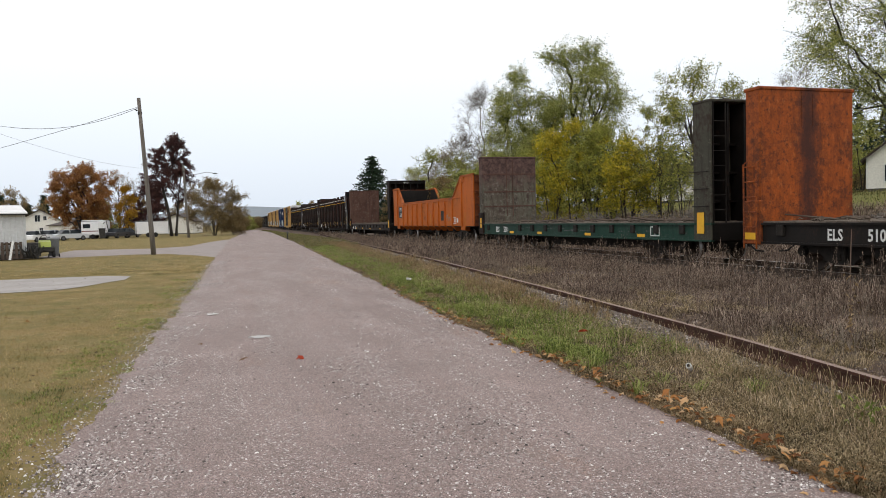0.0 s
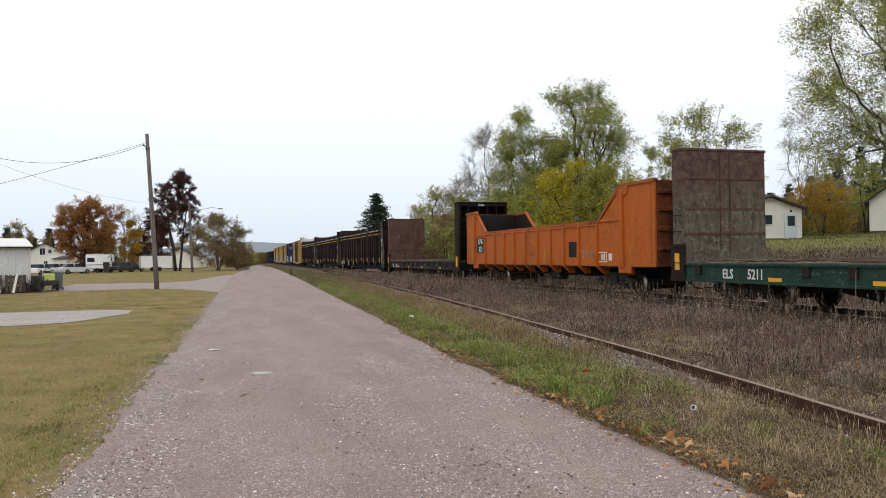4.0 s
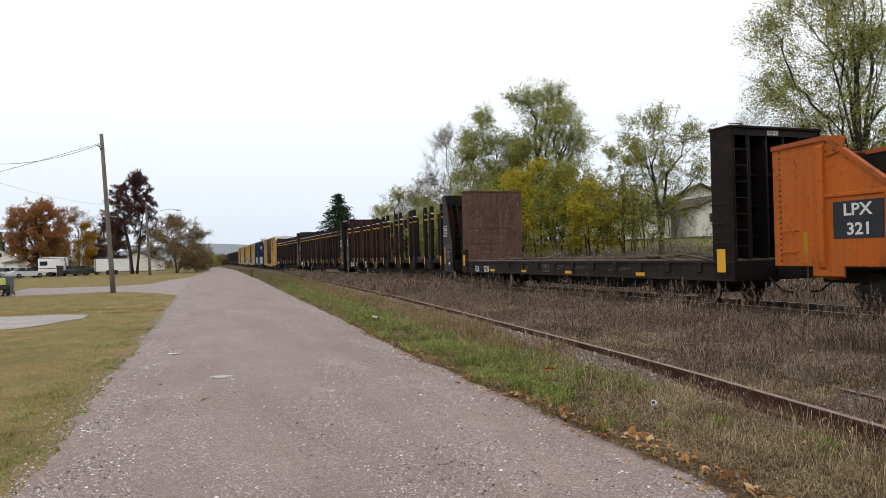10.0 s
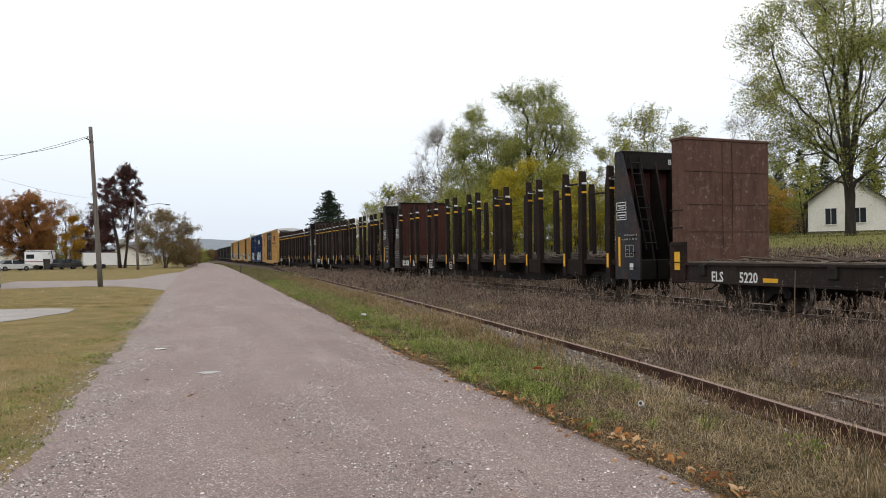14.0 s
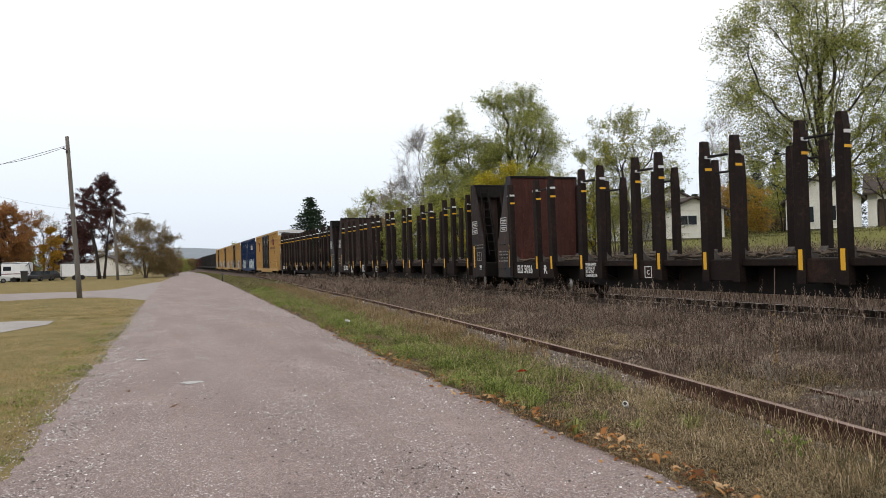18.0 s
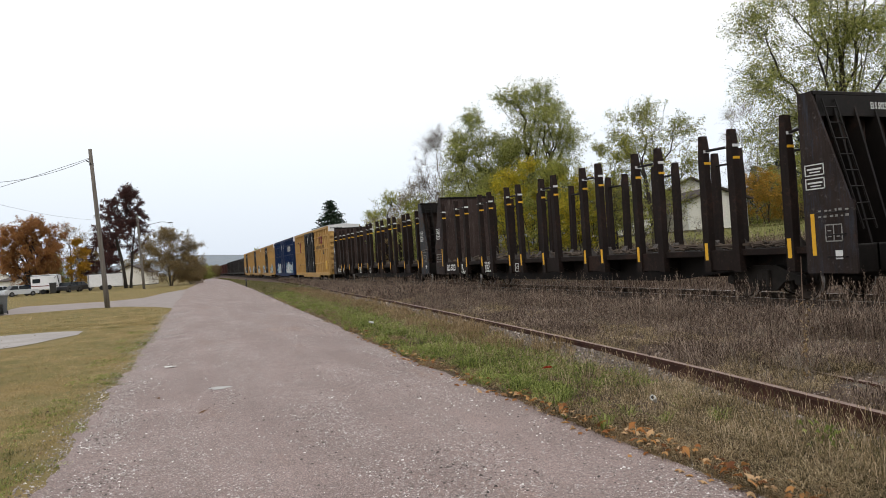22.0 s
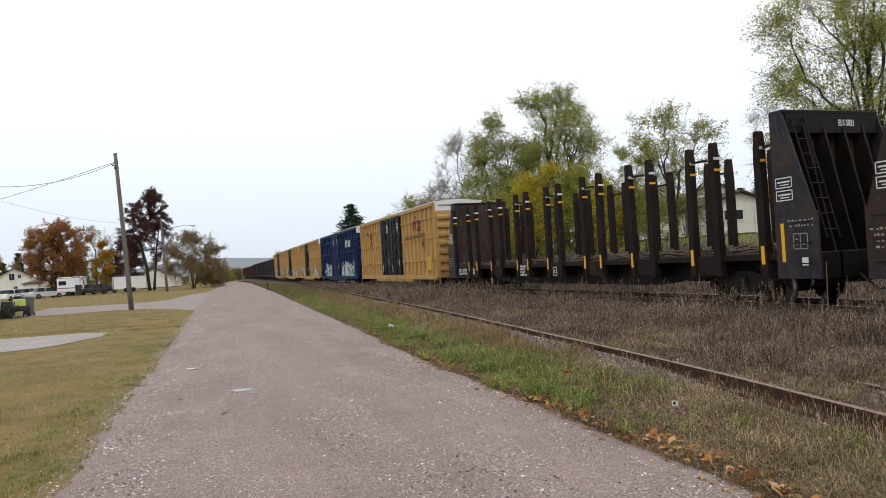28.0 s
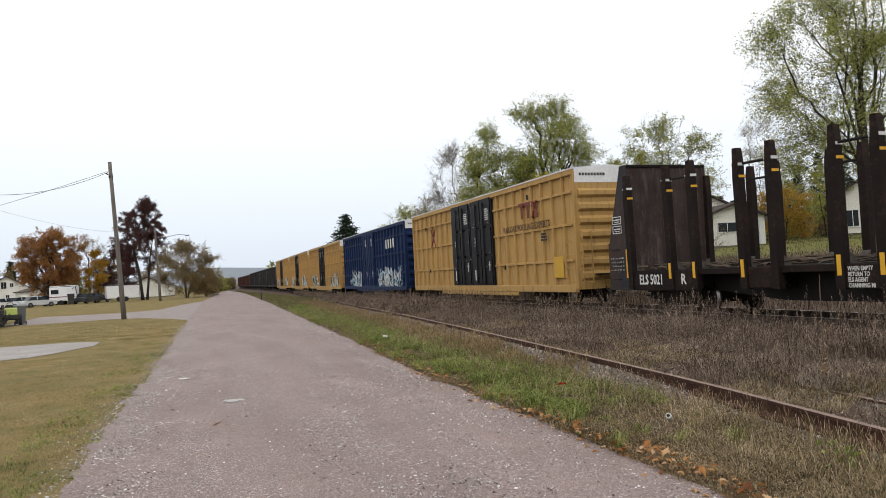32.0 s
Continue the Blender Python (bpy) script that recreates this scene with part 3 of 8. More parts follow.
hill_edge.inputs["From Min"].default_value, hill_edge.inputs["From Max"].default_value = 29.0, 33.0
wob = nt.nodes.new("ShaderNodeMath")
wob.operation = "MULTIPLY_ADD"
wob.inputs[1].default_value = 5.0
nt.links.new(n1, wob.inputs[0])
nt.links.new(sep.outputs["X"], wob.inputs[2])
nt.links.new(wob.outputs[0], hill_edge.inputs["Value"])
c = mix_of(nt, hill_edge.outputs[0], c, mix_of(nt, n2, (0.15, 0.17, 0.05), (0.23, 0.21, 0.075)))
c = mix_of(nt, 0.6, c, ramp_of(nt, n3, [(0.25, (0.4, 0.4, 0.4)), (0.75, (1.25, 1.2, 1.15))]), "MULTIPLY")
nt.links.new(c, bs.inputs["Base Color"])
bump_of(nt, bs, n3, 0.6, 0.04)
ground = part("ground", g.mesh("ground", M["ground"], True), None, None)
tagged(ground, "short yellowed lawn and bare weedy soil with leaf litter", "ground", kind="structure")


# ---- road ----
def strip(left, right, ys, z, wobble=0.0, cols=8, seed=1):
    rng = random.Random(seed)
    gg = Geo()
    for y in ys:
        a, b = left(y), right(y)
        a += 2.0 * wobble * (noise.noise((y * 0.9, 3.1 * seed, 0)) + 0.8 * noise.noise((y * 3.1, 7.7, seed))) - wobble
        b += wobble * (noise.noise((y * 0.8, 9.1 * seed, 5)) + 0.6 * noise.noise((y * 4.6, 1.7, seed)))
        for k in range(cols + 1):
            f = k / cols
            x = a + (b - a) * f
            crown = 0.05 * (1 - (2 * f - 1) ** 2)
            gg.v.append((x, y, ground_z(x, y) + z + crown + 0.008 * noise.noise((x * 1.3, y * 0.9, 2))))
    n = cols + 1
    gg.f = [(j * n + i, j * n + i + 1, j * n + n + i + 1, j * n + n + i) for j in range(len(ys) - 1) for i in range(cols)]
    return gg


M["road"], nt, bs = nodes("gravelly_worn_asphalt", 0.75, 0, 0.4)
v = coords(nt)
n1, n2 = noise_of(nt, v, 0.5, 5), noise_of(nt, coords(nt, (1.6, 0.22, 1)), 1.1, 4)
vor = nt.nodes.new("ShaderNodeTexVoronoi")
vor.inputs["Scale"].default_value = 85
nt.links.new(v, vor.inputs["Vector"])
vor2 = nt.nodes.new("ShaderNodeTexVoronoi")
vor2.inputs["Scale"].default_value = 150
nt.links.new(v, vor2.inputs["Vector"])
c = mix_of(nt, ramp_of(nt, n1, steps(0.32, 0.68)), (0.196, 0.143, 0.132), (0.283, 0.211, 0.195))
c = mix_of(nt, ramp_of(nt, n2, [(0.42, (0, 0, 0)), (0.62, (0.75, 0.75, 0.75))]), c, (0.215, 0.16, 0.146))
dirt = noise_of(nt, coords(nt, (1.0, 0.3, 1)), 0.55, 7, 0.7)
c = mix_of(nt, ramp_of(nt, dirt, [(0.56, (0, 0, 0)), (0.68, (0.6, 0.6, 0.6))]), c, (0.235, 0.145, 0.11))
c = mix_of(nt, ramp_of(nt, noise_of(nt, v, 2.6, 8, 0.8), [(0.3, (0.35, 0.35, 0.35)), (0.5, (0, 0, 0))]), c, (0.13, 0.108, 0.1))
sepc = nt.nodes.new("ShaderNodeSeparateColor")
nt.links.new(vor.outputs["Color"], sepc.inputs[0])
worn = ramp_of(nt, noise_of(nt, coords(nt, (1.1, 0.16, 1)), 1.3, 5, 0.6), [(0.4, (0.12, 0.12, 0.12)), (0.6, (1, 1, 1))])
fleck = mix_of(nt, 1.0, ramp_of(nt, sepc.outputs[0], [(0.84, (0, 0, 0)), (0.97, (0.9, 0.9, 0.9))]), worn, "MULTIPLY")
c = mix_of(nt, fleck, c, (0.62, 0.58, 0.56))
sepd = nt.nodes.new("ShaderNodeSeparateColor")
nt.links.new(vor2.outputs["Color"], sepd.inputs[0])
c = mix_of(nt, 0.75, c, ramp_of(nt, sepd.outputs[1], [(0.0, (0.2, 0.2, 0.2)), (0.5, (0.88, 0.88, 0.88)), (1.0, (1.7, 1.7, 1.7))]), "MULTIPLY")
nt.links.new(c, bs.inputs["Base Color"])
bump_of(nt, bs, vor.outputs["Distance"], 0.5, 0.012)
road_ys = [-40, -20, -8] + [float(t) for t in np.arange(-4, 14, 0.12)] + [float(t) for t in np.arange(14, 40, 0.3)] + [float(t) for t in np.arange(40, 221, 2.5)]
road = part("road", strip(road_left, road_right, road_ys, 0.01, 0.07, 10, 1).mesh("road", M["road"], True), None, None)
tagged(road, "worn grey gravelly road with pale loose stones", "road", kind="structure")


# drive that leaves the road to the left, and a bare gravel patch in the lawn
def drive(name, rows, z, label, surface):
    gg = Geo()
    cols = 6
    for x, y0, y1 in rows:
        for k in range(cols + 1):
            y = y0 + (y1 - y0) * k / cols
            gg.v.append((x, y + 0.12 * noise.noise((x * 1.7, k, 4.0)), ground_z(x, y) + z))
    n = cols + 1
    gg.f = [(j * n + i, j * n + n + i, j * n + n + i + 1, j * n + i + 1) for j in range(len(rows) - 1) for i in range(cols)]
    ob = part(name, gg.mesh(name, M[surface], True), None, None)
    return tagged(ob, label, "driveway", kind="structure")


M["drive"] = plain("grey_gravel_drive", (0.26, 0.222, 0.21), (0.34, 0.295, 0.28), 1.2, 0.95, 0, 0.5)
M["pad"] = plain("pale_concrete_pad", (0.3, 0.275, 0.262), (0.4, 0.37, 0.352), 1.0, 0.95, 0, 0.4)
xs_d = [-10.2 + i * 0.4 for i in range(30)]
drive("driveway", [(x, drive_near(x), drive_far(x)) for x in xs_d], 0.007, "grey worn gravel driveway joining the road", "drive")
drive("concrete_pad", [(-18 + 0.4 * i, 21.0 + 0.3 * i / 38 + 3.2 * ease(33, 38.7, i) ** 2, 27.2 - 0.6 * i / 38 - 0.9 * ease(34, 38.7, i) ** 2) for i in range(39)], 0.012, "pale bare concrete pad ending in the lawn", "pad")


# ---- rails and ties ----
RAIL = [(-0.07, -0.06), (0.07, -0.06), (0.07, 0.0), (0.012, 0.02), (0.012, 0.11), (0.036, 0.122), (0.036, 0.15), (-0.036, 0.15), (-0.036, 0.122), (-0.012, 0.11), (-0.012, 0.02), (-0.07, 0.0)]


def rail_run(name, fx, ys, top, label):
    gg = Geo()
    n = len(RAIL)
    for y in ys:
        x = fx(y)
        gg.v += [(x + p, y, top - 0.15 + q) for p, q in RAIL]
    gg.f = [(j * n + i, j * n + (i + 1) % n, j * n + n + (i + 1) % n, j * n + n + i) for j in range(len(ys) - 1) for i in range(n)]
    gg.f += [tuple(range(n)), tuple(range((len(ys) - 1) * n, len(ys) * n))[::-1]]
    me = fix(gg.mesh(name, M["rail" if "siding" in name else "main_rail"]))
    me.materials.append(M["rail_top" if "siding" in name else "main_rail_top"])
    for p in me.polygons:
        if p.normal.z > 0.9 and p.center.z > top - 0.02:
            p.material_index = 1
    ob = part(name, me, None, None)
    return tagged(ob, label, "rail", "railway rails", "structure")


siding_ys = [-30, -15, -6, 0] + [float(t) for t in np.arange(2, 60, 1.5)] + [60.0, 70.0, 80.0, 90.0, 100.0, 110.0]
rail_run("siding_rail", siding_x, siding_ys, 0.205, "rusty rail of a disused siding in dry grass")
rail_run("siding_rail", lambda y: siding_x(y) + 1.5, siding_ys, 0.03, "rusty far rail of the siding sunk in dead weeds")
main_ys = [-120.0, -40.0, 0.0] + [float(t) for t in range(40, 130, 6)] + [140.0, 200.0, 420.0]
rail_run("main_rail", lambda y: TRACK_X - 0.75 + bend(y), main_ys, RAIL_Z, "rusty rail of the main track behind dead weeds")
rail_run("main_rail", lambda y: TRACK_X + 0.75 + bend(y), main_ys, RAIL_Z, "worn rail of the main track under the train")

def bed_z(x, y):
    """The low stony ridge in which each siding rail lies."""
    d = abs(x - siding_x(y))
    return ground_z(x, y) + 0.105 * ease(5.5, 9.5, y) * ease(0.5, 0.1, d)


M["siding_bed"] = plain("weedy_brown_siding_ballast", (0.12, 0.092, 0.074), (0.2, 0.165, 0.14), 6, 0.95, 0, 0.9)
g = Geo()
bed_ys = [float(t) for t in np.arange(4.5, 60, 0.5)]
bed_off = (-0.6, -0.4, -0.25, -0.12, -0.03, 0.03, 0.12, 0.25, 0.4, 0.6)
for y in bed_ys:
    for k, o in enumerate(bed_off):
        x = siding_x(y) + o
        g.v.append((x, y, bed_z(x, y) + 0.006 - 0.05 * (k in (0, 9)) + 0.018 * noise.noise((x * 5, y * 3, 3))))
g.f = [(j * 10 + i, j * 10 + i + 1, j * 10 + 11 + i, j * 10 + 10 + i) for j in range(len(bed_ys) - 1) for i in range(9)]
tagged(part("siding_bed", g.mesh("siding_bed", M["siding_bed"], True), None, None), "low weedy stone ridge along the siding rail", "ballast", kind="structure")

M["ballast"] = plain("brown_grey_ballast", (0.11, 0.095, 0.085), (0.2, 0.18, 0.165), 5, 0.95, 0, 0.9)
g = Geo()
prof = [(-2.2, -0.1), (-1.6, 0.05), (1.7, 0.08), (2.6, -0.1)]
for y in main_ys:
    g.v += [(TRACK_X + bend(y) + p, y, q) for p, q in prof]
g.f = [(j * 4 + i, j * 4 + i + 1, j * 4 + 5 + i, j * 4 + 4 + i) for j in range(len(main_ys) - 1) for i in range(3)]
tagged(part("ballast_bed", g, M["ballast"], None), "brown-grey ballast bed under the main track", "ballast", kind="structure")

tie_mesh = fix(Geo().cbox(-1.3, 1.3, -0.11, 0.11, -0.12, 0.05, 0.015).mesh("tie", M["tie"]))
rng = random.Random(5)
main_ties = tagged(new("main_track_ties"), "weathered wooden ties under the main track", "railway ties", kind="structure")
for i in range(110):
    y = -2 + i * 0.56
    part("tie", tie_mesh, None, main_ties, at=pose(TRACK_X + bend(y) + rng.uniform(-0.05, 0.05), y, 0.055, 0, 0, rng.uniform(-2, 2)))
siding_ties = tagged(new("siding_ties"), "half-buried grey wooden ties of the siding", "railway ties", kind="structure")
for i in range(60):
    y = 1.0 + i * 0.6
    part("tie", tie_mesh, None, siding_ties, at=pose(siding_x(y) + 0.75 + rng.uniform(-0.06, 0.06), y, -0.054, 0, rng.uniform(-0.6, 0.6), 84 - 90 + rng.uniform(-3, 3)))


# ---- far hills ----
g = Geo()
cols, rows_n = 90, 5
for j in range(rows_n):
    for i in range(cols + 1):
        az = -40 + 90 * i / cols
        d = 1500 + 450 * j
        top = (1.5 + 0.14 * math.sin(az * 0.5 + 1) + 0.12 * noise.noise((az * 0.35, 0.3, 1)) - 0.25 * ease(8, 40, az) - 1.35 * ease(-1, -11, az))
        h = 2700 * math.tan(radians(top)) * ease(0, 1, j / (rows_n - 2)) * (0.94 + 0.06 * noise.noise((az * 2, j, 3)))
        x, y = by_bearing(az, d)
        g.v.append((x, y, h - 2))
n = cols + 1
g.f = [(j * n + i, j * n + i + 1, j * n + n + i + 1, j * n + n + i) for j in range(rows_n - 1) for i in range(cols)]
# the haze of distance is put into the hills' colour as pale blue-grey
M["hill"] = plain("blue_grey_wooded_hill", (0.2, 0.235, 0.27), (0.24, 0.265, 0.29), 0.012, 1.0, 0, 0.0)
tagged(part("backdrop", g.mesh("backdrop", M["hill"], True), None, None), "low wooded hills on the horizon, tinted blue-grey for haze", "hills", kind="structure")


# ---- trees ----
def tree(x, y, height, wide, label, leaf, bark="bark", trunk_r=0.25, stems=1, fork=0.28, leaves=7000, leaf_size=0.07, twig=0.6, seed=1, rise=0.9,
         name="tree", lean=0.0, z=None, gaps=0.5, bare=0.15, twigs=4, tips=200, taper=0.0, fan=0.2, joined=0.0, lobes=7, category="tree", group=""):
    """A tree that grows from its trunks towards many twig ends; limbs thicken with the twigs that they carry, leaves sit along the twigs.
    wide: the crown's reach; taper: how far it narrows upwards; fan: how straight the limbs run up from the fork; joined: the share of the stems that is one trunk."""
    rng = random.Random(seed)
    rs = np.random.RandomState(seed)
    z0 = ground_z(x, y) if z is None else z
    base = empty(name, pose(x, y, z0 - 0.05), label, category, group)
    low = max(fork * height, bare)
    mid_z, half = low + (height - low) * 0.48, (height - low) * 0.52
    # masses of foliage that make up the crown
    balls = []
    for k in range(lobes):
        a, f = k * 2.4 + rng.uniform(-0.5, 0.5), -0.75 + 1.55 * (k + rng.random()) / lobes
        reach = wide * math.sqrt(max(0.06, 1 - f * f)) * (1 - taper * max(0.0, f)) * rng.uniform(0.55, 0.85)
        balls.append((Vector((lean + reach * math.cos(a), reach * math.sin(a), mid_z + f * half)), rng.uniform(0.26, 0.42) * wide))
    balls.append((Vector((lean, 0, height - 0.3 * wide)), 0.32 * wide))
    ends = []
    while len(ends) < tips:
        d = Vector((rng.gauss(0, 1), rng.gauss(0, 1), rng.gauss(0, 1))).normalized()
        if rng.random() < 0.4:
            c, r = balls[rng.randrange(len(balls))]
            d *= r * rng.uniform(0.3, 1.0)
            p = c + Vector((d.x, d.y, d.z * 0.8))
        else:
            d *= rng.random() ** 0.45 * (0.88 + 0.3 * noise.noise((d.x * 2.2, d.y * 2.2, d.z * 2.2 + seed)))
            r = wide * (1 - taper * max(0.0, d.z))
            p = Vector((lean + d.x * r, d.y * r, mid_z + d.z * half))
            if noise.noise((p.x * 3.0 / wide + seed, p.y * 3.0 / wide, p.z * 3.0 / wide)) < gaps * 0.45 - 0.3:
                continue
        if low * 0.9 < p.z < height:
            ends.append(p)
    # trunks
    P, parent, path, weight, chains = [], [], [], [], []

    def node(p, par):
        P.append(p)
        parent.append(par)
        path.append(0.0 if par < 0 else path[par] + (p - P[par]).length)
        weight.append(0.0)
        return len(P) - 1

    for s in range(stems):
        a = 6.283 * s / stems + rng.uniform(-0.5, 0.5)
        off = Vector((math.cos(a), math.sin(a), 0)) * trunk_r * 1.3 * (stems > 1 and not joined)
        out = Vector((math.cos(a), math.sin(a), 0)) * wide * (0.3 if stems > 1 else 0.05)
        top_z = low + (height - low) * rng.uniform(0.35, 0.62)
        par, chain = -1, []
        for i in range(9):
            f = i / 8
            g = max(0.0, (f - joined) / (1 - joined))
            p = off + out * g ** 1.3 + Vector((noise.noise((f * 2, seed, s)), noise.noise((f * 2, s, seed)), 0)) * wide * 0.1 * g + Vector((lean * g, 0, top_z * f))
            par = node(p, par)
            chain.append(par)
        chains.append(chain)
    ends.sort(key=lambda p: abs(p.z - low) * 0.6 + math.hypot(p.x, p.y))
    arr = np.array([tuple(p) for p in P])
    ways = np.array([tuple((P[k] - P[parent[k]]).normalized()) if parent[k] >= 0 else (0.0, 0.0, 1.0) for k in range(len(P))])
    plen = np.array(path)
    for t in ends:
        d = np.array(tuple(t)) - arr
        dist = np.sqrt((d * d).sum(1)) + 1e-6
        flat = np.maximum(0.0, 0.45 * rise + 0.15 - d[:, 2] / dist)
        swerve = 1 - (d * ways).sum(1) / dist
        n = int(np.argmin(dist * (1 + 1.0 * flat + 0.9 * swerve) + fan * plen + np.where(arr[:, 2] < low * 0.55, 3.0, 0.0)))
        a, gap = P[n], t - P[n]
        along = (P[n] - P[parent[n]]).normalized() if parent[n] >= 0 else Vector((0, 0, 1))
        ln = gap.length
        m1 = a + gap * 0.34 + along * ln * 0.1 + Vector((rng.gauss(0, 1), rng.gauss(0, 1), rng.gauss(0, 1))) * ln * 0.03
        m2 = a + gap * 0.68 + along * ln * 0.06 + Vector((rng.gauss(0, 1), rng.gauss(0, 1), rng.gauss(0, 1))) * ln * 0.035
        k1 = node(m1, n)
        k2 = node(m2, k1)
        k3 = node(t, k2)
        chains.append([n, k1, k2, k3])
        arr = np.vstack([arr, [tuple(m1), tuple(m2), tuple(t)]])
        ways = np.vstack([ways, [tuple((m1 - a).normalized()), tuple((m2 - m1).normalized()), tuple((t - m2).normalized())]])
        plen = np.append(plen, [path[k1], path[k2], path[k3]])
        weight[k3] = 1.0
    for k in range(len(P) - 1, -1, -1):
        if parent[k] >= 0:
            weight[parent[k]] += weight[k]
    full = max(weight)
    thin = (0.006 if height > 5 else 0.005) * (1.5 if bark == "twig" else 1.0)
    radius = [max(thin, trunk_r / (1 if joined else stems ** 0.3) * (w / full) ** 0.7) for w in weight]
    wood = Geo()
    for c, chain in enumerate(chains):
        rad = [radius[k] for k in chain]
        if c < stems:
            rad[0] *= 1.35
            if joined:
                rad = [max(r, trunk_r * (1 - 0.25 * i / 8)) * (1 - 0.08 * c) if i / 8 <= joined else r for i, r in enumerate(rad)]
        else:
            rad[0] = min(rad[0], rad[1] * 1.25)
        wood.tube([P[k] for k in chain], rad, 9 if c < stems else 5 if rad[1] > 0.03 else 3, False)
    shoots = []
    core = Vector((lean, 0, mid_z))
    for t in ends:
        full_leaf = rng.random() > gaps * 0.3
        o = (t - core).normalized()
        for _ in range(twigs):
            d = (o * 0.6 + Vector((rng.gauss(0, 0.6), rng.gauss(0, 0.6), rng.gauss(0.15, 0.5)))).normalized() * twig * rng.uniform(0.6, 1.5)
            m, e = t + d * 0.5 + Vector((0, 0, 0.06 * twig)), t + d - Vector((0, 0, 0.12 * twig))
            wood.tube([t, m, e], [thin, thin * 0.7, thin * 0.35], 3, False)
            if full_leaf:
                shoots.append((*t, *m, *e))
    part("trunk", wood.mesh("trunk", M[bark], True), None, base)
    if leaves and shoots:
        sh = np.array(shoots)[rs.randint(0, len(shoots), leaves)]
        f = (rs.uniform(0, 1, leaves) ** 0.8)[:, None]
        at = np.where(f < 0.5, sh[:, 0:3] * (1 - 2 * f) + sh[:, 3:6] * 2 * f, sh[:, 3:6] * (2 - 2 * f) + sh[:, 6:9] * (2 * f - 1))
        at = at + rs.normal(size=(leaves, 3)) * (leaf_size * 0.8 + twig * 0.06)
        at = at[at[:, 2] > bare * rs.uniform(0.5, 1.2, leaves)]
        part("crown", swarm("crown", leaf_cloud(at, leaf_size, rs), M[leaf]), None, base)
    return base


def conifer(x, y, height, r, label, seed=1, z=None, tiers=26, size=0.2, group=""):
    """Whorls of drooping boughs of uneven length, each with needle sprays along it."""
    rng = random.Random(seed)
    rs = np.random.RandomState(seed)
    z0 = ground_z(x, y) if z is None else z
    base = empty("conifer", pose(x, y, z0 - 0.05), label, "conifer", group)
    wood = Geo().tube([(0, 0, 0), (0, 0, height * 0.98)], [r * 0.09, 0.02], 7, False)
    at = []
    for k in range(tiers):
        f = 0.05 + 0.94 * (k / tiers)
        for j in range(7 if f < 0.8 else 5):
            a = k * 2.4 + j * 0.9 + rng.uniform(-0.35, 0.35)
            reach = r * (1 - f) ** 0.85 * rng.uniform(0.7, 1.12) + 0.1
            zz, drop = height * f + rng.uniform(-0.3, 0.3) * height / tiers, rng.uniform(0.05, 0.3)
            tip = (math.cos(a) * reach, math.sin(a) * reach, zz - drop * reach)
            wood.tube([(0, 0, zz), (tip[0] * 0.5, tip[1] * 0.5, zz - drop * reach * 0.3), tip], [0.03, 0.02, 0.006], 3, False)
            for m in range(max(4, int(9 * reach / max(0.6, r) + 3))):
                s = ((m + rng.random()) / (9 * reach / max(0.6, r) + 3)) ** 0.8
                spread_w = 0.22 * reach * (1 - 0.6 * s)
                at.append((tip[0] * s + rng.gauss(0, spread_w), tip[1] * s + rng.gauss(0, spread_w), zz - drop * reach * s * s + rng.gauss(0, 0.05)))
    part("trunk", wood.mesh("trunk", M["bark_dark"], True), None, base)
    at = np.repeat(np.array(at), 4, axis=0)
    at = at + rs.normal(size=at.shape) * size * np.array((0.7, 0.7, 0.4))
    part("crown", swarm("crown", leaf_cloud(at, size, rs, 0.35, 0.32), M["needles"]), None, base)
    return base


# ---- the train: local y runs back from each car's front end, z from the rail head ----
SIDE = -1.6
STRETCH, WIDE, SINK = 1.17, 0.894, -0.109
ROLLING, CARS = [], []


def side_turn(y, z, x=SIDE - 0.006):
    """A pose for letters on the near side, reading towards the car's front."""
    return Matrix(((0, 0, -1, x), (-1, 0, 0, y), (0, 1, 0, z), (0, 0, 0, 1)))


def end_turn(x, z, y):
    """A pose for letters on a face that looks forward."""
    return Matrix(((1, 0, 0, x), (0, 0, -1, y), (0, 1, 0, z), (0, 0, 0, 1)))


def make_wheelset():
    g = Geo()
    for s in (-1, 1):
        x = 0.74 * s
        ring = [(x - 0.07 * s, 0.43), (x - 0.055 * s, 0.46), (x - 0.03 * s, 0.455), (x - 0.02 * s, 0.42), (x + 0.07 * s, 0.41), (x + 0.075 * s, 0.36), (x + 0.02 * s, 0.33), (x + 0.01 * s, 0.16), (x + 0.06 * s, 0.13), (x + 0.06 * s, 0.0)]
        n = 24
        b = len(g.v)
        for px, r in ring:
            g.v += [(px, r * math.cos(6.2832 * k / n), r * math.sin(6.2832 * k / n)) for k in range(n)]
        g.f += [(b + i * n + k, b + i * n + (k + 1) % n, b + i * n + n + (k + 1) % n, b + i * n + n + k) for i in range(len(ring) - 1) for k in range(n)]
    g.tube([(-1.05, 0, 0), (1.05, 0, 0)], 0.08, 10)
    for k in range(4):
        a = 1.5708 * k
        g.box(-0.83, -0.8, 0.2 * math.cos(a) - 0.02, 0.2 * math.cos(a) + 0.02, 0.2 * math.sin(a) - 0.02, 0.2 * math.sin(a) + 0.02)
    me = fix(g.mesh("wheelset", M["wheel"], True))
    me.materials.append(M["tread"])
    for p in me.polygons:
        r = math.hypot(p.center.y, p.center.z)
        if 0.385 < r < 0.425 and abs(p.center.x) < 0.82:
            p.material_index = 1
    return me


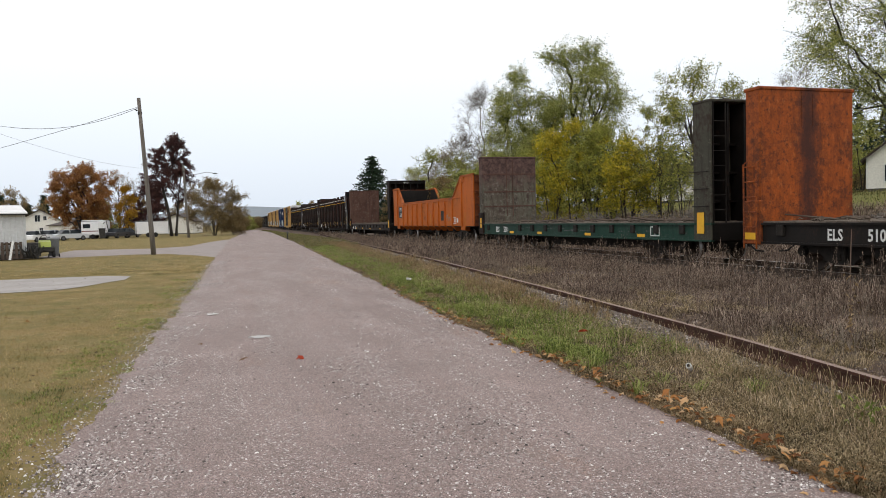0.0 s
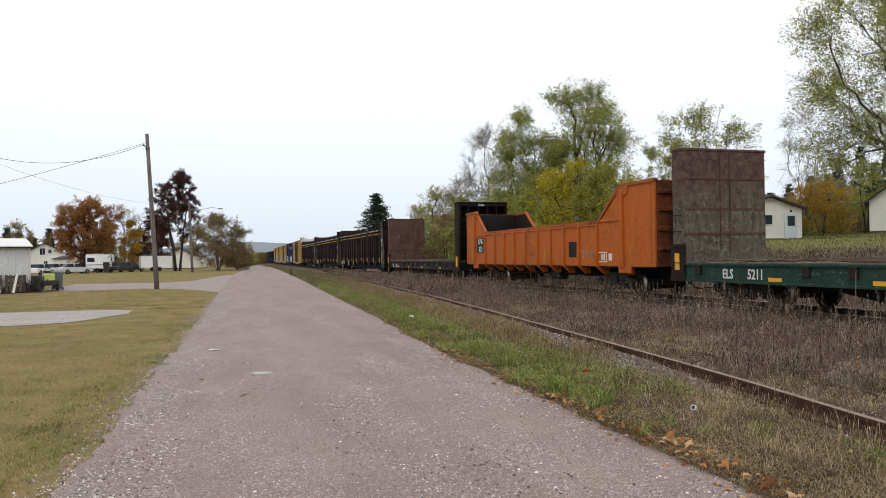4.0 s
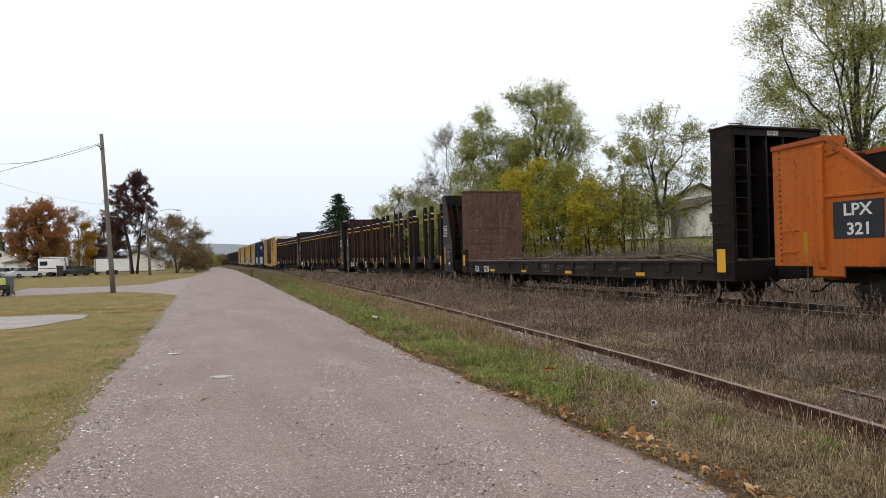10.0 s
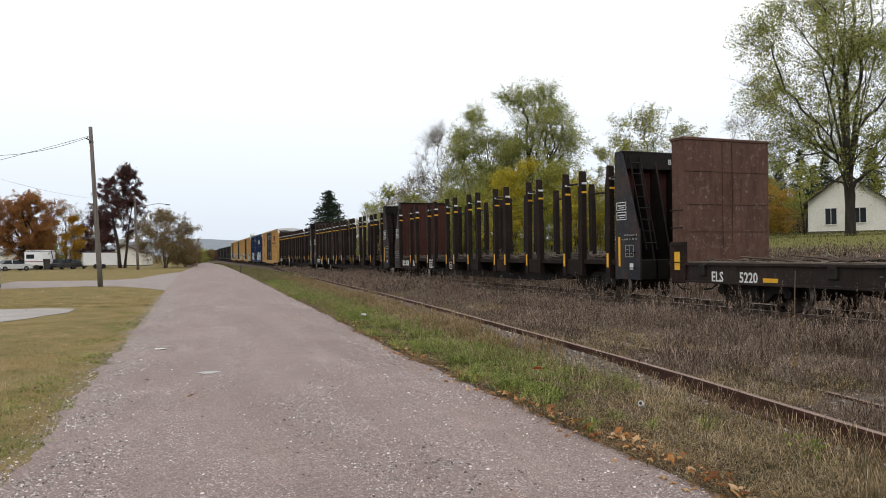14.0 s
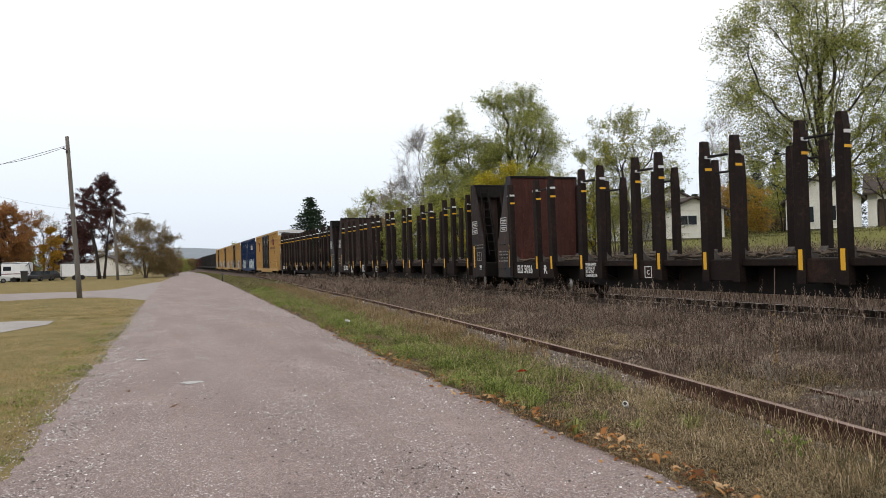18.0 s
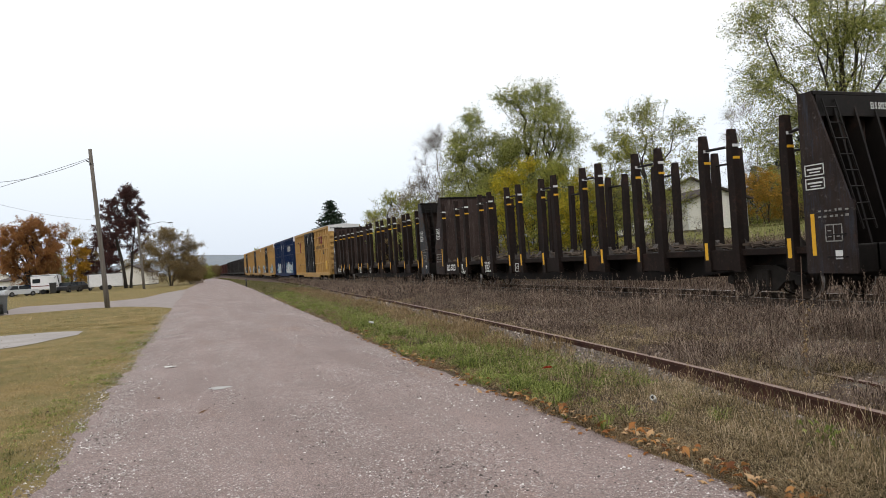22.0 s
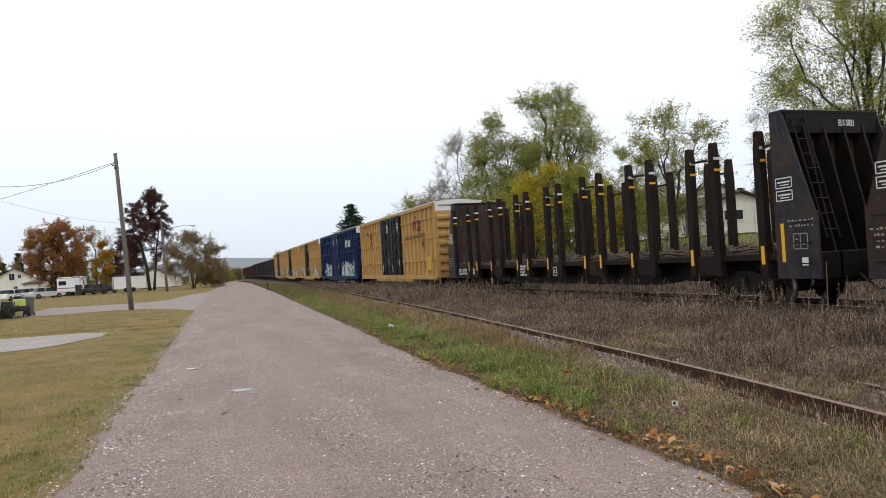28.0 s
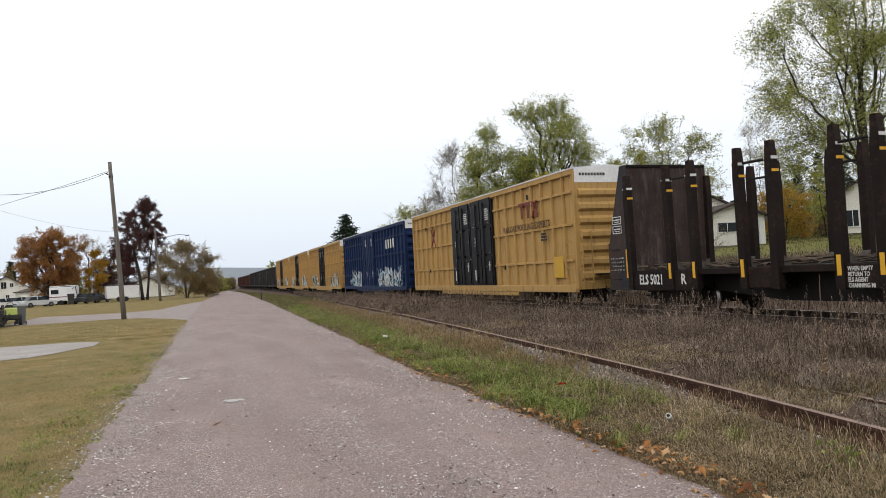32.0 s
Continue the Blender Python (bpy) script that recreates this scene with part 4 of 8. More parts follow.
def make_side_frame():
    g = Geo()
    o = [(-1.15, 0.36), (-1.12, 0.58), (-0.72, 0.62), (-0.35, 0.78), (0.35, 0.78), (0.72, 0.62), (1.12, 0.58), (1.15, 0.36), (0.95, 0.33), (0.88, 0.45), (0.55, 0.42), (0.3, 0.2), (-0.3, 0.2), (-0.55, 0.42), (-0.88, 0.45), (-0.95, 0.33)]
    g.prism(o, "x", -0.06, 0.06)
    for y in (-1.0, 1.0):
        g.tube([(-0.14, y, 0.45), (0.05, y, 0.45)], 0.11, 10)
    for y in (-0.13, 0.0, 0.13):
        g.tube([(-0.1, y, 0.3), (-0.1, y, 0.6)], 0.055, 8)
    return fix(g.mesh("side_frame", M["truck"]))


WHEELSET, SIDE_FRAME = make_wheelset(), make_side_frame()
BOLSTER = fix(Geo().cbox(-1.15, 1.15, -0.18, 0.18, 0.42, 0.68, 0.03).cbox(-0.92, 0.92, -0.62, -0.4, 0.22, 0.56, 0.03).cbox(-0.92, 0.92, 0.4, 0.62, 0.22, 0.56, 0.03).cbox(-0.85, 0.85, -1.25, -1.1, 0.34, 0.6, 0.03).cbox(-0.85, 0.85, 1.1, 1.25, 0.34, 0.6, 0.03).mesh("truck", M["truck"]))


def truck_at(car, y, rolling=True):
    t = part("truck", BOLSTER, None, car, at=pose(0, y, 0))
    for x in (-1.0, 1.0):
        part("side_frame", SIDE_FRAME, None, t, at=pose(x, 0, 0, 0, 0, 180 if x > 0 else 0))
    for dy in (-0.89, 0.89):
        w = part("wheelset", WHEELSET, None, t, at=pose(0, dy, 0.41))
        if rolling:
            ROLLING.append((w, dy))


COUPLER = fix(Geo().cbox(-0.09, 0.09, -0.55, 0.3, 0.72, 0.92, 0.02).cbox(-0.15, 0.13, -0.72, -0.45, 0.68, 0.98, 0.04).mesh("coupler", M["truck"]))
HOSE = fix(Geo().tube([(-0.35, 0.0, 0.72), (-0.36, -0.2, 0.55), (-0.3, -0.42, 0.36), (-0.2, -0.62, 0.34)], 0.025, 7).mesh("brake_hose", M["rubber"], True))


def running_gear(car, length, inset=2.2, rolling=True):
    truck_at(car, inset, rolling)
    truck_at(car, length - inset, rolling)
    part("coupler", COUPLER, None, car, at=pose(0, 0, 0))
    part("coupler", COUPLER, None, car, at=pose(0, length, 0, 0, 0, 180))
    part("brake_hose", HOSE, None, car, at=pose(0, 0.05, 0))
    part("brake_hose", HOSE, None, car, at=pose(0, length - 0.05, 0, 0, 0, 180))


def car_thing(name, u0, label, category="freight car"):
    car = empty(name, pose(TRACK_X, u0 * STRETCH, RAIL_Z), label, category, "cars of the freight train")
    CARS.append((car, u0 * STRETCH))
    return car


def to_full_size():
    """The car bodies are drawn on a smaller plan: bring them to full size; the running gear already has it."""
    done, gear = set(), ("truck", "coupler", "brake_hose")
    for car, _ in CARS:
        for ob in car.children:
            kind = ob.name.split(".")[0]
            if kind in gear:
                ob.location.y *= STRETCH
                continue
            for o in (ob, *ob.children_recursive):
                turn = o.matrix_basis.to_3x3()
                size = turn.transposed() @ Matrix.Diagonal((WIDE, STRETCH, STRETCH)) @ turn
                if o.data.name not in done:
                    o.data.transform(size.to_4x4())
                    done.add(o.data.name)
                o.location = (o.location.x * WIDE, o.location.y * STRETCH, o.location.z * STRETCH + (SINK if o == ob else 0))


def ladder(name, car, x, y, z0, z1, mat, width=0.42, along="y", step=0.38):
    g = Geo()
    k = 0
    if name == "grab_irons":
        rung = Geo().tube([(x + 0.07, y - width / 2, 0), (x, y - width / 2, 0), (x, y + width / 2, 0), (x + 0.07, y + width / 2, 0)], 0.012, 5)
        rung = fix(rung.mesh("grab_iron", mat))
        while z0 + k * step <= z1 + 0.01:
            part("grab_iron", rung, None, car, at=pose(0, 0, z0 + k * step))
            k += 1
        return None
    while z0 + k * step <= z1 + 0.01:
        z = z0 + k * step
        if along == "y":
            g.tube([(x + 0.07, y - width / 2, z), (x, y - width / 2, z), (x, y + width / 2, z), (x + 0.07, y + width / 2, z)], 0.012, 5)
        else:
            g.tube([(x - width / 2, y + 0.07, z), (x - width / 2, y, z), (x + width / 2, y, z), (x + width / 2, y + 0.07, z)], 0.012, 5)
        k += 1
    if along == "x":
        for dx in (-width / 2, width / 2):
            g.box(x + dx - 0.015, x + dx + 0.015, y - 0.015, y + 0.015, z0 - 0.2, z1 + 0.2)
    return part(name, g, mat, car)


def litter(car, y0, y1, z, count, seed, mat="bark_bits", height=0.05):
    """Loose bark and sticks left on a deck."""
    rng = random.Random(seed)
    g = Geo()
    for _ in range(count):
        x, y, a = rng.uniform(-1.5, 1.45), rng.uniform(y0, y1), rng.uniform(0, 3.14)
        ln, r = rng.uniform(0.08, 0.4), rng.uniform(0.01, 0.035)
        if rng.random() < 0.06:
            ln, r, a = rng.uniform(0.8, 2.2), rng.uniform(0.02, 0.035), rng.uniform(1.2, 1.9)
        d = Vector((math.cos(a), math.sin(a), rng.uniform(-0.12, 0.12))) * ln / 2
        p = Vector((x, y, z + rng.uniform(0.01, height) + 0.02))
        g.tube([p - d, p + Vector((rng.uniform(-0.03, 0.03), 0, 0.02)), p + d], [r, r * 1.1, r * 0.6], 4)
    g.v = [(max(-1.55, min(1.55, vx)), vy, vz) for vx, vy, vz in g.v]
    ob = part("bark_litter", g, M[mat], car, "loose bark and broken sticks")
    ob["kind"] = "stuff"
    return ob


def flatcar(u0, length, sill, front_mat, rear_mat, words, word_y, label, seed, has_front=True, end_paint=None, word_z=0.1):
    car = car_thing("bulkhead_flatcar", u0, label)
    running_gear(car, length)
    deck, low, top = 1.04, 0.62, 3.8
    for s, nm in ((1, "side_sill"), (-1, "side_sill")):
        g = Geo()
        g.cbox(-1.54 * s if s > 0 else 1.48, -1.48 if s > 0 else 1.54, 0.02, length - 0.02, low, deck - 0.02, 0.01) if s < 0 else g.cbox(-1.54, -1.48, 0.02, length - 0.02, low, deck - 0.02, 0.01)
        x0, x1 = (-1.6, -1.47) if s > 0 else (1.47, 1.6)
        g.box(x0, x1, 0, length, deck - 0.045, deck)
        g.box(x0, x1, 0, length, low, low + 0.04)
        part("side_sill", g, sill, car)
    n = int(length / 1.02)
    # pockets coloured black, not sill paint: the deck edge's shade is in the colour
    pocket = fix(Geo().cbox(-1.62, -1.53, -0.09, 0.09, deck - 0.26, deck - 0.05, 0.012).mesh("stake_pocket", M["truck"]))
    for i in range(1, n):
        y = length * i / n
        if y > 0.9 and not word_y - 2.1 < y < word_y + 0.1:
            part("stake_pocket", pocket, None, car, at=pose(0, y, 0))
    tape = fix(Geo().box(-1.546, -1.541, -0.18, 0.18, low + 0.06, low + 0.14).mesh("reflector", M["reflector"]))
    for y in {1: (1.8, 4.2, 6.6, 9.0), 2: (2.83, 5.65, 9.0), 3: (3.2, 6.65, 9.5)}[seed] + (word_y - 1.56,):
        part("reflector", tape, None, car, at=pose(0, y, 0))
    plank = fix(Geo().cbox(-1.5, 1.5, 0, 0.228, deck - 0.03, deck + 0.025, 0.01).mesh("deck_plank", M["deck_wood"]))
    for i in range(int(length / 0.24)):
        part("deck_plank", plank, None, car, at=pose(0, 0.05 + i * 0.24, 0.012 * ((i * 7919) % 5) / 5))
    part("centre_sill", Geo().cbox(-0.35, 0.35, 0.3, length - 0.3, 0.55, 0.98, 0.02).prism([(3.1, 0.98), (length - 3.1, 0.98), (length - 3.3, 0.6), (length - 5.2, 0.29), (5.2, 0.29), (3.3, 0.6)], "x", -0.28, 0.28), M["truck"], car)
    # rear bulkhead: a deep plate box, face forward
    rear = part("rear_bulkhead", Geo().cbox(-1.58, 1.58, length - 0.52, length - 0.1, deck, top, 0.03), rear_mat, car)
    g = Geo()
    for z in (1.72, 2.32, 3.05):
        g.box(-1.5, 1.5, length - (0.524 if end_paint else 0.535), length - 0.515, z, z + (0.03 if end_paint else 0.05))
    for x in (-0.2, 0.16):
        g.box(x, x + 0.05, length - (0.527 if end_paint else 0.54), length - 0.515, 3.0 if end_paint else deck + 0.3, top - 0.1)
    part("face_seam", g, M["brown_rust"] if seed == 2 else rear_mat, rear)
    if end_paint:
        g = Geo()
        for yy in (length - 0.5, length - 0.14):
            g.tube([(-1.69, yy, low - 0.1), (-1.69, yy, 2.25), (-1.58, yy, 2.3)], 0.022, 6)
        for k in range(6):
            g.tube([(-1.69, length - 0.5, low + 0.02 + k * 0.31), (-1.69, length - 0.14, low + 0.02 + k * 0.31)], 0.015, 5)
        part("corner_ladder", g, end_paint, rear, "orange painted corner ladder")
    part("top_rail", Geo().cbox(-1.6, 1.6, length - 0.54, length - 0.08, top - 0.07, top, 0.015), rear_mat, rear)
    part("corner_post", Geo().cbox(-1.62, -1.5, length - 0.55, length - 0.05, low - 0.02, 1.5, 0.02), end_paint or M["stake"], rear)
    if not end_paint:
        ladder("grab_irons", rear, -1.66, length - 0.3, 1.05, 2.35, M["black_side"], 0.36)
    part("reflector", Geo().box(-1.626, -1.621, length - 0.46 if end_paint else length - 0.4, length - 0.1 if end_paint else length - 0.22, 0.7 if end_paint else 0.88, 0.84 if end_paint else 1.28), M["reflector"], rear)
    if has_front:
        g = Geo().cbox(-1.58, -1.5, 0.0, 0.62, low, top - 0.03, 0.02).cbox(1.5, 1.58, 0.0, 0.62, low, top - 0.03, 0.02)
        front = part("front_bulkhead", g.box(-1.5, 1.5, 0.52, 0.6, deck, top - 0.04), front_mat, car)
        g = Geo()
        for x in (-0.9, -0.3, 0.3, 0.9):
            g.box(x - 0.03, x + 0.03, 0.06, 0.52, deck, top - 0.06)
        part("rib", g, M["black"], front)
        g = Geo()
        for z in (1.5, 2.15, 2.8):
            g.box(-1.5, 1.5, 0.3, 0.52, z, z + 0.05)
        part("cross_rib", g, M["black"], front)
        part("top_rail", Geo().cbox(-1.6, 1.6, -0.02, 0.64, top - 0.06, top, 0.015), front_mat, front)
        if seed == 3:
            plate = part("name_plate", Geo().box(-1.5, 1.5, 0.03, 0.055, top - 0.2, top - 0.05), M["black"], front)
            lettering("reporting_mark", "ELS 5220", 0.13, M["white_mark"], plate, end_turn(-0.3, top - 0.175, 0.028), "white stencilled reporting mark", 0.8)
        part("sill_plate", Geo().cbox(-1.55, 1.55, 0.0, 0.3, low, deck, 0.02), M["black"], front)
        ladder("ladder", front, -1.24, 0.03, 1.0, 3.6, M["truck"], 0.44, "x", 0.33)
        ladder("grab_irons", front, -1.66, 0.32, 1.42, 2.2, M["truck"], 0.5, step=0.39)
        part("top_handle", Geo().tube([(-1.3, 0.3, top), (-1.3, 0.3, top + 0.09), (-0.8, 0.3, top + 0.09), (-0.8, 0.3, top)], 0.012, 5), M["truck"], front)
        part("reflector", Geo().box(-1.614, -1.602, 0.22, 0.46, 0.8, 1.28), M["reflector"], front)
    for body, dy in words:
        lettering("reporting_mark", body, 0.29, M["white_mark"], car, side_turn(word_y - dy, low + word_z, -1.547), "white stencilled reporting mark", 0.82)
    rng = random.Random(seed)
    g = Geo()
    for i in range(14):
        y, z = rng.uniform(1.5, length - 4.5), rng.uniform(low + 0.16, low + 0.27)
        for k in range(rng.randint(2, 5)):
            g.box(-1.546, -1.542, y + k * 0.11, y + k * 0.11 + 0.06, z, z + 0.032)
    part("stencil_bars", g, M["dim_mark"], car, "small faded stencilling")["kind"] = "stuff"
    g = Geo()
    y = {1: 5.55, 2: 2.0, 3: 7.8}[seed]
    for a, b, c2, d in ((0, 0.4, 0.02, 0.05), (0, 0.4, 0.24, 0.27), (0, 0.03, 0.02, 0.27), (0.37, 0.4, 0.02, 0.27), (0.18, 0.22, 0.06, 0.22)):
        g.box(-1.546, -1.542, y + a, y + b, low + 0.07 + c2, low + 0.07 + d)
    part("stencil_frame", g, M["white_mark"] if seed == 2 else M["dim_mark"], car)
    litter(car, 0.7, length - 0.6, deck, 260, seed)
    return car


def gondola(u0=28.95, length=14.55):
    car = car_thing("gondola", u0, "orange ribbed gondola car with high sloped ends")
    running_gear(car, length, 2.4)
    lo, side, high = 0.94, 2.24, 3.17
    prof = [(0.0, lo), (length, lo), (length, high - 0.03), (length - 1.2, high), (length - 2.4, side), (2.85, side), (1.6, high), (0.0, high)]
    for x0, x1, inner in ((-1.56, -1.5, -1.495), (1.5, 1.56, 1.495)):
        wall = part("side_wall", Geo().prism(prof, "x", x0, x1), M["orange"], car)
        part("inner_lining", Geo().prism([(y * 0.994 + 0.04, z - 0.02) for y, z in prof], "x", min(inner, inner - 0.012 * (1 if inner > 0 else -1)), max(inner, inner - 0.012 * (1 if inner > 0 else -1))), M["black_side"], wall, "dark inner face")
        g = Geo()
        top = [(0, high), (1.6, high), (2.85, side), (length - 2.4, side), (length - 1.2, high), (length, high - 0.03)]
        for (ya, za), (yb, zb) in zip(top, top[1:]):
            g.prism([(ya, za - 0.05), (yb, zb - 0.05), (yb, zb + 0.035), (ya, za + 0.035)], "x", x0 - 0.05, x1 + 0.05)
        part("coping", g, M["orange_rim"], wall)
    for yy, tilt in ((1.55, 1), (length - 1.25, -1)):
        part("corner_gusset", Geo().prism([(yy - 0.34, high - 0.03), (yy + 0.05, high + 0.02), (yy + 0.3 * tilt, high - 0.22), (yy + 0.05, high - 0.34), (yy - 0.28, high - 0.26)], "x", -1.6, -1.555), M["orange"], car)
        g = Geo()
        for k in range(6):
            a = k * 1.047
            g.tube([(-1.61, yy - 0.03 + 0.16 * math.cos(a), high - 0.17 + 0.09 * math.sin(a)), (-1.59, yy - 0.03 + 0.16 * math.cos(a), high - 0.17 + 0.09 * math.sin(a))], 0.016, 6)
        part("rivets", g, M["brown_rust"], car)["kind"] = "stuff"
    part("lower_rail", Geo().cbox(-1.6, -1.55, 2.85, length - 2.4, side - 0.12, side - 0.05, 0.012).cbox(-1.6, -1.55, 1.6, 3.0, side - 0.04, side + 0.03, 0.012).cbox(-1.6, -1.55, length - 2.4, length - 1.1, side - 0.12, side - 0.05, 0.012), M["orange"], car)
    rib_u = [42.42, 41.14, 40.08, 39.06, 38.05, 37.05, 36.0, 34.98, 33.99, 32.98, 31.87, 30.5]
    rib = fix(Geo().prism([(-1.555, side - 0.05), (-1.63, side - 0.1), (-1.66, lo + 0.1), (-1.62, lo - 0.02), (-1.3, lo - 0.24), (-1.1, lo - 0.24), (-1.1, lo), (-1.555, lo)], "y", -0.055, 0.055).mesh("rib", M["orange"]))
    post = fix(Geo().prism([(-1.555, high - 0.1), (-1.63, high - 0.15), (-1.66, lo + 0.1), (-1.62, lo - 0.02), (-1.3, lo - 0.24), (-1.1, lo - 0.24), (-1.1, lo), (-1.555, lo)], "y", -0.07, 0.07).mesh("end_post", M["orange"]))
    for i, ru in enumerate(rib_u):
        if i in (0, len(rib_u) - 1):
            part("end_post", post, None, car, at=pose(0, ru - u0, 0))
            part("foot_plate", Geo().prism([(-1.57, lo), (-1.57, lo - 0.17), (-1.5, lo - 0.2), (-1.5, lo)], "y", ru - u0 - 0.4, ru - u0 + 0.22), M["orange"], car)
        else:
            part("rib", rib, None, car, at=pose(0, ru - u0, 0))
    for y0, y1 in ((0.0, 0.07), (length - 0.07, length)):
        end = part("end_wall", Geo().box(-1.5, 1.5, y0, y1, lo, high - 0.02), M["orange_dark"], car, "rust-darkened end wall")
        g = Geo()
        for z in (1.35, 1.85, 2.35, 2.8):
            g.cbox(-1.45, 1.45, y0 - 0.06 if y0 < 1 else y1, y0 if y0 < 1 else y1 + 0.06, z, z + 0.12, 0.015)
        part("end_rib", g, M["orange_dark"], end)
        part("inner_lining", Geo().box(-1.48, 1.48, y1 if y0 < 1 else y0 - 0.012, y1 + 0.012 if y0 < 1 else y0, lo + 0.1, high - 0.06), M["black_side"], end, "dark inner face")
    g = Geo()
    for y in (0.16, length - 0.16):
        for k in range(22):
            z = lo + 0.08 + k * 0.1
            g.box(-1.575, -1.555, y - 0.018, y + 0.018, z, z + 0.036)
    part("rivets", g, M["brown_rust"], car)["kind"] = "stuff"
    part("floor", Geo().box(-1.5, 1.5, 0.07, length - 0.07, lo - 0.04, lo + 0.03), M["black_side"], car)
    part("centre_sill", Geo().cbox(-0.3, 0.3, 0.2, length - 0.2, 0.6, lo, 0.02), M["truck"], car)
    beam = fix(Geo().prism([(-1.1, lo - 0.03), (-1.1, lo - 0.22), (-0.4, lo - 0.34), (0.4, lo - 0.34), (1.1, lo - 0.22), (1.1, lo - 0.03)], "y", -0.04, 0.04).mesh("cross_beam", M["truck"]))
    for ru in rib_u[1:-1]:
        part("cross_beam", beam, None, car, at=pose(0, ru - u0, 0))
    part("brake_cylinder", Geo().cbox(-1.2, -0.7, 6.0, 6.55, 0.46, 0.86, 0.06).tube([(-0.95, 6.5, 0.64), (-0.95, 6.9, 0.64)], 0.12, 10), M["truck"], car)
    part("air_reservoir", Geo().tube([(-0.7, 8.3, 0.72), (-0.7, 8.36, 0.72), (-0.7, 9.4, 0.72), (-0.7, 9.46, 0.72)], [0.05, 0.13, 0.13, 0.05], 12), M["truck"], car)
    part("brake_rigging", Geo().tube([(-0.9, 3.6, 0.62), (-0.9, 7.2, 0.66), (-0.75, 11.0, 0.6)], 0.022, 6).tube([(-0.3, 6.4, 0.6), (-1.2, 6.5, 0.62)], 0.03, 6), M["truck"], car)
    part("number_panel", Geo().box(-1.568, -1.558, 41.22 - u0, 42.2 - u0, 1.41, 2.04), M["blue_panel"], car, "dark blue-grey number panel")
    lettering("reporting_mark", "LPX", 0.28, M["white_mark"], car, side_turn(42.0 - u0, 1.8, -1.571), "white stencilled reporting mark", 1.12)
    lettering("reporting_mark", "321", 0.28, M["white_mark"], car, side_turn(41.94 - u0, 1.475, -1.571), "white stencilled reporting mark", 1.12)
    part("dark_panel", Geo().box(-1.568, -1.558, 33.05 - u0, 33.68 - u0, 1.2, 1.68), M["door_black"], car, "black painted panel")
    g = Geo()
    for a, b, c2, d in ((0, 0.5, 0, 0.03), (0, 0.5, 0.27, 0.3), (0, 0.03, 0, 0.3), (0.47, 0.5, 0, 0.3), (0.1, 0.18, 0.06, 0.24), (0.24, 0.3, 0.06, 0.24), (-0.28, -0.1, 0.05, 0.25)):
        g.box(-1.566, -1.561, 31.35 - u0 + a, 31.35 - u0 + b, 1.05 + c2, 1.05 + d)
    part("stencil_frame", g, M["white_mark"], car)
    for yy in (30.05, 32.4, 35.4, 39.6, 42.75):
        part("yellow_stripe", Geo().box(-1.566, -1.561, yy - u0, yy - u0 + 0.09, 1.0, 1.55), M["worn_yellow"], car, "worn yellow paint stripe")
    g = Geo()
    pen = [(0, 0), (-0.08, 0.3), (0.04, 0.18), (0.12, 0.34), (0.16, 0.02), (0.24, 0.2), (0.34, 0.2), (0.34, 0.04), (0.26, 0.04), (0.42, 0.22), (0.5, 0.05), (0.62, 0.24), (0.6, 0.04), (0.7, 0.2), (0.78, 0.06)]
    g.tube([(-1.562, 32.72 - u0 - p, 1.15 + q) for p, q in pen], 0.012, 4)
    part("scrawl", g, M["grey_mark"], car, "pale chalk scrawl")
    ladder("grab_irons", car, -1.63, 43.1 - u0, 1.2, 1.9, M["orange"], 0.32)
    return car


STAKE = fix(Geo().prism([(-0.092, 0.66), (0.092, 0.66), (0.09, 2.95), (0.045, 3.5), (-0.052, 3.5), (-0.088, 3.25)], "x", -0.09, 0.11).mesh("stake", M["stake"]))
STAKE_FOOT = fix(Geo().prism([(0.0, 1.08), (0.3, 1.08), (0.0, 1.32)], "y", -0.09, 0.09).mesh("gusset", M["worn_shoe"]))
BAND = fix(Geo().box(-0.096, 0.116, -0.097, 0.097, 0, 0.055).mesh("band", M["white_mark"]))
BAND2 = fix(Geo().box(-0.098, 0.118, -0.098, 0.05, 0, 0.05).mesh("reflector", M["reflector"]))
STRIP = fix(Geo().box(-0.095, -0.088, -0.04, 0.05, 0.9, 1.32).mesh("reflector", M["reflector"]))


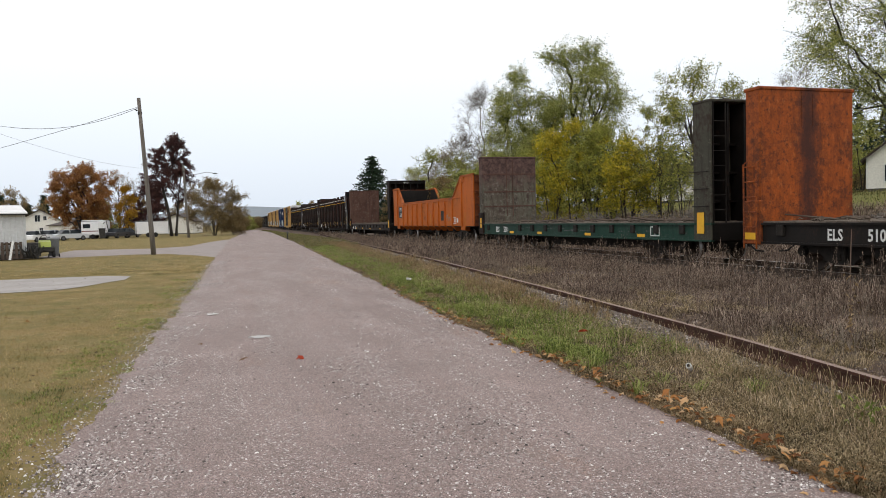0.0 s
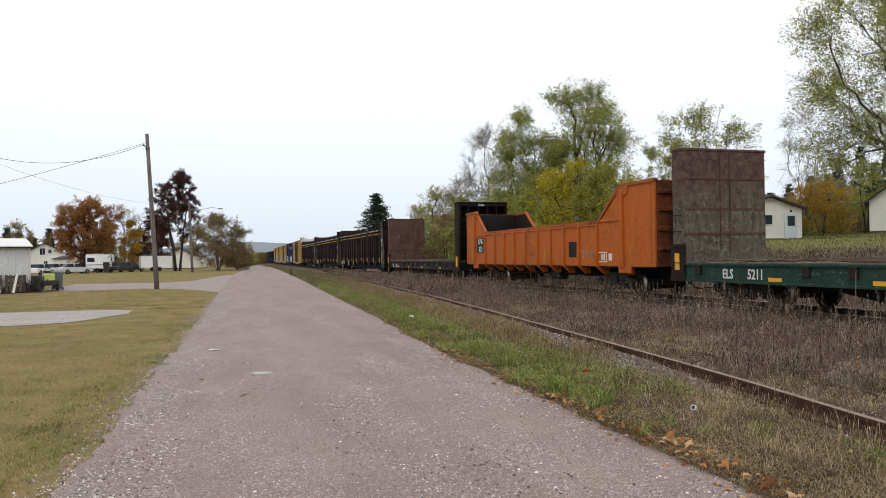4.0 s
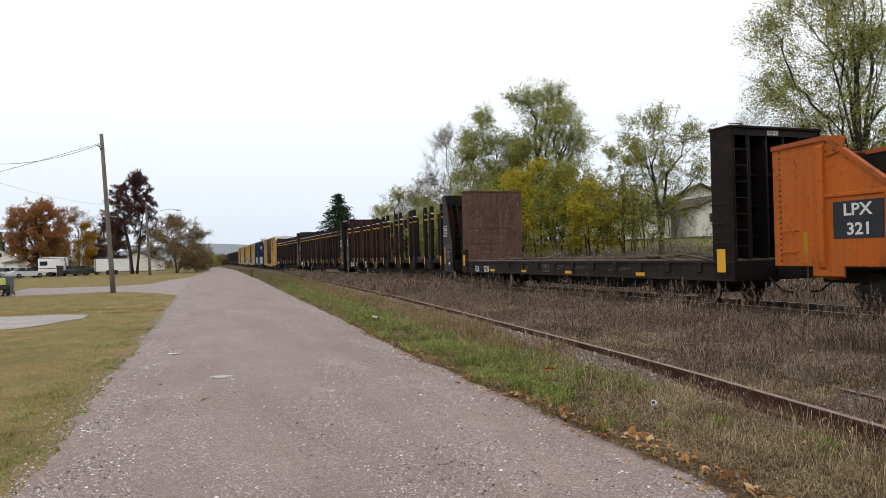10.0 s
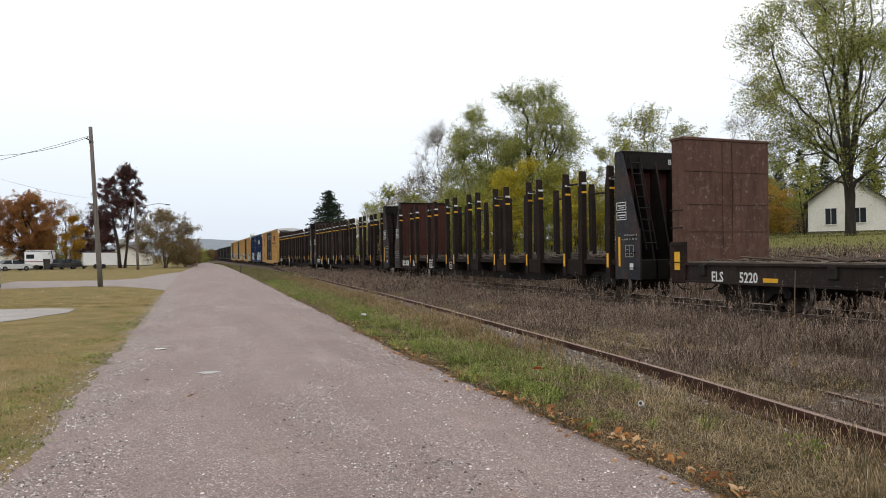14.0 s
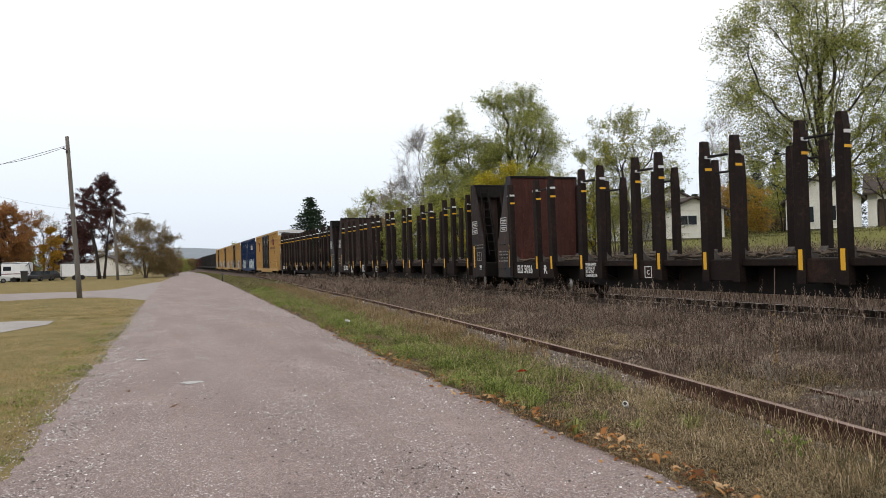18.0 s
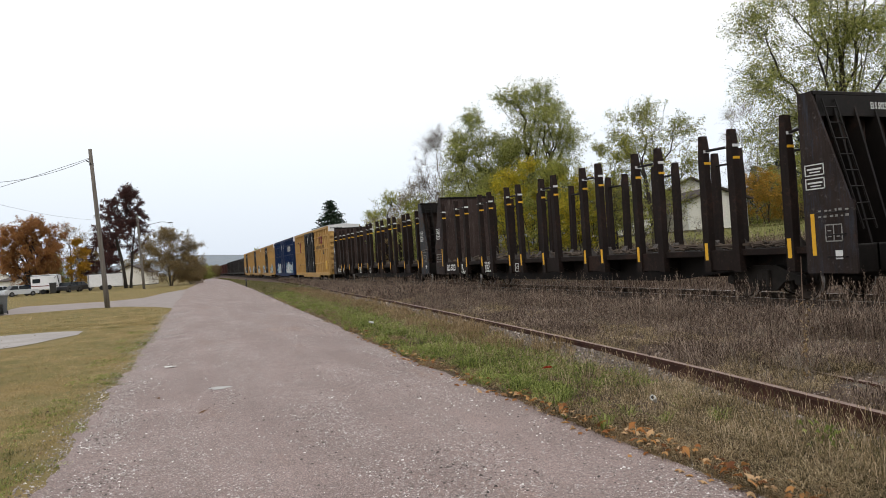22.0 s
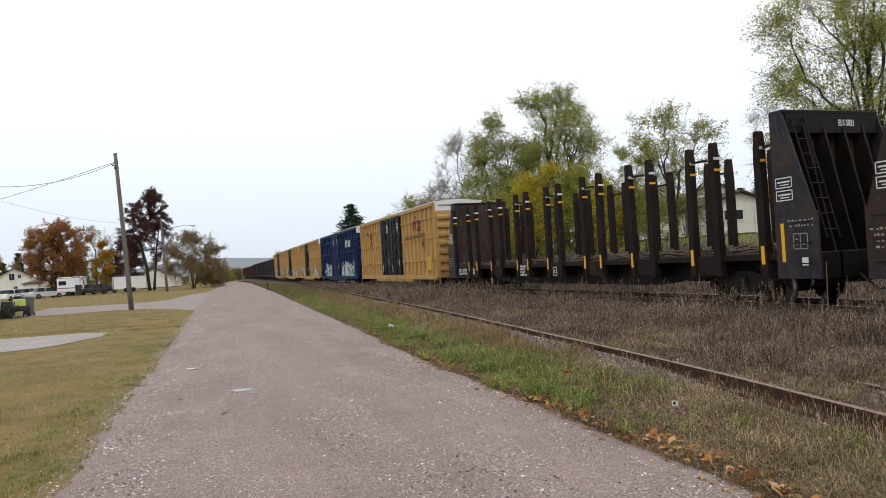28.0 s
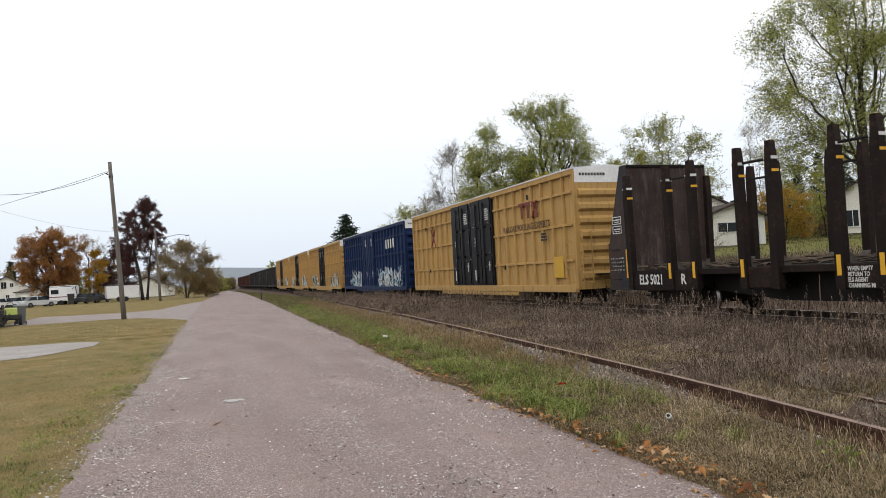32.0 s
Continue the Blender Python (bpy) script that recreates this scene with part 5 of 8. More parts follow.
def logcar(u0, length, offsets, face_mat, plate_mat, word, label, seed, marks, text_at=-4):
    car = car_thing("log_car", u0, label)
    running_gear(car, length, 2.3)
    deck, low, top = 1.1, 0.62, 3.78
    mid = length / 2
    belly = [(0, low), (3.4, low), (5.4, 0.42), (length - 5.4, 0.42), (length - 3.4, low), (length, low), (length, deck), (0, deck)]
    for sg in (-1, 1):
        part("side_sill", Geo().prism(belly, "x", min(sg * 0.98, sg * 0.92), max(sg * 0.98, sg * 0.92)), M["black"], car)
        part("deck_edge", Geo().cbox(min(sg * 1.57, sg * 1.44), max(sg * 1.57, sg * 1.44), 0.4, length - 0.4, deck - 0.13, deck, 0.012), M["stake"], car)
        for (ya, _), (yb, _) in zip(offsets, offsets[1:]):
            if yb - ya < 1.1:
                part("pocket_plate", Geo().cbox(min(sg * 1.6, sg * 1.54), max(sg * 1.6, sg * 1.54), ya - 0.05, yb + 0.05, low + 0.06, deck - 0.01, 0.012), M["stake"], car)
                for y in (ya, yb):
                    part("outrigger", Geo().prism([(sg * 0.98, low + 0.02), (sg * 1.54, low + 0.2), (sg * 1.54, deck - 0.1), (sg * 0.98, deck - 0.1)], "y", y - 0.03, y + 0.03), M["black"], car)
    part("deck", Geo().box(-1.46, 1.46, 0.4, length - 0.4, deck - 0.06, deck - 0.01), M["black_side"], car)
    part("centre_sill", Geo().cbox(-0.3, 0.3, 0.2, length - 0.2, 0.5, 1.0, 0.02), M["truck"], car)
    # bulkheads: an upright wall with sloping gussets behind, and a plate on each side
    for sgn, y_end in ((1, 0.0), (-1, length)):
        yy = lambda d: y_end + sgn * d
        bulk = part("front_bulkhead" if sgn > 0 else "rear_bulkhead", Geo().box(-1.56, 1.56, min(yy(0.86), yy(0.96)), max(yy(0.86), yy(0.96)), deck - 0.1, top), face_mat, car)
        for x0, x1 in ((-1.6, -1.54), (1.54, 1.6)):
            part("side_plate", Geo().prism([(yy(0.0), low), (yy(1.0), low), (yy(0.98), top), (yy(0.7), top), (yy(0.06), 1.85), (yy(0.0), 1.85)], "x", x0, x1), plate_mat, bulk)
        for x in (-0.95, -0.3, 0.35, 1.0):
            part("gusset", Geo().prism([(yy(0.1), deck), (yy(0.86), deck), (yy(0.86), top - 0.05), (yy(0.7), top - 0.05)], "x", x - 0.03, x + 0.03), M["black"], bulk)
        part("end_sill", Geo().cbox(-1.55, 1.55, min(yy(0.0), yy(0.25)), max(yy(0.0), yy(0.25)), low, deck, 0.02), M["black"], bulk)
        part("top_rail", Geo().cbox(-1.58, 1.58, min(yy(0.66), yy(1.0)), max(yy(0.66), yy(1.0)), top - 0.05, top + 0.02, 0.012), M["black"], bulk)
        g = Geo()
        for k in range(8):
            f = k / 7
            g.tube([(-1.35, yy(0.02 + 0.58 * f), 1.5 + 2.0 * f), (-0.95, yy(0.02 + 0.58 * f), 1.5 + 2.0 * f)], 0.013, 5)
        for x in (-1.35, -0.95):
            g.tube([(x, yy(0.0), 1.35), (x, yy(0.64), 3.65)], 0.02, 5)
        part("ladder", g, M["black_side"], bulk)
        ladder("grab_irons", bulk, -1.66, yy(0.35), 0.9, 1.9, M["black_side"], 0.36)
        if sgn > 0:
            plate = part("name_plate", Geo().box(-1.5, 1.5, 0.655, 0.675, top - 0.42, top - 0.05), M["black"], bulk)
            lettering("reporting_mark", word, 0.17, M["white_mark"], plate, end_turn(0.2, top - 0.28, 0.652), "white stencilled reporting mark", 0.85)
        part("reflector", Geo().box(-1.607, -1.602, min(yy(0.78), yy(0.86)), max(yy(0.78), yy(0.86)), 0.93, 1.66), M["reflector"], bulk)
        g = Geo()
        yf = yy(0.72) if sgn > 0 else yy(0.45)
        for z in (2.08, 2.32):
            for a, b, c2, d in ((0, 0.4, 0, 0.02), (0, 0.4, 0.18, 0.2), (0, 0.02, 0, 0.2), (0.38, 0.4, 0, 0.2), (0.05, 0.35, 0.1, 0.13), (0.08, 0.3, 0.05, 0.07)):
                g.box(-1.607, -1.602, yf - 0.2 + a, yf - 0.2 + b, z + c2, z + d)
        part("stencil_frame", g, M["white_mark"] if marks > 1 else M["grey_mark"], bulk, "white stencilled frames")["kind"] = "stuff"
        g = Geo()
        rs = random.Random(seed + sgn)
        for j in range(2 if sgn > 0 else 4):
            p0 = yy(0.1) if sgn > 0 else yy(0.68)
            while p0 < (yy(0.66) if sgn > 0 else yy(0.12)):
                wd = rs.uniform(0.03, 0.07)
                g.box(-1.607, -1.602, p0, p0 + wd, (1.58 if sgn > 0 else 1.12) + j * 0.1, (1.58 if sgn > 0 else 1.12) + j * 0.1 + rs.uniform(0.025, 0.045))
                p0 += wd + rs.uniform(0.02, 0.08)
        part("stencil_bars", g, M["grey_mark"], bulk, "small faded stencilling")["kind"] = "stuff"
        if sgn > 0:
            g = Geo()
            for a, b, c2, d in ((0, 0.34, 0, 0.02), (0, 0.34, 0.28, 0.3), (0, 0.02, 0, 0.3), (0.32, 0.34, 0, 0.3), (0.16, 0.18, 0, 0.3), (0.05, 0.12, 0.08, 0.1), (0.22, 0.29, 0.18, 0.2), (0.22, 0.29, 0.08, 0.1)):
                g.box(-1.607, -1.602, yy(0.24) + a, yy(0.24) + b, 1.16 + c2, 1.16 + d)
            part("inspection_frame", g, M["grey_mark"], bulk, "faded white inspection frame")
            part("paper_label", Geo().box(-1.607, -1.602, yy(0.26), yy(0.4), 0.86, 1.01), M["white_mark"], bulk, "small white square label")
    # stakes
    for x, f in ((-1.56, 0), (1.56, 180)):
        for i, (off, lone) in enumerate(offsets):
            s = part("stake", STAKE, None, car, at=pose(x, off, 0, 0, random.Random(seed * 31 + i).uniform(-0.8, 0.8), f))
            part("gusset", STAKE_FOOT, None, s, at=pose(0.1, 0, 0))
            if x > 0:
                continue
            part("band", BAND, None, s, at=pose(0, 0, 3.14))
            part("reflector", BAND2, None, s, at=pose(0, 0, 2.9))
            if i % 2 == 0 or i in (5, 9, 13):
                part("reflector", STRIP, None, s)
        for i in range(0, len(offsets) - 1):
            a, b = offsets[i][0], offsets[i + 1][0]
            if b - a < 1.1:
                part("tie_bar", Geo().tube([(x, a, 3.16), (x, b, 3.18)], 0.03, 6), M["black_side"], car)
        part("tie_bar", Geo().tube([(x, 0.95, 3.2), (x, offsets[0][0], 3.16)], 0.03, 6), M["black_side"], car)
        part("tie_bar", Geo().tube([(x, length - 0.95, 3.2), (x, offsets[-1][0], 3.16)], 0.03, 6), M["black_side"], car)
    panel = part("number_panel", Geo().box(-1.616, -1.54, length - 3.5, length - 1.02, low, low + 0.445), M["stake"], car)
    lettering("reporting_mark", word, 0.33, M["white_mark"], panel, side_turn(length - 1.32, low + 0.15, -1.62), "white stencilled reporting mark", 0.76)
    lettering("reporting_mark", "R", 0.33, M["white_mark"], panel, side_turn(length - 2.9, low + 0.15, -1.62), "", 0.9)
    if word.endswith("5023"):
        lettering("build_date", "9-1967", 0.16, M["white_mark"], panel, side_turn(length - 2.86, low + 0.02, -1.62), "", 0.9)
    for k, line in enumerate(("WHEN EMPTY", "RETURN TO", "ELS AGENT", "CHANNING MI")):
        lettering("stencil_text", line, 0.105, M["white_mark"], car, side_turn(offsets[text_at][0] - 0.13, low + 0.36 - 0.095 * k, -1.604), "", 0.72)
    g = Geo()
    y = offsets[text_at - 3][0] + 0.3
    for a, b, c2, d in ((0, 0.25, 0, 0.022), (0, 0.25, 0.248, 0.27), (0, 0.022, 0, 0.27), (0.228, 0.25, 0, 0.27)):
        g.box(-1.608, -1.602, y + a, y + b, low + 0.08 + c2, low + 0.08 + d)
    lettering("stencil_text", "C", 0.15, M["white_mark"], car, side_turn(y + 0.175, low + 0.16, -1.604), "", 0.9)
    part("stencil_frame", g, M["white_mark"], car)
    litter(car, 1.0, length - 1.0, deck - 0.02, 520, seed, height=0.1)
    return car


def boxcar(u0, length, paint, roof, door_y, door_w, door_mat, label, seed, near=False, graffiti=0, marks=None, name="boxcar"):
    car = car_thing(name, u0, label)
    running_gear(car, length, 2.4, near)
    lo, eave, ridge = 0.52, 4.12, 4.22
    body = part("body", Geo().box(-1.47, 1.47, 0.08, length - 0.08, lo + 0.12, eave - 0.02), paint, car)
    part("side_sill", Geo().cbox(-1.6, -1.5, 0.05, length - 0.05, lo + 0.02, lo + 0.24, 0.012).cbox(1.5, 1.6, 0.05, length - 0.05, lo + 0.02, lo + 0.24, 0.012).cbox(-1.58, -1.5, 4.0, length - 4.0, lo - 0.12, lo + 0.02, 0.02), paint, car)
    part("eave_rail", Geo().cbox(-1.6, -1.5, 0.05, length - 0.05, eave - 0.16, eave, 0.012).cbox(1.5, 1.6, 0.05, length - 0.05, eave - 0.16, eave, 0.012), paint, car)
    g = Geo().prism([(-1.62, eave), (0, ridge), (1.62, eave), (1.62, eave + 0.03), (0, ridge + 0.03), (-1.62, eave + 0.03)], "y", 0.0, length)
    rf = part("roof", g, roof, car)
    g = Geo()
    k = 0.6
    while k < length:
        g.prism([(-1.6, eave + 0.03), (0, ridge + 0.03), (1.6, eave + 0.03), (1.6, eave + 0.045), (0, ridge + 0.045), (-1.6, eave + 0.045)], "y", k - 0.05, k + 0.05)
        k += 1.1
    part("roof_rib", g, roof, rf)
    for y0, y1, out in ((0.0, 0.08, -1), (length - 0.08, length, 1)):
        end = part("end_wall", Geo().box(-1.5, 1.5, y0, y1, lo + 0.1, eave - 0.4), paint, car)
        g = Geo()
        for i in range(7):
            z = lo + 0.35 + i * 0.4
            ye = y0 if out < 0 else y1
            g.prism([(ye, z), (ye + out * 0.09, z + 0.08), (ye + out * 0.09, z + 0.2), (ye, z + 0.28)], "x", -1.4, 1.4)
        part("end_rib", g, paint, end)
        if near:
            for k in range(9):
                part("stencil_bar", Geo().box(-1.3 + 0.13 * k, -1.21 + 0.13 * k, y0 - 0.016 if out < 0 else y1 + 0.011, y0 - 0.011 if out < 0 else y1 + 0.016, eave - 0.2, eave - 0.12), M["dark_gear"], end)
        part("gable", Geo().prism([(-1.5, eave - 0.4), (1.5, eave - 0.4), (1.5, eave), (0, ridge), (-1.5, eave)], "y", y0 - 0.01 if out < 0 else y0, y1 if out < 0 else y1 + 0.01), roof, end, "white upper end panel")
        part("corner_post", Geo().cbox(-1.59, -1.48, y0 if out < 0 else y1 - 0.1, y0 + 0.1 if out < 0 else y1, lo + 0.1, eave - 0.05, 0.015), paint, end)
        ladder("end_ladder", end, -1.2, (y0 - 0.12) if out < 0 else (y1 + 0.05), lo + 0.3, lo + 1.6, paint, 0.4, "x", 0.38)
        part("brake_platform", Geo().box(-0.9, 0.3, y0 - 0.25 if out < 0 else y1, y0 if out < 0 else y1 + 0.25, lo + 0.5, lo + 0.54), M["truck"], end)
    rib = fix(Geo().prism([(-1.46, -0.055), (-1.585, -0.04), (-1.585, 0.04), (-1.46, 0.055)], "z", lo + 0.24, eave - 0.16).mesh("side_rib", paint))
    n = int(length / 0.66)
    for i in range(1, n):
        y = length * i / n
        if not (door_y - 0.1 < y < door_y + door_w + 0.1):
            part("side_rib", rib, None, body, at=pose(0, y, 0))
    for z in (lo + 0.95, lo + 2.0, lo + 2.95):
        for a, b in ((0.2, door_y), (door_y + door_w, length - 0.2)):
            part("side_girt", Geo().prism([(-1.46, z - 0.05), (-1.56, z - 0.03), (-1.56, z + 0.03), (-1.46, z + 0.05)], "y", a, b), paint, body)
    for k in range(2):
        y0 = door_y + k * door_w / 2
        door = part("door", Geo().cbox(-1.6, -1.5, y0 + 0.02, y0 + door_w / 2 - 0.02, lo + 0.24, eave - 0.2, 0.02), door_mat, car)
        panel = fix(Geo().prism([(0.0, 0.0), (door_w / 4 - 0.16, 0.0), (door_w / 4 - 0.16, 0.98), (0.0, 0.98)], "x", -1.64, -1.595).mesh("door_panel", door_mat))
        for i in range(3):
            for y in (y0 + 0.12, y0 + door_w / 4 + 0.04):
                part("door_panel", panel, None, door, at=pose(0, y, lo + 0.32 + i * 1.09))
        g = Geo()
        for y in (y0 + door_w * 0.17, y0 + door_w * 0.34):
            g.tube([(-1.68, y, lo + 0.28), (-1.68, y, eave - 0.25)], 0.028, 6)
            for zz in (lo + 0.5, lo + 1.35, lo + 2.4, lo + 3.2):
                g.box(-1.7, -1.6, y - 0.06, y + 0.06, zz, zz + 0.07)
        part("lock_rod", g, door_mat, door)
        g = Geo()
        for i in range(6):
            g.box(-1.647, -1.641, y0 + 0.25 + 0.03 * (i % 2), y0 + 0.58, 3.2 + i * 0.075, 3.235 + i * 0.075)
            g.box(-1.647, -1.641, y0 + 0.72 * door_w / 2, y0 + 0.72 * door_w / 2 + 0.06 + 0.05 * (i % 3), 2.3 + i * 0.05, 2.325 + i * 0.05)
        g.box(-1.647, -1.641, y0 + 0.3, y0 + 0.36, 1.3, 1.65)
        g.box(-1.647, -1.641, y0 + 0.24, y0 + 0.42, 1.5, 1.54)
        g.box(-1.647, -1.641, y0 + 0.78 * door_w / 2, y0 + 0.82 * door_w / 2, 0.95, 1.35)
        part("stencil_bars", g, M["white_mark"], door)["kind"] = "stuff"
    ladder("side_ladder", car, -1.66, 0.4, lo + 0.35, lo + 1.55, paint, 0.4)
    part("sill_step", Geo().tube([(-1.55, 0.2, lo + 0.1), (-1.55, 0.2, lo - 0.25), (-1.55, 0.62, lo - 0.25), (-1.55, 0.62, lo + 0.1)], 0.018, 5), paint, car)
    if marks:
        marks(car, body)
    rng = random.Random(seed)
    for k in range(graffiti):
        yc, zc = ((2.6, 11.9, 4.4)[k % 3] if graffiti == 3 else (2.6, 12.2)[k % 2]) + rng.uniform(-0.4, 0.4), lo + 0.62
        tone = (Geo(), Geo(), Geo())
        for n_stroke in range(66):
            p = [(-1.588, yc + rng.uniform(-1.5, 1.5), zc + rng.uniform(-0.4, 0.45))]
            for _ in range(4):
                last = p[-1]
                p.append((-1.588, last[1] + rng.uniform(-0.2, 0.2), min(zc + 0.7, max(zc - 0.42, last[2] + rng.uniform(-0.26, 0.26)))))
            tone[n_stroke % 3].tube(p, rng.uniform(0.008, 0.022), 4)
        for g, mt in zip(tone, ("white_mark", "pale_blue", "door_black" if near is False else "white_mark")):
            part("graffiti", g, M[mt], body, "sprayed graffiti strokes")
    return car


def ribbed_hopper(u0, length, paint, height, label):
    car = car_thing("gondola", u0, label)
    running_gear(car, length, 2.2, False)
    body = part("body", Geo().box(-1.5, 1.5, 0.1, length - 0.1, 0.8, height).box(-1.58, 1.58, 0.05, length - 0.05, height - 0.1, height), paint, car)
    rib = fix(Geo().prism([(-1.5, -0.07), (-1.58, -0.04), (-1.58, 0.04), (-1.5, 0.07)], "z", 0.8, height - 0.08).mesh("side_rib", paint))
    for i in range(1, int(length / 1.3)):
        part("side_rib", rib, None, body, at=pose(0, length * i / int(length / 1.3), 0))
    part("side_sill", Geo().cbox(-1.58, -1.46, 0.05, length - 0.05, 0.68, 0.88, 0.012).cbox(1.46, 1.58, 0.05, length - 0.05, 0.68, 0.88, 0.012), paint, car)
    return car


M["pale_blue"] = plain("pale_blue_spray_paint", (0.2, 0.42, 0.55), (0.35, 0.55, 0.62), 5, 0.6)


def yellow_marks(car, body):
    g = Geo()
    for a, b, c2, d in ((0.0, 0.4, 0.42, 0.53), (0.14, 0.26, 0.0, 0.42), (0.46, 0.86, 0.42, 0.53), (0.6, 0.72, 0.0, 0.42)):
        g.box(-1.6, -1.58, 3.62 - b, 3.62 - a, 2.95 + c2, 2.95 + d)
    g.tube([(-1.59, 2.65, 2.95), (-1.59, 2.3, 3.46)], 0.05, 4)
    g.tube([(-1.59, 2.3, 2.95), (-1.59, 2.65, 3.46)], 0.05, 4)
    part("emblem", g, M["brown_mark"], body, "worn dark red block emblem")
    lettering("slogan", "RAILCAR POOLING EXPERTS", 0.29, M["dark_mark"], body, side_turn(4.95, 2.58, -1.588), "faded dark slogan lettering", 0.93)
    g = Geo()
    for k in range(3):
        for j in range(3):
            g.box(-1.598, -1.586, 1.75 + 0.13 * k, 1.85 + 0.13 * k, 2.15 + 0.09 * j, 2.21 + 0.09 * j)
    part("data_bars", g, M["blue_panel"], body)["kind"] = "stuff"
    part("repainted_patch", Geo().box(-1.592, -1.575, 0.78, 1.36, 0.98, 1.62), M["bright_yellow"], body, "fresher bright yellow paint patch")
    rc = random.Random(17)
    for k, (py, pz) in enumerate(((13.6, 3.3), (13.2, 1.35), (4.9, 1.3), (2.9, 3.55))):
        part("dark_hole", Geo().cbox(-1.596, -1.57, py, py + 0.13, pz, pz + 0.16, 0.02), M["truck"], body, "small dark rusted-out spot")
    g = Geo()
    for k in range(30):
        py, pz = 6.0 + rc.random() * 4.0, 0.8 + rc.random() * 3.0
        g.box(-1.648, -1.642, py, py + rc.uniform(0.02, 0.12), pz, pz + rc.uniform(0.01, 0.05))
    part("paint_chips", g, M["grey_mark"], car, "scattered pale chips in the black door paint")["kind"] = "stuff"
    g = Geo()
    g.tube([(-1.588, 12.9, 2.5), (-1.588, 12.3, 3.3)], 0.035, 4)
    g.tube([(-1.588, 12.9, 3.3), (-1.588, 12.3, 2.5)], 0.035, 4)
    g.tube([(-1.588, 12.6, 3.4), (-1.588, 12.6, 2.7)], 0.03, 4)
    part("scrawl", g, M["brown_mark"], body, "faded red spray marks")


M["bright_yellow"] = plain("fresh_yellow_paint", (0.62, 0.36, 0.03), (0.56, 0.33, 0.04), 3, 0.55, 0.0, 0.1)
M["dark_mark"] = plain("faded_brown_lettering", (0.05, 0.03, 0.018), (0.11, 0.065, 0.03), 6, 0.7, 0.0, 0.05)


def blue_marks(car, body):
    g = Geo()
    for k in range(4):
        g.box(-1.6, -1.58, 3.6 - 0.5 * k, 3.8 - 0.5 * k, 2.85, 3.35)
    part("number_bars", g, M["white_mark"], body, "white number bars")


flatcar(-2.4, 14.85, M["black"], M["olive_black"], M["orange_rusty"], (("ELS", 0.0), ("510", 0.85)), 12.69, "black bulkhead flatcar with a rusty orange end wall", 1, True, M["orange_rusty"])
flatcar(13.45, 14.85, M["green"], M["olive_black"], M["grey_brown"], (("ELS", 0.0), ("5211", 0.78)), 12.99, "green bulkhead flatcar with a worn grey-brown end wall", 2)
gondola()
flatcar(44.55, 14.85, M["sill_brown"], M["stake"], M["brown_rust"], (("ELS", 0.0), ("5220", 0.78)), 13.55, "black bulkhead flatcar with rust-brown end walls", 3, True, None, 0.04)
offs = [(1.3, 1)]
for c0 in (3.0, 5.3, 7.65, 9.95, 12.2, 14.45, 16.75):
    offs += [(c0 - 0.4, 0), (c0 + 0.42, 0)]
offs += [(18.75, 1)]
offs = [(y, 0) for y, _ in offs]
M["plate_blue"] = painted("slate_blue_worn_plate", (0.017, 0.021, 0.029), (0.036, 0.037, 0.04), (0.06, 0.03, 0.018), 0.9, 0.7, 0.55, 0.4, (0.1, 0.09, 0.085), 0.2, (0.075, 0.092, 0.12), 0.35)
logcar(60.45, 19.75, offs, M["red_brown"], M["plate_blue"], "ELS 5026", "black log car with steel stakes and dark red end wall", 4, 2)
logcar(81.2, 20.1, [(y * 20.1 / 19.75, k) for y, k in offs], M["face_brown"], M["plate_slate"], "ELS 5023", "black log car with steel stakes and a dark end wall", 5, 2)
logcar(102.25, 19.75, offs, M["face_brown"], M["plate_blue"], "ELS 5021", "black log car with steel stakes and slate-blue end plates", 6, 2, -6)
boxcar(123.7, 15.75, M["box_yellow"], M["box_roof"], 5.9, 4.3, M["door_black"], "yellow ribbed boxcar with black plug doors", 7, True, 0, yellow_marks)
boxcar(140.9, 15.5, M["box_blue"], M["box_roof"], 6.6, 3.0, M["box_blue"], "dark blue boxcar with graffiti along its sill", 8, True, 3, blue_marks)
for i, u in enumerate((157.9, 174.5, 191.1)):
    boxcar(u, 15.4, M["box_yellow"], M["box_roof"], 6.8, 2.6, M["door_black"], "yellow boxcar with black doors and graffiti", 9 + i, False, 2)
for i in range(4):
    ribbed_hopper(207.7 + 16.2 * i, 15.0, M["black_side"], 3.5, "dark ribbed gondola car far down the train")
for i in range(4):
    ribbed_hopper(272.5 + 16.2 * i, 15.0, M["red_brown"], 3.3, "dark red gondola car far down the train")
to_full_size()


# ---- the houses on the bank ----
def window_unit(parent, m, w, h, name="window"):
    """A window in its own plane: x across, z up, its face to -y."""
    win = part(name, Geo().box(-w / 2, w / 2, -0.07, 0.015, 0, h), M["glass"], parent, at=m)
    f = 0.07
    part("frame", Geo().cbox(-w / 2 - f, w / 2 + f, -0.1, 0.01, -f, 0, 0.008).cbox(-w / 2 - f, w / 2 + f, -0.1, 0.01, h, h + f, 0.008).cbox(-w / 2 - f, -w / 2, -0.095, 0.01, 0, h, 0.008).cbox(w / 2, w / 2 + f, -0.095, 0.01, 0, h, 0.008).box(-0.02, 0.02, -0.085, 0.0, 0, h), M["trim_white"], win)
    return win


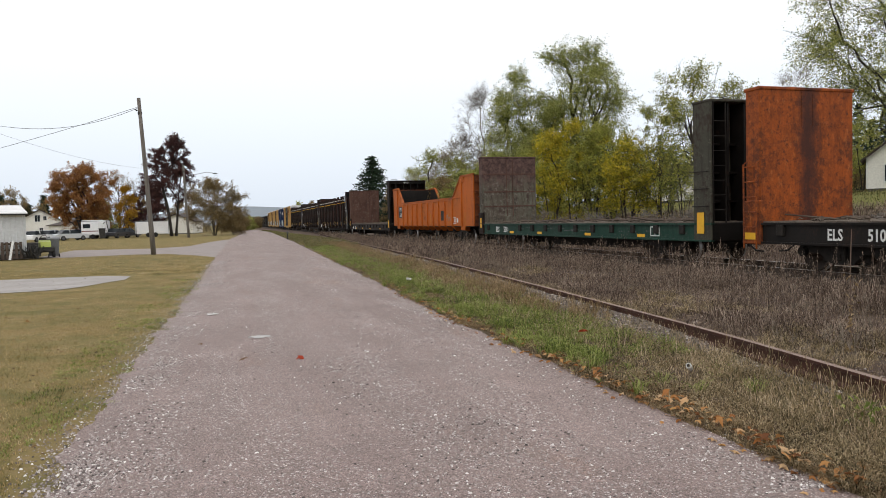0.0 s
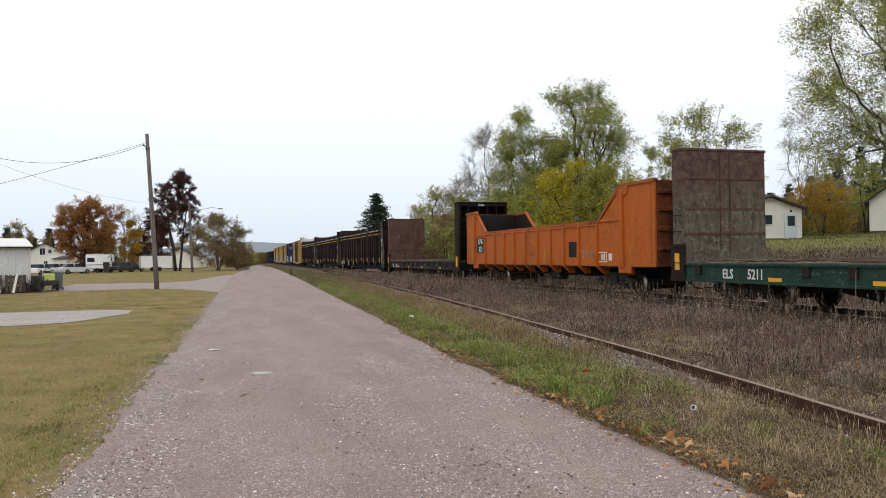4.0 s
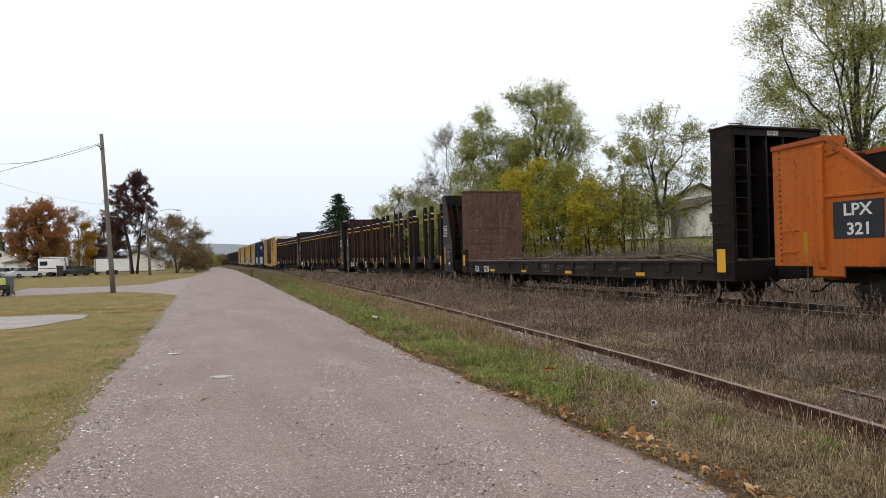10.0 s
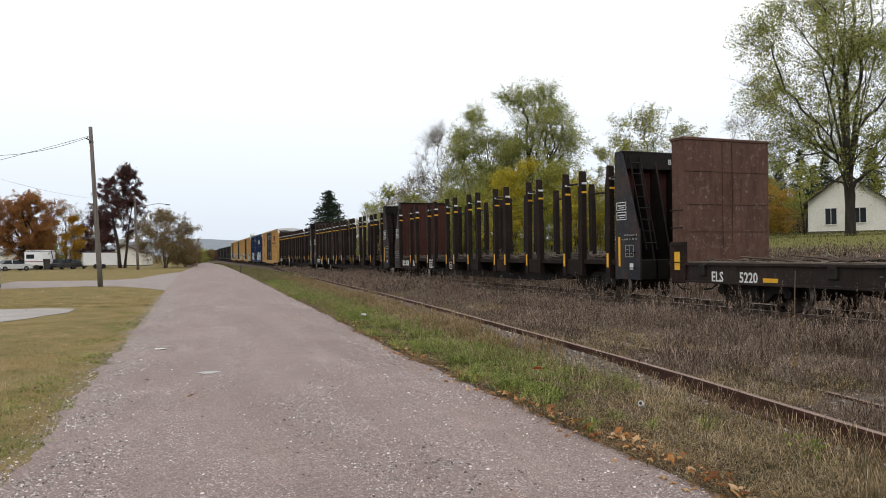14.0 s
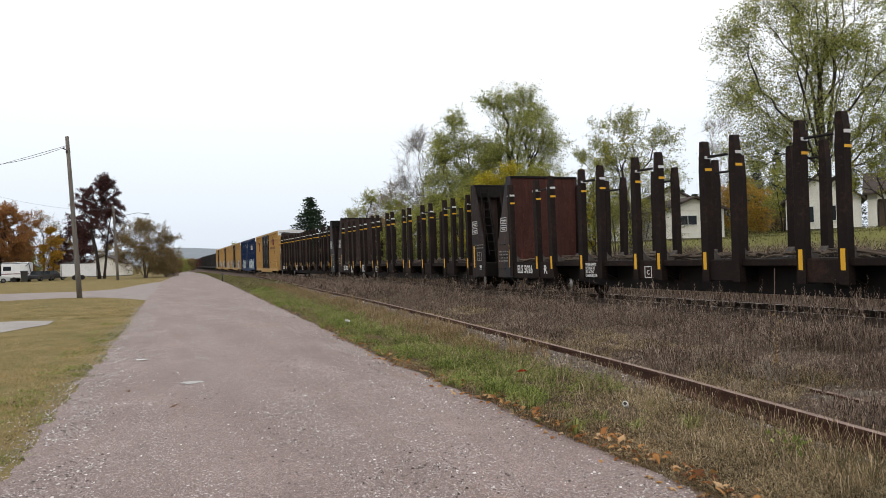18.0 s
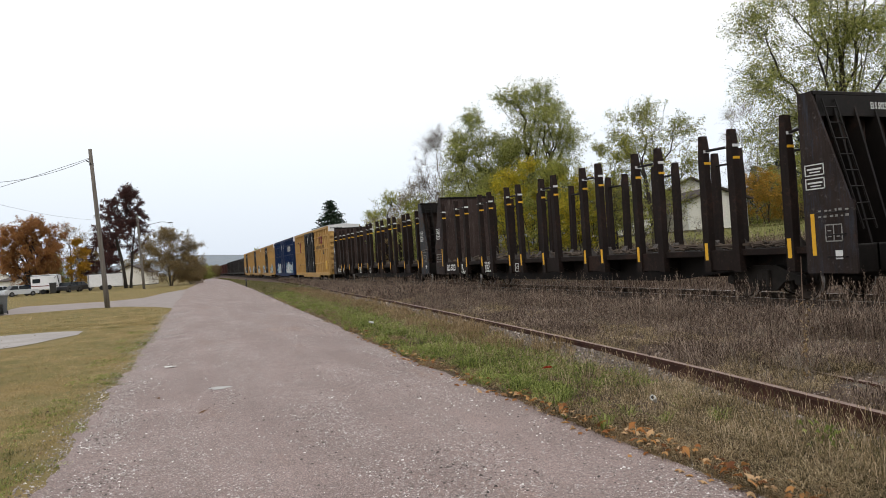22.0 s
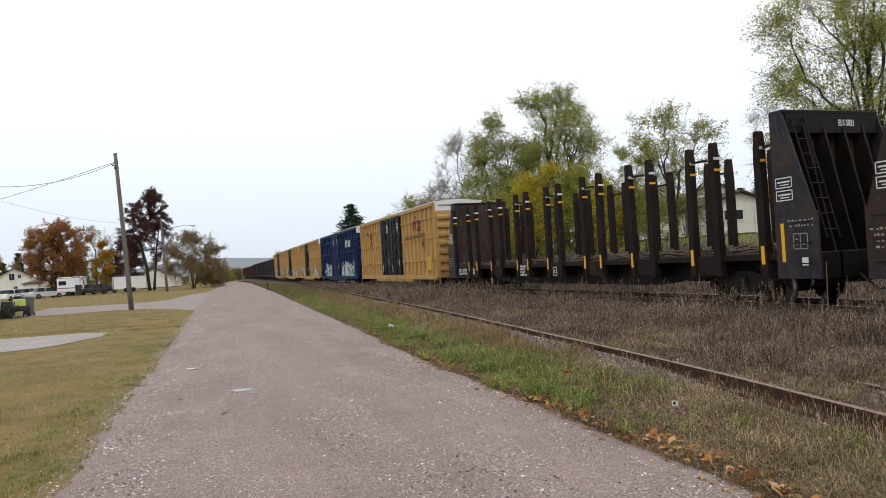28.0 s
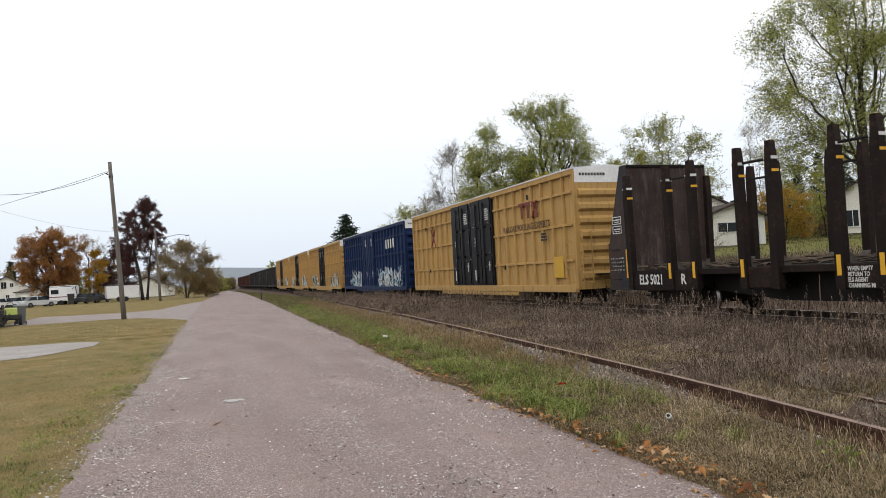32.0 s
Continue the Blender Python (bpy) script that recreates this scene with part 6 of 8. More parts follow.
def lap_siding(g, x0, x1, y, z0, z1, step=0.2, slope=None):
    """Overlapping boards on a wall that faces -y; slope gives the wall's extent at a height."""
    z = z0
    while z < z1 - 0.02:
        t = min(z + step, z1)
        a, b = (x0, x1) if slope is None else slope(t)
        if b - a > 0.1:
            g.add([(a, y - 0.045, z), (b, y - 0.045, z), (b, y - 0.008, t), (a, y - 0.008, t), (a, y + 0.02, z), (b, y + 0.02, z), (b, y + 0.02, t), (a, y + 0.02, t)],
                  [(0, 1, 2, 3), (0, 4, 5, 1), (0, 3, 7, 4), (1, 5, 6, 2), (3, 2, 6, 7)])
        z = t


def gabled_house(x, y, z, turn, w, d, wall_h, ridge_h, label, name="house", skin="siding"):
    """Front gable to local -y; w across, d deep."""
    h = empty(name, pose(x, y, z, 0, 0, turn), label, "house", "houses on the bank")
    part("foundation", Geo().box(-w / 2 + 0.04, w / 2 - 0.04, 0.04, d - 0.04, -0.9, 0.16), M["foundation"], h)
    part("wall_core", Geo().prism([(-w / 2 + 0.03, 0.14), (w / 2 - 0.03, 0.14), (w / 2 - 0.03, wall_h), (0, ridge_h - 0.06), (-w / 2 + 0.03, wall_h)], "y", 0.03, d - 0.03), M[skin], h)
    g = Geo()
    lap_siding(g, -w / 2, w / 2, 0.02, 0.14, ridge_h - 0.1, 0.2, lambda t: (-w / 2, w / 2) if t < wall_h else (-w / 2 * max(0, (ridge_h - t) / (ridge_h - wall_h)), w / 2 * max(0, (ridge_h - t) / (ridge_h - wall_h))))
    part("front_siding", g, M[skin], h)
    g = Geo()
    lap_siding(g, 0, d, 0.0, 0.14, wall_h, 0.2)
    part("side_siding", g, M[skin], h, at=pose(-w / 2 + 0.02, d, 0, 0, 0, -90))
    o, th = 0.4, 0.14
    k = (ridge_h - wall_h) / (w / 2)
    for s in (-1, 1):
        part("roof_slope", Geo().prism([(0, ridge_h), (s * (w / 2 + o), wall_h - k * o), (s * (w / 2 + o), wall_h - k * o + th), (0, ridge_h + th)], "y", -0.35, d + 0.35), M["shingle"], h)
        part("bargeboard", Geo().prism([(0, ridge_h - 0.03), (s * (w / 2 + o), wall_h - k * o - 0.03), (s * (w / 2 + o), wall_h - k * o + th - 0.02), (0, ridge_h + th - 0.02)], "y", -0.4, -0.35), M["shingle"], h)
        part("corner_board", Geo().box(s * w / 2 - 0.06, s * w / 2 + 0.06, -0.035, 0.05, 0.14, wall_h), M["trim_white" if skin == "siding" else skin], h)
    return h


def panel_door(parent, m, w=0.92, h=2.03):
    d = part("door", Geo().cbox(-w / 2, w / 2, -0.03, 0.03, 0, h, 0.01), M["door_pale"], parent, "pale blue-white storm door", at=m)
    part("door_frame", Geo().box(-w / 2 - 0.1, -w / 2, -0.05, 0.03, 0, h + 0.1).box(w / 2, w / 2 + 0.1, -0.05, 0.03, 0, h + 0.1).box(-w / 2, w / 2, -0.05, 0.03, h, h + 0.1), M["trim_white"], d)
    part("pane", Geo().box(-w / 2 + 0.14, w / 2 - 0.14, -0.036, -0.031, 1.05, h - 0.18), M["blue_panel"], d, "pale window pane in the door")
    part("knob", Geo().tube([(w / 2 - 0.09, -0.03, 0.98), (w / 2 - 0.09, -0.09, 0.98)], 0.03, 8), M["dark_gear"], d)
    return d


H1 = gabled_house(39.85, 44.5, 2.5, -12, 4.9, 6.0, 2.42, 3.32, "low white lap-sided house with a pale door on a grassy bank")
window_unit(H1, pose(-0.62, 0.0, 1.2), 1.5, 0.7)
panel_door(H1, pose(1.62, -0.06, 0.02), 0.86, 1.98)
part("step", Geo().cbox(1.1, 2.15, -0.7, -0.06, -0.5, 0.0, 0.02), M["foundation"], H1)
part("porch_lamp", Geo().cbox(1.55, 1.69, -0.14, -0.02, 2.12, 2.28, 0.02), M["dark_gear"], H1)
H1b = gabled_house(42.4, 50.4, 2.5, -28, 5.6, 8.0, 3.2, 4.75, "taller white house behind with a dark shingle roof")
window_unit(H1b, pose(-0.9, 0.0, 2.4), 0.7, 0.9)
gabled_house(37.6, 48.4, 2.45, 53, 4.2, 6.6, 2.3, 3.0, "long low white outbuilding behind the shrubs", "outbuilding")
H2 = gabled_house(47.8, 39.5, 2.92, -50, 5.0, 9.0, 2.45, 4.45, "white lap-sided house behind the large tree")
window_unit(H2, pose(-1.0, 0.0, 0.66), 0.74, 1.2)
window_unit(H2, pose(0.9, 0.0, 0.75), 0.8, 1.1)


# the garage wing beside the second house, its eave to the track
G2 = empty("garage_wing", pose(52.2, 34.6, 2.92, 0, 0, -54), "white garage wing with dark open doorways and a brown roof", "garage")
part("wall", Geo().box(-3.6, -3.0, 0, 0.2, 0, 2.5).box(-0.2, 0.4, 0, 0.2, 0, 2.5).box(3.0, 3.6, 0, 0.2, 0, 2.5).box(-3.6, 3.6, 0, 0.2, 2.2, 2.6).box(-3.6, -3.4, 0.2, 6, 0, 2.5).box(3.4, 3.6, 0.2, 6, 0, 2.5).box(-3.6, 3.6, 5.8, 6, 0, 2.5), M["siding"], G2)
part("roof", Geo().prism([(-0.4, 2.55), (3.0, 4.3), (6.4, 2.55), (6.4, 2.7), (3.0, 4.45), (-0.4, 2.7)], "x", -3.9, 3.9), M["shingle"], G2)
for x in (-1.6, 1.7):
    part("door", Geo().cbox(x - 1.3, x + 1.25, 0.25, 0.32, 0, 2.2, 0.01), M["garage_door"], G2, "weathered brown garage door")


# ---- across the lawn: shed, poles, trailers, parked cars ----
def utility_pole(x, y, h, lean_x, label, r=0.15):
    p = empty("utility_pole", pose(x, y, ground_z(x, y) - 0.2), label, "utility pole", "utility poles")
    pts = [(lean_x * f, 0.02 * math.sin(5 * f), (h + 0.2) * f) for f in (0, 0.25, 0.5, 0.75, 1.0)]
    part("shaft", Geo().tube(pts, [r * 1.15, r * 1.05, r * 0.95, r * 0.85, r * 0.78], 12).mesh("shaft", M["pole_wood"], True), None, p)
    part("insulator", Geo().tube([(lean_x * 0.94 - 0.1, -0.05, h * 0.94), (lean_x * 0.94 - 0.25, -0.08, h * 0.95)], 0.035, 8), M["dark_gear"], p)
    part("collar", Geo().tube([(lean_x * 0.925, 0, h * 0.92), (lean_x * 0.93, 0, h * 0.935)], r * 0.95, 12), M["dark_gear"], p)
    return p


utility_pole(-3.55, 44.6, 9.0, -0.46, "weathered grey wooden utility pole leaning slightly", 0.125)
P2 = utility_pole(-3.65, 101.6, 9.7, -0.35, "distant grey wooden utility pole with a lamp arm", 0.16)
part("lamp_arm", Geo().tube([(-0.3, 0, 7.9), (0.6, -0.2, 8.5), (2.6, -0.4, 8.9), (3.6, -0.4, 8.75)], 0.032, 6), M["cable"], P2)
part("lamp_head", Geo().cbox(3.35, 3.95, -0.52, -0.28, 8.67, 8.8, 0.04), M["cable"], P2)


def wire(a, b, sag, r=0.014):
    pts = []
    for i in range(25):
        f = i / 24
        p = Vector(a).lerp(Vector(b), f)
        p.z -= sag * 4 * f * (1 - f)
        pts.append(p)
    return tagged(part("overhead_wire", Geo().tube(pts, r, 5, False).mesh("overhead_wire", M["cable"], True), None, None), "thin dark overhead cable slung from the pole", "cable", "overhead wires")


wire((-4.02, 44.55, 8.5), (-15.0, 44.5, 4.95), 0.12, 0.012)
wire((-4.02, 44.55, 8.45), (-15.0, 44.5, 8.6), 1.35, 0.013)
wire((-4.0, 101.6, 9.3), (-20.0, 30.0, 11.3), 2.42, 0.009)

shed = empty("storage_shed", pose(-10.3, 45.6, 0, 0, 0, 17), "white metal-clad storage shed with a low roof", "shed")
g = Geo().box(-12, 0, 0, 9, 0.0, 2.5)
part("wall", g, M["shed"], shed)
g = Geo()
for i in range(38):
    g.prism([(-12 + i * 0.32, -0.0), (-12 + i * 0.32 + 0.03, -0.025), (-12 + i * 0.32 + 0.07, -0.025), (-12 + i * 0.32 + 0.1, 0.0)], "z", 0.1, 2.48)
part("front_ribs", g, M["shed"], shed)
g = Geo()
for i in range(28):
    g.prism([(0.0, i * 0.32), (0.025, i * 0.32 + 0.03), (0.025, i * 0.32 + 0.07), (0.0, i * 0.32 + 0.1)], "z", 0.1, 2.48)
part("side_ribs", g, M["shed"], shed)
part("roof", Geo().prism([(-0.25, 2.5), (9.25, 2.5), (9.25, 2.6), (4.5, 3.15), (-0.25, 2.6)], "x", -12.2, 0.12), M["box_roof"], shed)
part("eave_trim", Geo().cbox(-12.2, 0.13, -0.27, -0.24, 2.46, 2.54, 0.01), M["dark_gear"], shed)
part("base_band", Geo().box(-12, 0.01, -0.03, 9, 0, 0.3), M["foundation"], shed)
rng = random.Random(8)
for i in range(7):
    p = empty("leaning_picket", pose(-14.6 + i * 0.62, 43.3 + i * 0.19, 0, -10, rng.uniform(-9, 9), 0), "white wooden picket leaning on the shed wall", "picket", "leaning pickets")
    part("board", Geo().prism([(-0.06, 0), (0.06, 0), (0.06, 1.0), (0.0, 1.12), (-0.06, 1.0)], "y", -0.012, 0.012), M["trim_white"], p)


def wheelie_bin(x, y, turn, mat, label, s=1.0):
    b = empty("refuse_bin", pose(x, y, ground_z(x, y), 0, 0, turn), label, "bin")
    g = Geo().add([(-0.24 * s, -0.28 * s, 0.08), (0.24 * s, -0.28 * s, 0.08), (0.24 * s, 0.28 * s, 0.08), (-0.24 * s, 0.28 * s, 0.08), (-0.3 * s, -0.36 * s, 1.0 * s), (0.3 * s, -0.36 * s, 1.0 * s), (0.3 * s, 0.36 * s, 1.0 * s), (-0.3 * s, 0.36 * s, 1.0 * s)],
                  [(0, 3, 2, 1), (4, 5, 6, 7), (0, 1, 5, 4), (1, 2, 6, 5), (2, 3, 7, 6), (3, 0, 4, 7)])
    part("body", g, mat, b)
    part("lid", Geo().prism([(-0.4 * s, 1.0 * s), (0.38 * s, 1.0 * s), (0.38 * s, 1.07 * s), (0.0, 1.12 * s), (-0.4 * s, 1.06 * s)], "x", -0.33 * s, 0.33 * s), mat, b)
    for sx in (-1, 1):
        part("wheel", Geo().tube([(sx * 0.24 * s, 0.3 * s, 0.1), (sx * 0.3 * s, 0.3 * s, 0.1)], 0.1, 12), M["rubber"], b)
    return b


wheelie_bin(-9.32, 47.6, 10, M["bin"], "grey plastic wheeled bin standing by the drive", 1.05)
heap = empty("brush_heap", pose(-9.95, 45.4, 0), "dark heap of brush and scrap by the shed", "scrap heap")
g = Geo()
for i in range(70):
    a = Vector((rng.uniform(-0.45, 0.35), rng.uniform(-0.4, 0.4), rng.uniform(0.0, 0.4)))
    g.tube([a, a + Vector((rng.uniform(-0.3, 0.3), rng.uniform(-0.3, 0.3), rng.uniform(0.0, 0.5)))], rng.uniform(0.015, 0.05), 5)
part("stick", g, M["dark_gear"], heap)["kind"] = "stuff"
part("barrel", Geo().tube([(-0.1, 0.5, 0), (-0.1, 0.5, 0.05), (-0.1, 0.5, 0.85), (-0.1, 0.5, 0.9)], [0.26, 0.29, 0.29, 0.26], 14), M["dark_gear"], heap)
for i in range(6):
    pal = empty("wooden_pallet", pose(-10.9 - 1.1 * i, 45.0 - 0.336 * i, 0, -14, rng.uniform(-3, 3), 17), "dark weathered pallet standing against the shed", "pallet", "pallets by the shed")
    for k in range(5):
        part("slat", Geo().box(-0.5 + 0.22 * k, -0.36 + 0.22 * k, -0.02, 0.0, 0, 1.0), M["garage_door"], pal)
    for z in (0.1, 0.5, 0.86):
        part("runner", Geo().box(-0.5, 0.52, 0.0, 0.09, z, z + 0.09), M["garage_door"], pal)
for az, d, wide_h in ((43.2, 34, 1.5), (46.0, 33, 1.9), (49.6, 33.5, 1.6), (52.4, 33, 2.2)):
    x, y = by_bearing(az, d)
    heap = empty("brush_pile", pose(x, y, ground_z(x, y)), "grey-brown pile of cut brush and dead sticks on the bank", "brush pile", "brush piles on the bank")
    g = Geo()
    for i in range(120):
        a = Vector((rng.gauss(0, wide_h * 0.5), rng.gauss(0, 0.5), rng.uniform(0.0, 0.3)))
        g.tube([a, a + Vector((rng.uniform(-0.6, 0.6), rng.uniform(-0.4, 0.4), rng.uniform(-0.05, 0.3)))], rng.uniform(0.006, 0.02), 4)
    part("stick", g, M["twig"], heap)["kind"] = "stuff"
M["yellow_green"] = plain("yellow_green_plastic", (0.35, 0.42, 0.08), (0.42, 0.46, 0.12), 4, 0.5)
mower = empty("garden_tractor", pose(-9.72, 47.2, 0, 0, 0, 14), "small dark garden tractor with yellow-green panels", "garden tractor")
part("chassis", Geo().cbox(-0.5, 0.5, -0.9, 0.9, 0.3, 0.6, 0.05), M["dark_gear"], mower)
part("hood", Geo().prism([(-0.9, 0.6), (0.0, 0.6), (0.0, 1.0), (-0.75, 0.92)], "x", -0.3, 0.3), M["yellow_green"], mower)
part("seat", Geo().cbox(-0.24, 0.24, 0.2, 0.65, 0.65, 0.78, 0.04).cbox(-0.24, 0.24, 0.6, 0.72, 0.75, 1.15, 0.04), M["dark_gear"], mower)
part("steering_wheel", Geo().tube([(0, 0.0, 0.9), (0, 0.12, 1.12)], 0.03, 6).tube([(0.18 * math.cos(a), 0.12 + 0.06 * math.sin(a), 1.12 + 0.17 * math.sin(a)) for a in [i * 0.7 for i in range(10)]], 0.018, 5), M["dark_gear"], mower)
for sx in (-1, 1):
    part("rear_wheel", Geo().tube([(sx * 0.38, 0.55, 0.34), (sx * 0.6, 0.55, 0.34)], 0.34, 16), M["rubber"], mower)
    part("front_wheel", Geo().tube([(sx * 0.36, -0.7, 0.2), (sx * 0.5, -0.7, 0.2)], 0.2, 14), M["rubber"], mower)


def parked_car(x, y, turn, paint, label, tall=1.0):
    c = empty("parked_car", pose(x, y, ground_z(x, y), 0, 0, turn), label, "car", "parked cars")
    h = 1.45 * tall
    low = [(-2.15, 0.3), (2.15, 0.3), (2.2, 0.62), (2.05, 0.82), (1.1, 0.92), (-1.75, 0.95), (-2.15, 0.85), (-2.2, 0.5)]
    part("body", Geo().prism(low, "y", -0.86, 0.86), paint, c)
    part("cabin", Geo().add([(-1.6, -0.8, 0.93), (1.05, -0.8, 0.91), (1.05, 0.8, 0.91), (-1.6, 0.8, 0.93), (-1.05, -0.62, h), (0.3, -0.62, h), (0.3, 0.62, h), (-1.05, 0.62, h)],
                         [(0, 3, 2, 1), (0, 1, 5, 4), (1, 2, 6, 5), (2, 3, 7, 6), (3, 0, 4, 7), (4, 5, 6, 7)]), M["glass"], c)
    part("roof", Geo().cbox(-1.1, 0.35, -0.64, 0.64, h - 0.03, h + 0.03, 0.02).box(-0.42, -0.34, -0.76, -0.6, 0.92, h).box(-0.42, -0.34, 0.6, 0.76, 0.92, h), paint, c)
    for px in (-1.35, 1.35):
        for py in (-0.8, 0.8):
            wl_ = part("wheel", Geo().tube([(px, py - 0.1, 0.32), (px, py + 0.1, 0.32)], 0.32, 16), M["rubber"], c)
            part("rim", Geo().tube([(px, py - 0.105, 0.32), (px, py + 0.105, 0.32)], 0.19, 12), M["cable"], wl_)
    for py in (-0.62, 0.62):
        part("headlight", Geo().cbox(2.1, 2.2, py - 0.16, py + 0.16, 0.6, 0.74, 0.02), M["trailer"], c)
    return c


M["car_blue"], _nt, _b = nodes("dark_blue_car_paint", 0.25, 0.1, 0.5)
_b.inputs["Base Color"].default_value = (0.02, 0.04, 0.1, 1)
M["car_silver"], _nt, _b = nodes("silver_car_paint", 0.3, 0.3, 0.5)
_b.inputs["Base Color"].default_value = (0.6, 0.62, 0.65, 1)
M["car_dark"], _nt, _b = nodes("dark_grey_car_paint", 0.3, 0.2, 0.5)
_b.inputs["Base Color"].default_value = (0.05, 0.05, 0.055, 1)
for az, d, turn, mt, lb in ((-12.1, 110, 70, "trailer", "white car parked on the far grass"), (-11.1, 114, 60, "car_silver", "silver car parked on the far grass"), (-10.0, 112, 35, "car_silver", "silver hatchback parked by the trailer"),
                            (-9.5, 124, 60, "car_blue", "dark blue car parked beside the trailer"), (-7.0, 118, 70, "car_dark", "dark car parked under the trees"), (-6.3, 121, 60, "car_dark", "dark car in the shade of the trees")):
    cx, cy = by_bearing(az, d)
    parked_car(cx, cy, turn, M[mt], lb)


def camper(x, y, turn, label):
    c = empty("camper_trailer", pose(x, y, 0, 0, 0, turn), label, "trailer")
    part("body", Geo().cbox(-1.75, 1.75, -1.1, 1.1, 0.55, 2.75, 0.12), M["trailer"], c)
    part("roof_trim", Geo().cbox(-1.8, 1.8, -1.14, 1.14, 2.6, 2.68, 0.02), M["dark_gear"], c)
    part("stripe", Geo().box(-1.7, 1.7, -1.108, -1.103, 1.1, 1.22), M["brown_mark"], c)
    part("window", Geo().cbox(-1.5, -0.5, -1.12, -1.08, 1.6, 2.2, 0.02), M["glass"], c)
    part("door", Geo().cbox(0.6, 1.3, -1.125, -1.08, 0.6, 2.4, 0.02), M["box_roof"], c)
    part("rack", Geo().tube([(1.3, -1.2, 2.2), (1.75, -1.3, 2.6), (1.95, -1.2, 1.4)], 0.06, 6), M["dark_gear"], c)
    part("drawbar", Geo().tube([(1.7, 0, 0.55), (2.7, 0, 0.5)], 0.06, 6), M["dark_gear"], c)
    for py in (-1.0, 1.0):
        part("wheel", Geo().tube([(-0.2, py - 0.1, 0.34), (-0.2, py + 0.1, 0.34)], 0.34, 14), M["rubber"], c)
    return c


cx, cy = by_bearing(-8.35, 118)
camper(cx, cy, -5, "small white camper trailer parked on the grass")
wheelie_bin(cx + 1.2, cy - 2.6, 5, M["dark_gear"], "dark bin standing by the camper trailer", 1.4)
cx, cy = by_bearing(-4.6, 119)
box_tr = empty("cargo_trailer", pose(cx, cy, 0, 0, 0, 8), "long white box trailer parked before the trees", "trailer")
part("body", Geo().cbox(-2.3, 2.3, -1.2, 1.2, 0.5, 2.45, 0.05), M["trailer"], box_tr)
part("edge_trim", Geo().cbox(-2.35, 2.35, -1.23, -1.17, 2.36, 2.46, 0.01).cbox(-2.35, -2.27, -1.23, -1.17, 0.5, 2.4, 0.01).cbox(2.27, 2.35, -1.23, -1.17, 0.5, 2.4, 0.01), M["cable"], box_tr)
part("rear_door", Geo().cbox(-2.36, -2.28, -1.1, 1.1, 0.6, 2.3, 0.02), M["box_roof"], box_tr)
for px in (-0.6, 0.4):
    part("wheel", Geo().tube([(px, -1.25, 0.36), (px, -1.0, 0.36)], 0.36, 14), M["rubber"], box_tr)
cx, cy = by_bearing(-2.9, 150)
gabled_house(cx, cy, 0, -10, 6.5, 9.0, 2.5, 3.9, "small far white building behind the trees", "outbuilding")
cx, cy = by_bearing(-11.85, 168)
HF = gabled_house(cx, cy, 0.0, 12, 7.6, 11.0, 3.4, 5.6, "far white house with a dark roof beyond the parked cars")
window_unit(HF, pose(-0.4, 0.0, 3.2), 0.9, 1.3)
window_unit(HF, pose(0.95, 0.0, 3.5), 0.55, 0.75)
window_unit(HF, pose(0.2, 0.0, 0.9), 0.6, 1.0)
cx, cy = by_bearing(-9.2, 150)
gabled_house(cx, cy, 0, 20, 7, 14, 2.3, 3.2, "long low white building behind the parked cars", "outbuilding")
# far marker post by the track, and a pale far building at the road's end
x, y = by_bearing(5.24, 70)
mp = empty("marker_post", pose(x, y, 0), "short dark marker post with a small grey plate beside the track", "post")
part("post", Geo().cbox(-0.05, 0.05, -0.05, 0.05, 0, 0.85, 0.01), M["dark_gear"], mp)
part("plate", Geo().cbox(-0.09, 0.09, -0.07, -0.05, 0.62, 0.84, 0.01), M["cable"], mp)
x, y = by_bearing(2.95, 320)
gabled_house(x, y, 0, 10, 4.2, 5, 2.5, 4.1, "small grey weathered far building at the end of the road", "outbuilding", "garage_door")


# ---- trees on the bank ----
def tree_at(az, d, height, wide, label, leaf, bark, trunk_r, stems, fork, leaves, leaf_size, twig, seed, **more):
    x, y = by_bearing(az, d)
    return tree(x, y, height, wide, label, leaf, bark, trunk_r, stems, fork, leaves, leaf_size, twig, seed, **more)


tree_at(50.7, 46, 17.0, 5.5, "tall broad tree with thinning yellow-green leaves", "leaf_mid", "bark_dark", 0.28, 5, 0.17, 96000, 0.058, 1.1, 21, fan=0.5, joined=0.24, gaps=0.72, tips=1050, twigs=4, lobes=14, rise=0.9)
tree_at(37.2, 39, 8.6, 2.5, "slender tree with thin yellow-green leaves", "leaf_green", "bark_dark", 0.14, 2, 0.36, 19000, 0.045, 0.6, 22, fan=0.4, joined=0.3, tips=420, twigs=3, taper=0.25, gaps=0.6)
tree_at(34.3, 41, 7.6, 1.5, "small thin yellow-green tree", "leaf_green", "bark_dark", 0.09, 1, 0.25, 13000, 0.036, 0.45, 23, fan=0.3, tips=110, taper=0.5, gaps=0.6)
tree_at(28.9, 62, 14.2, 3.9, "tall green tree with fanned-out limbs", "leaf_mid", "bark_dark", 0.3, 5, 0.14, 70000, 0.066, 1.1, 24, fan=0.5, joined=0.1, tips=700, gaps=0.4, lobes=10, rise=1.1)
tree_at(24.5, 64, 13.4, 3.0, "tall narrow green tree with open crown", "leaf_mid", "bark_dark", 0.22, 4, 0.14, 46000, 0.066, 1.0, 25, fan=0.5, lean=-0.9, tips=480, gaps=0.4, taper=0.2, rise=1.1)
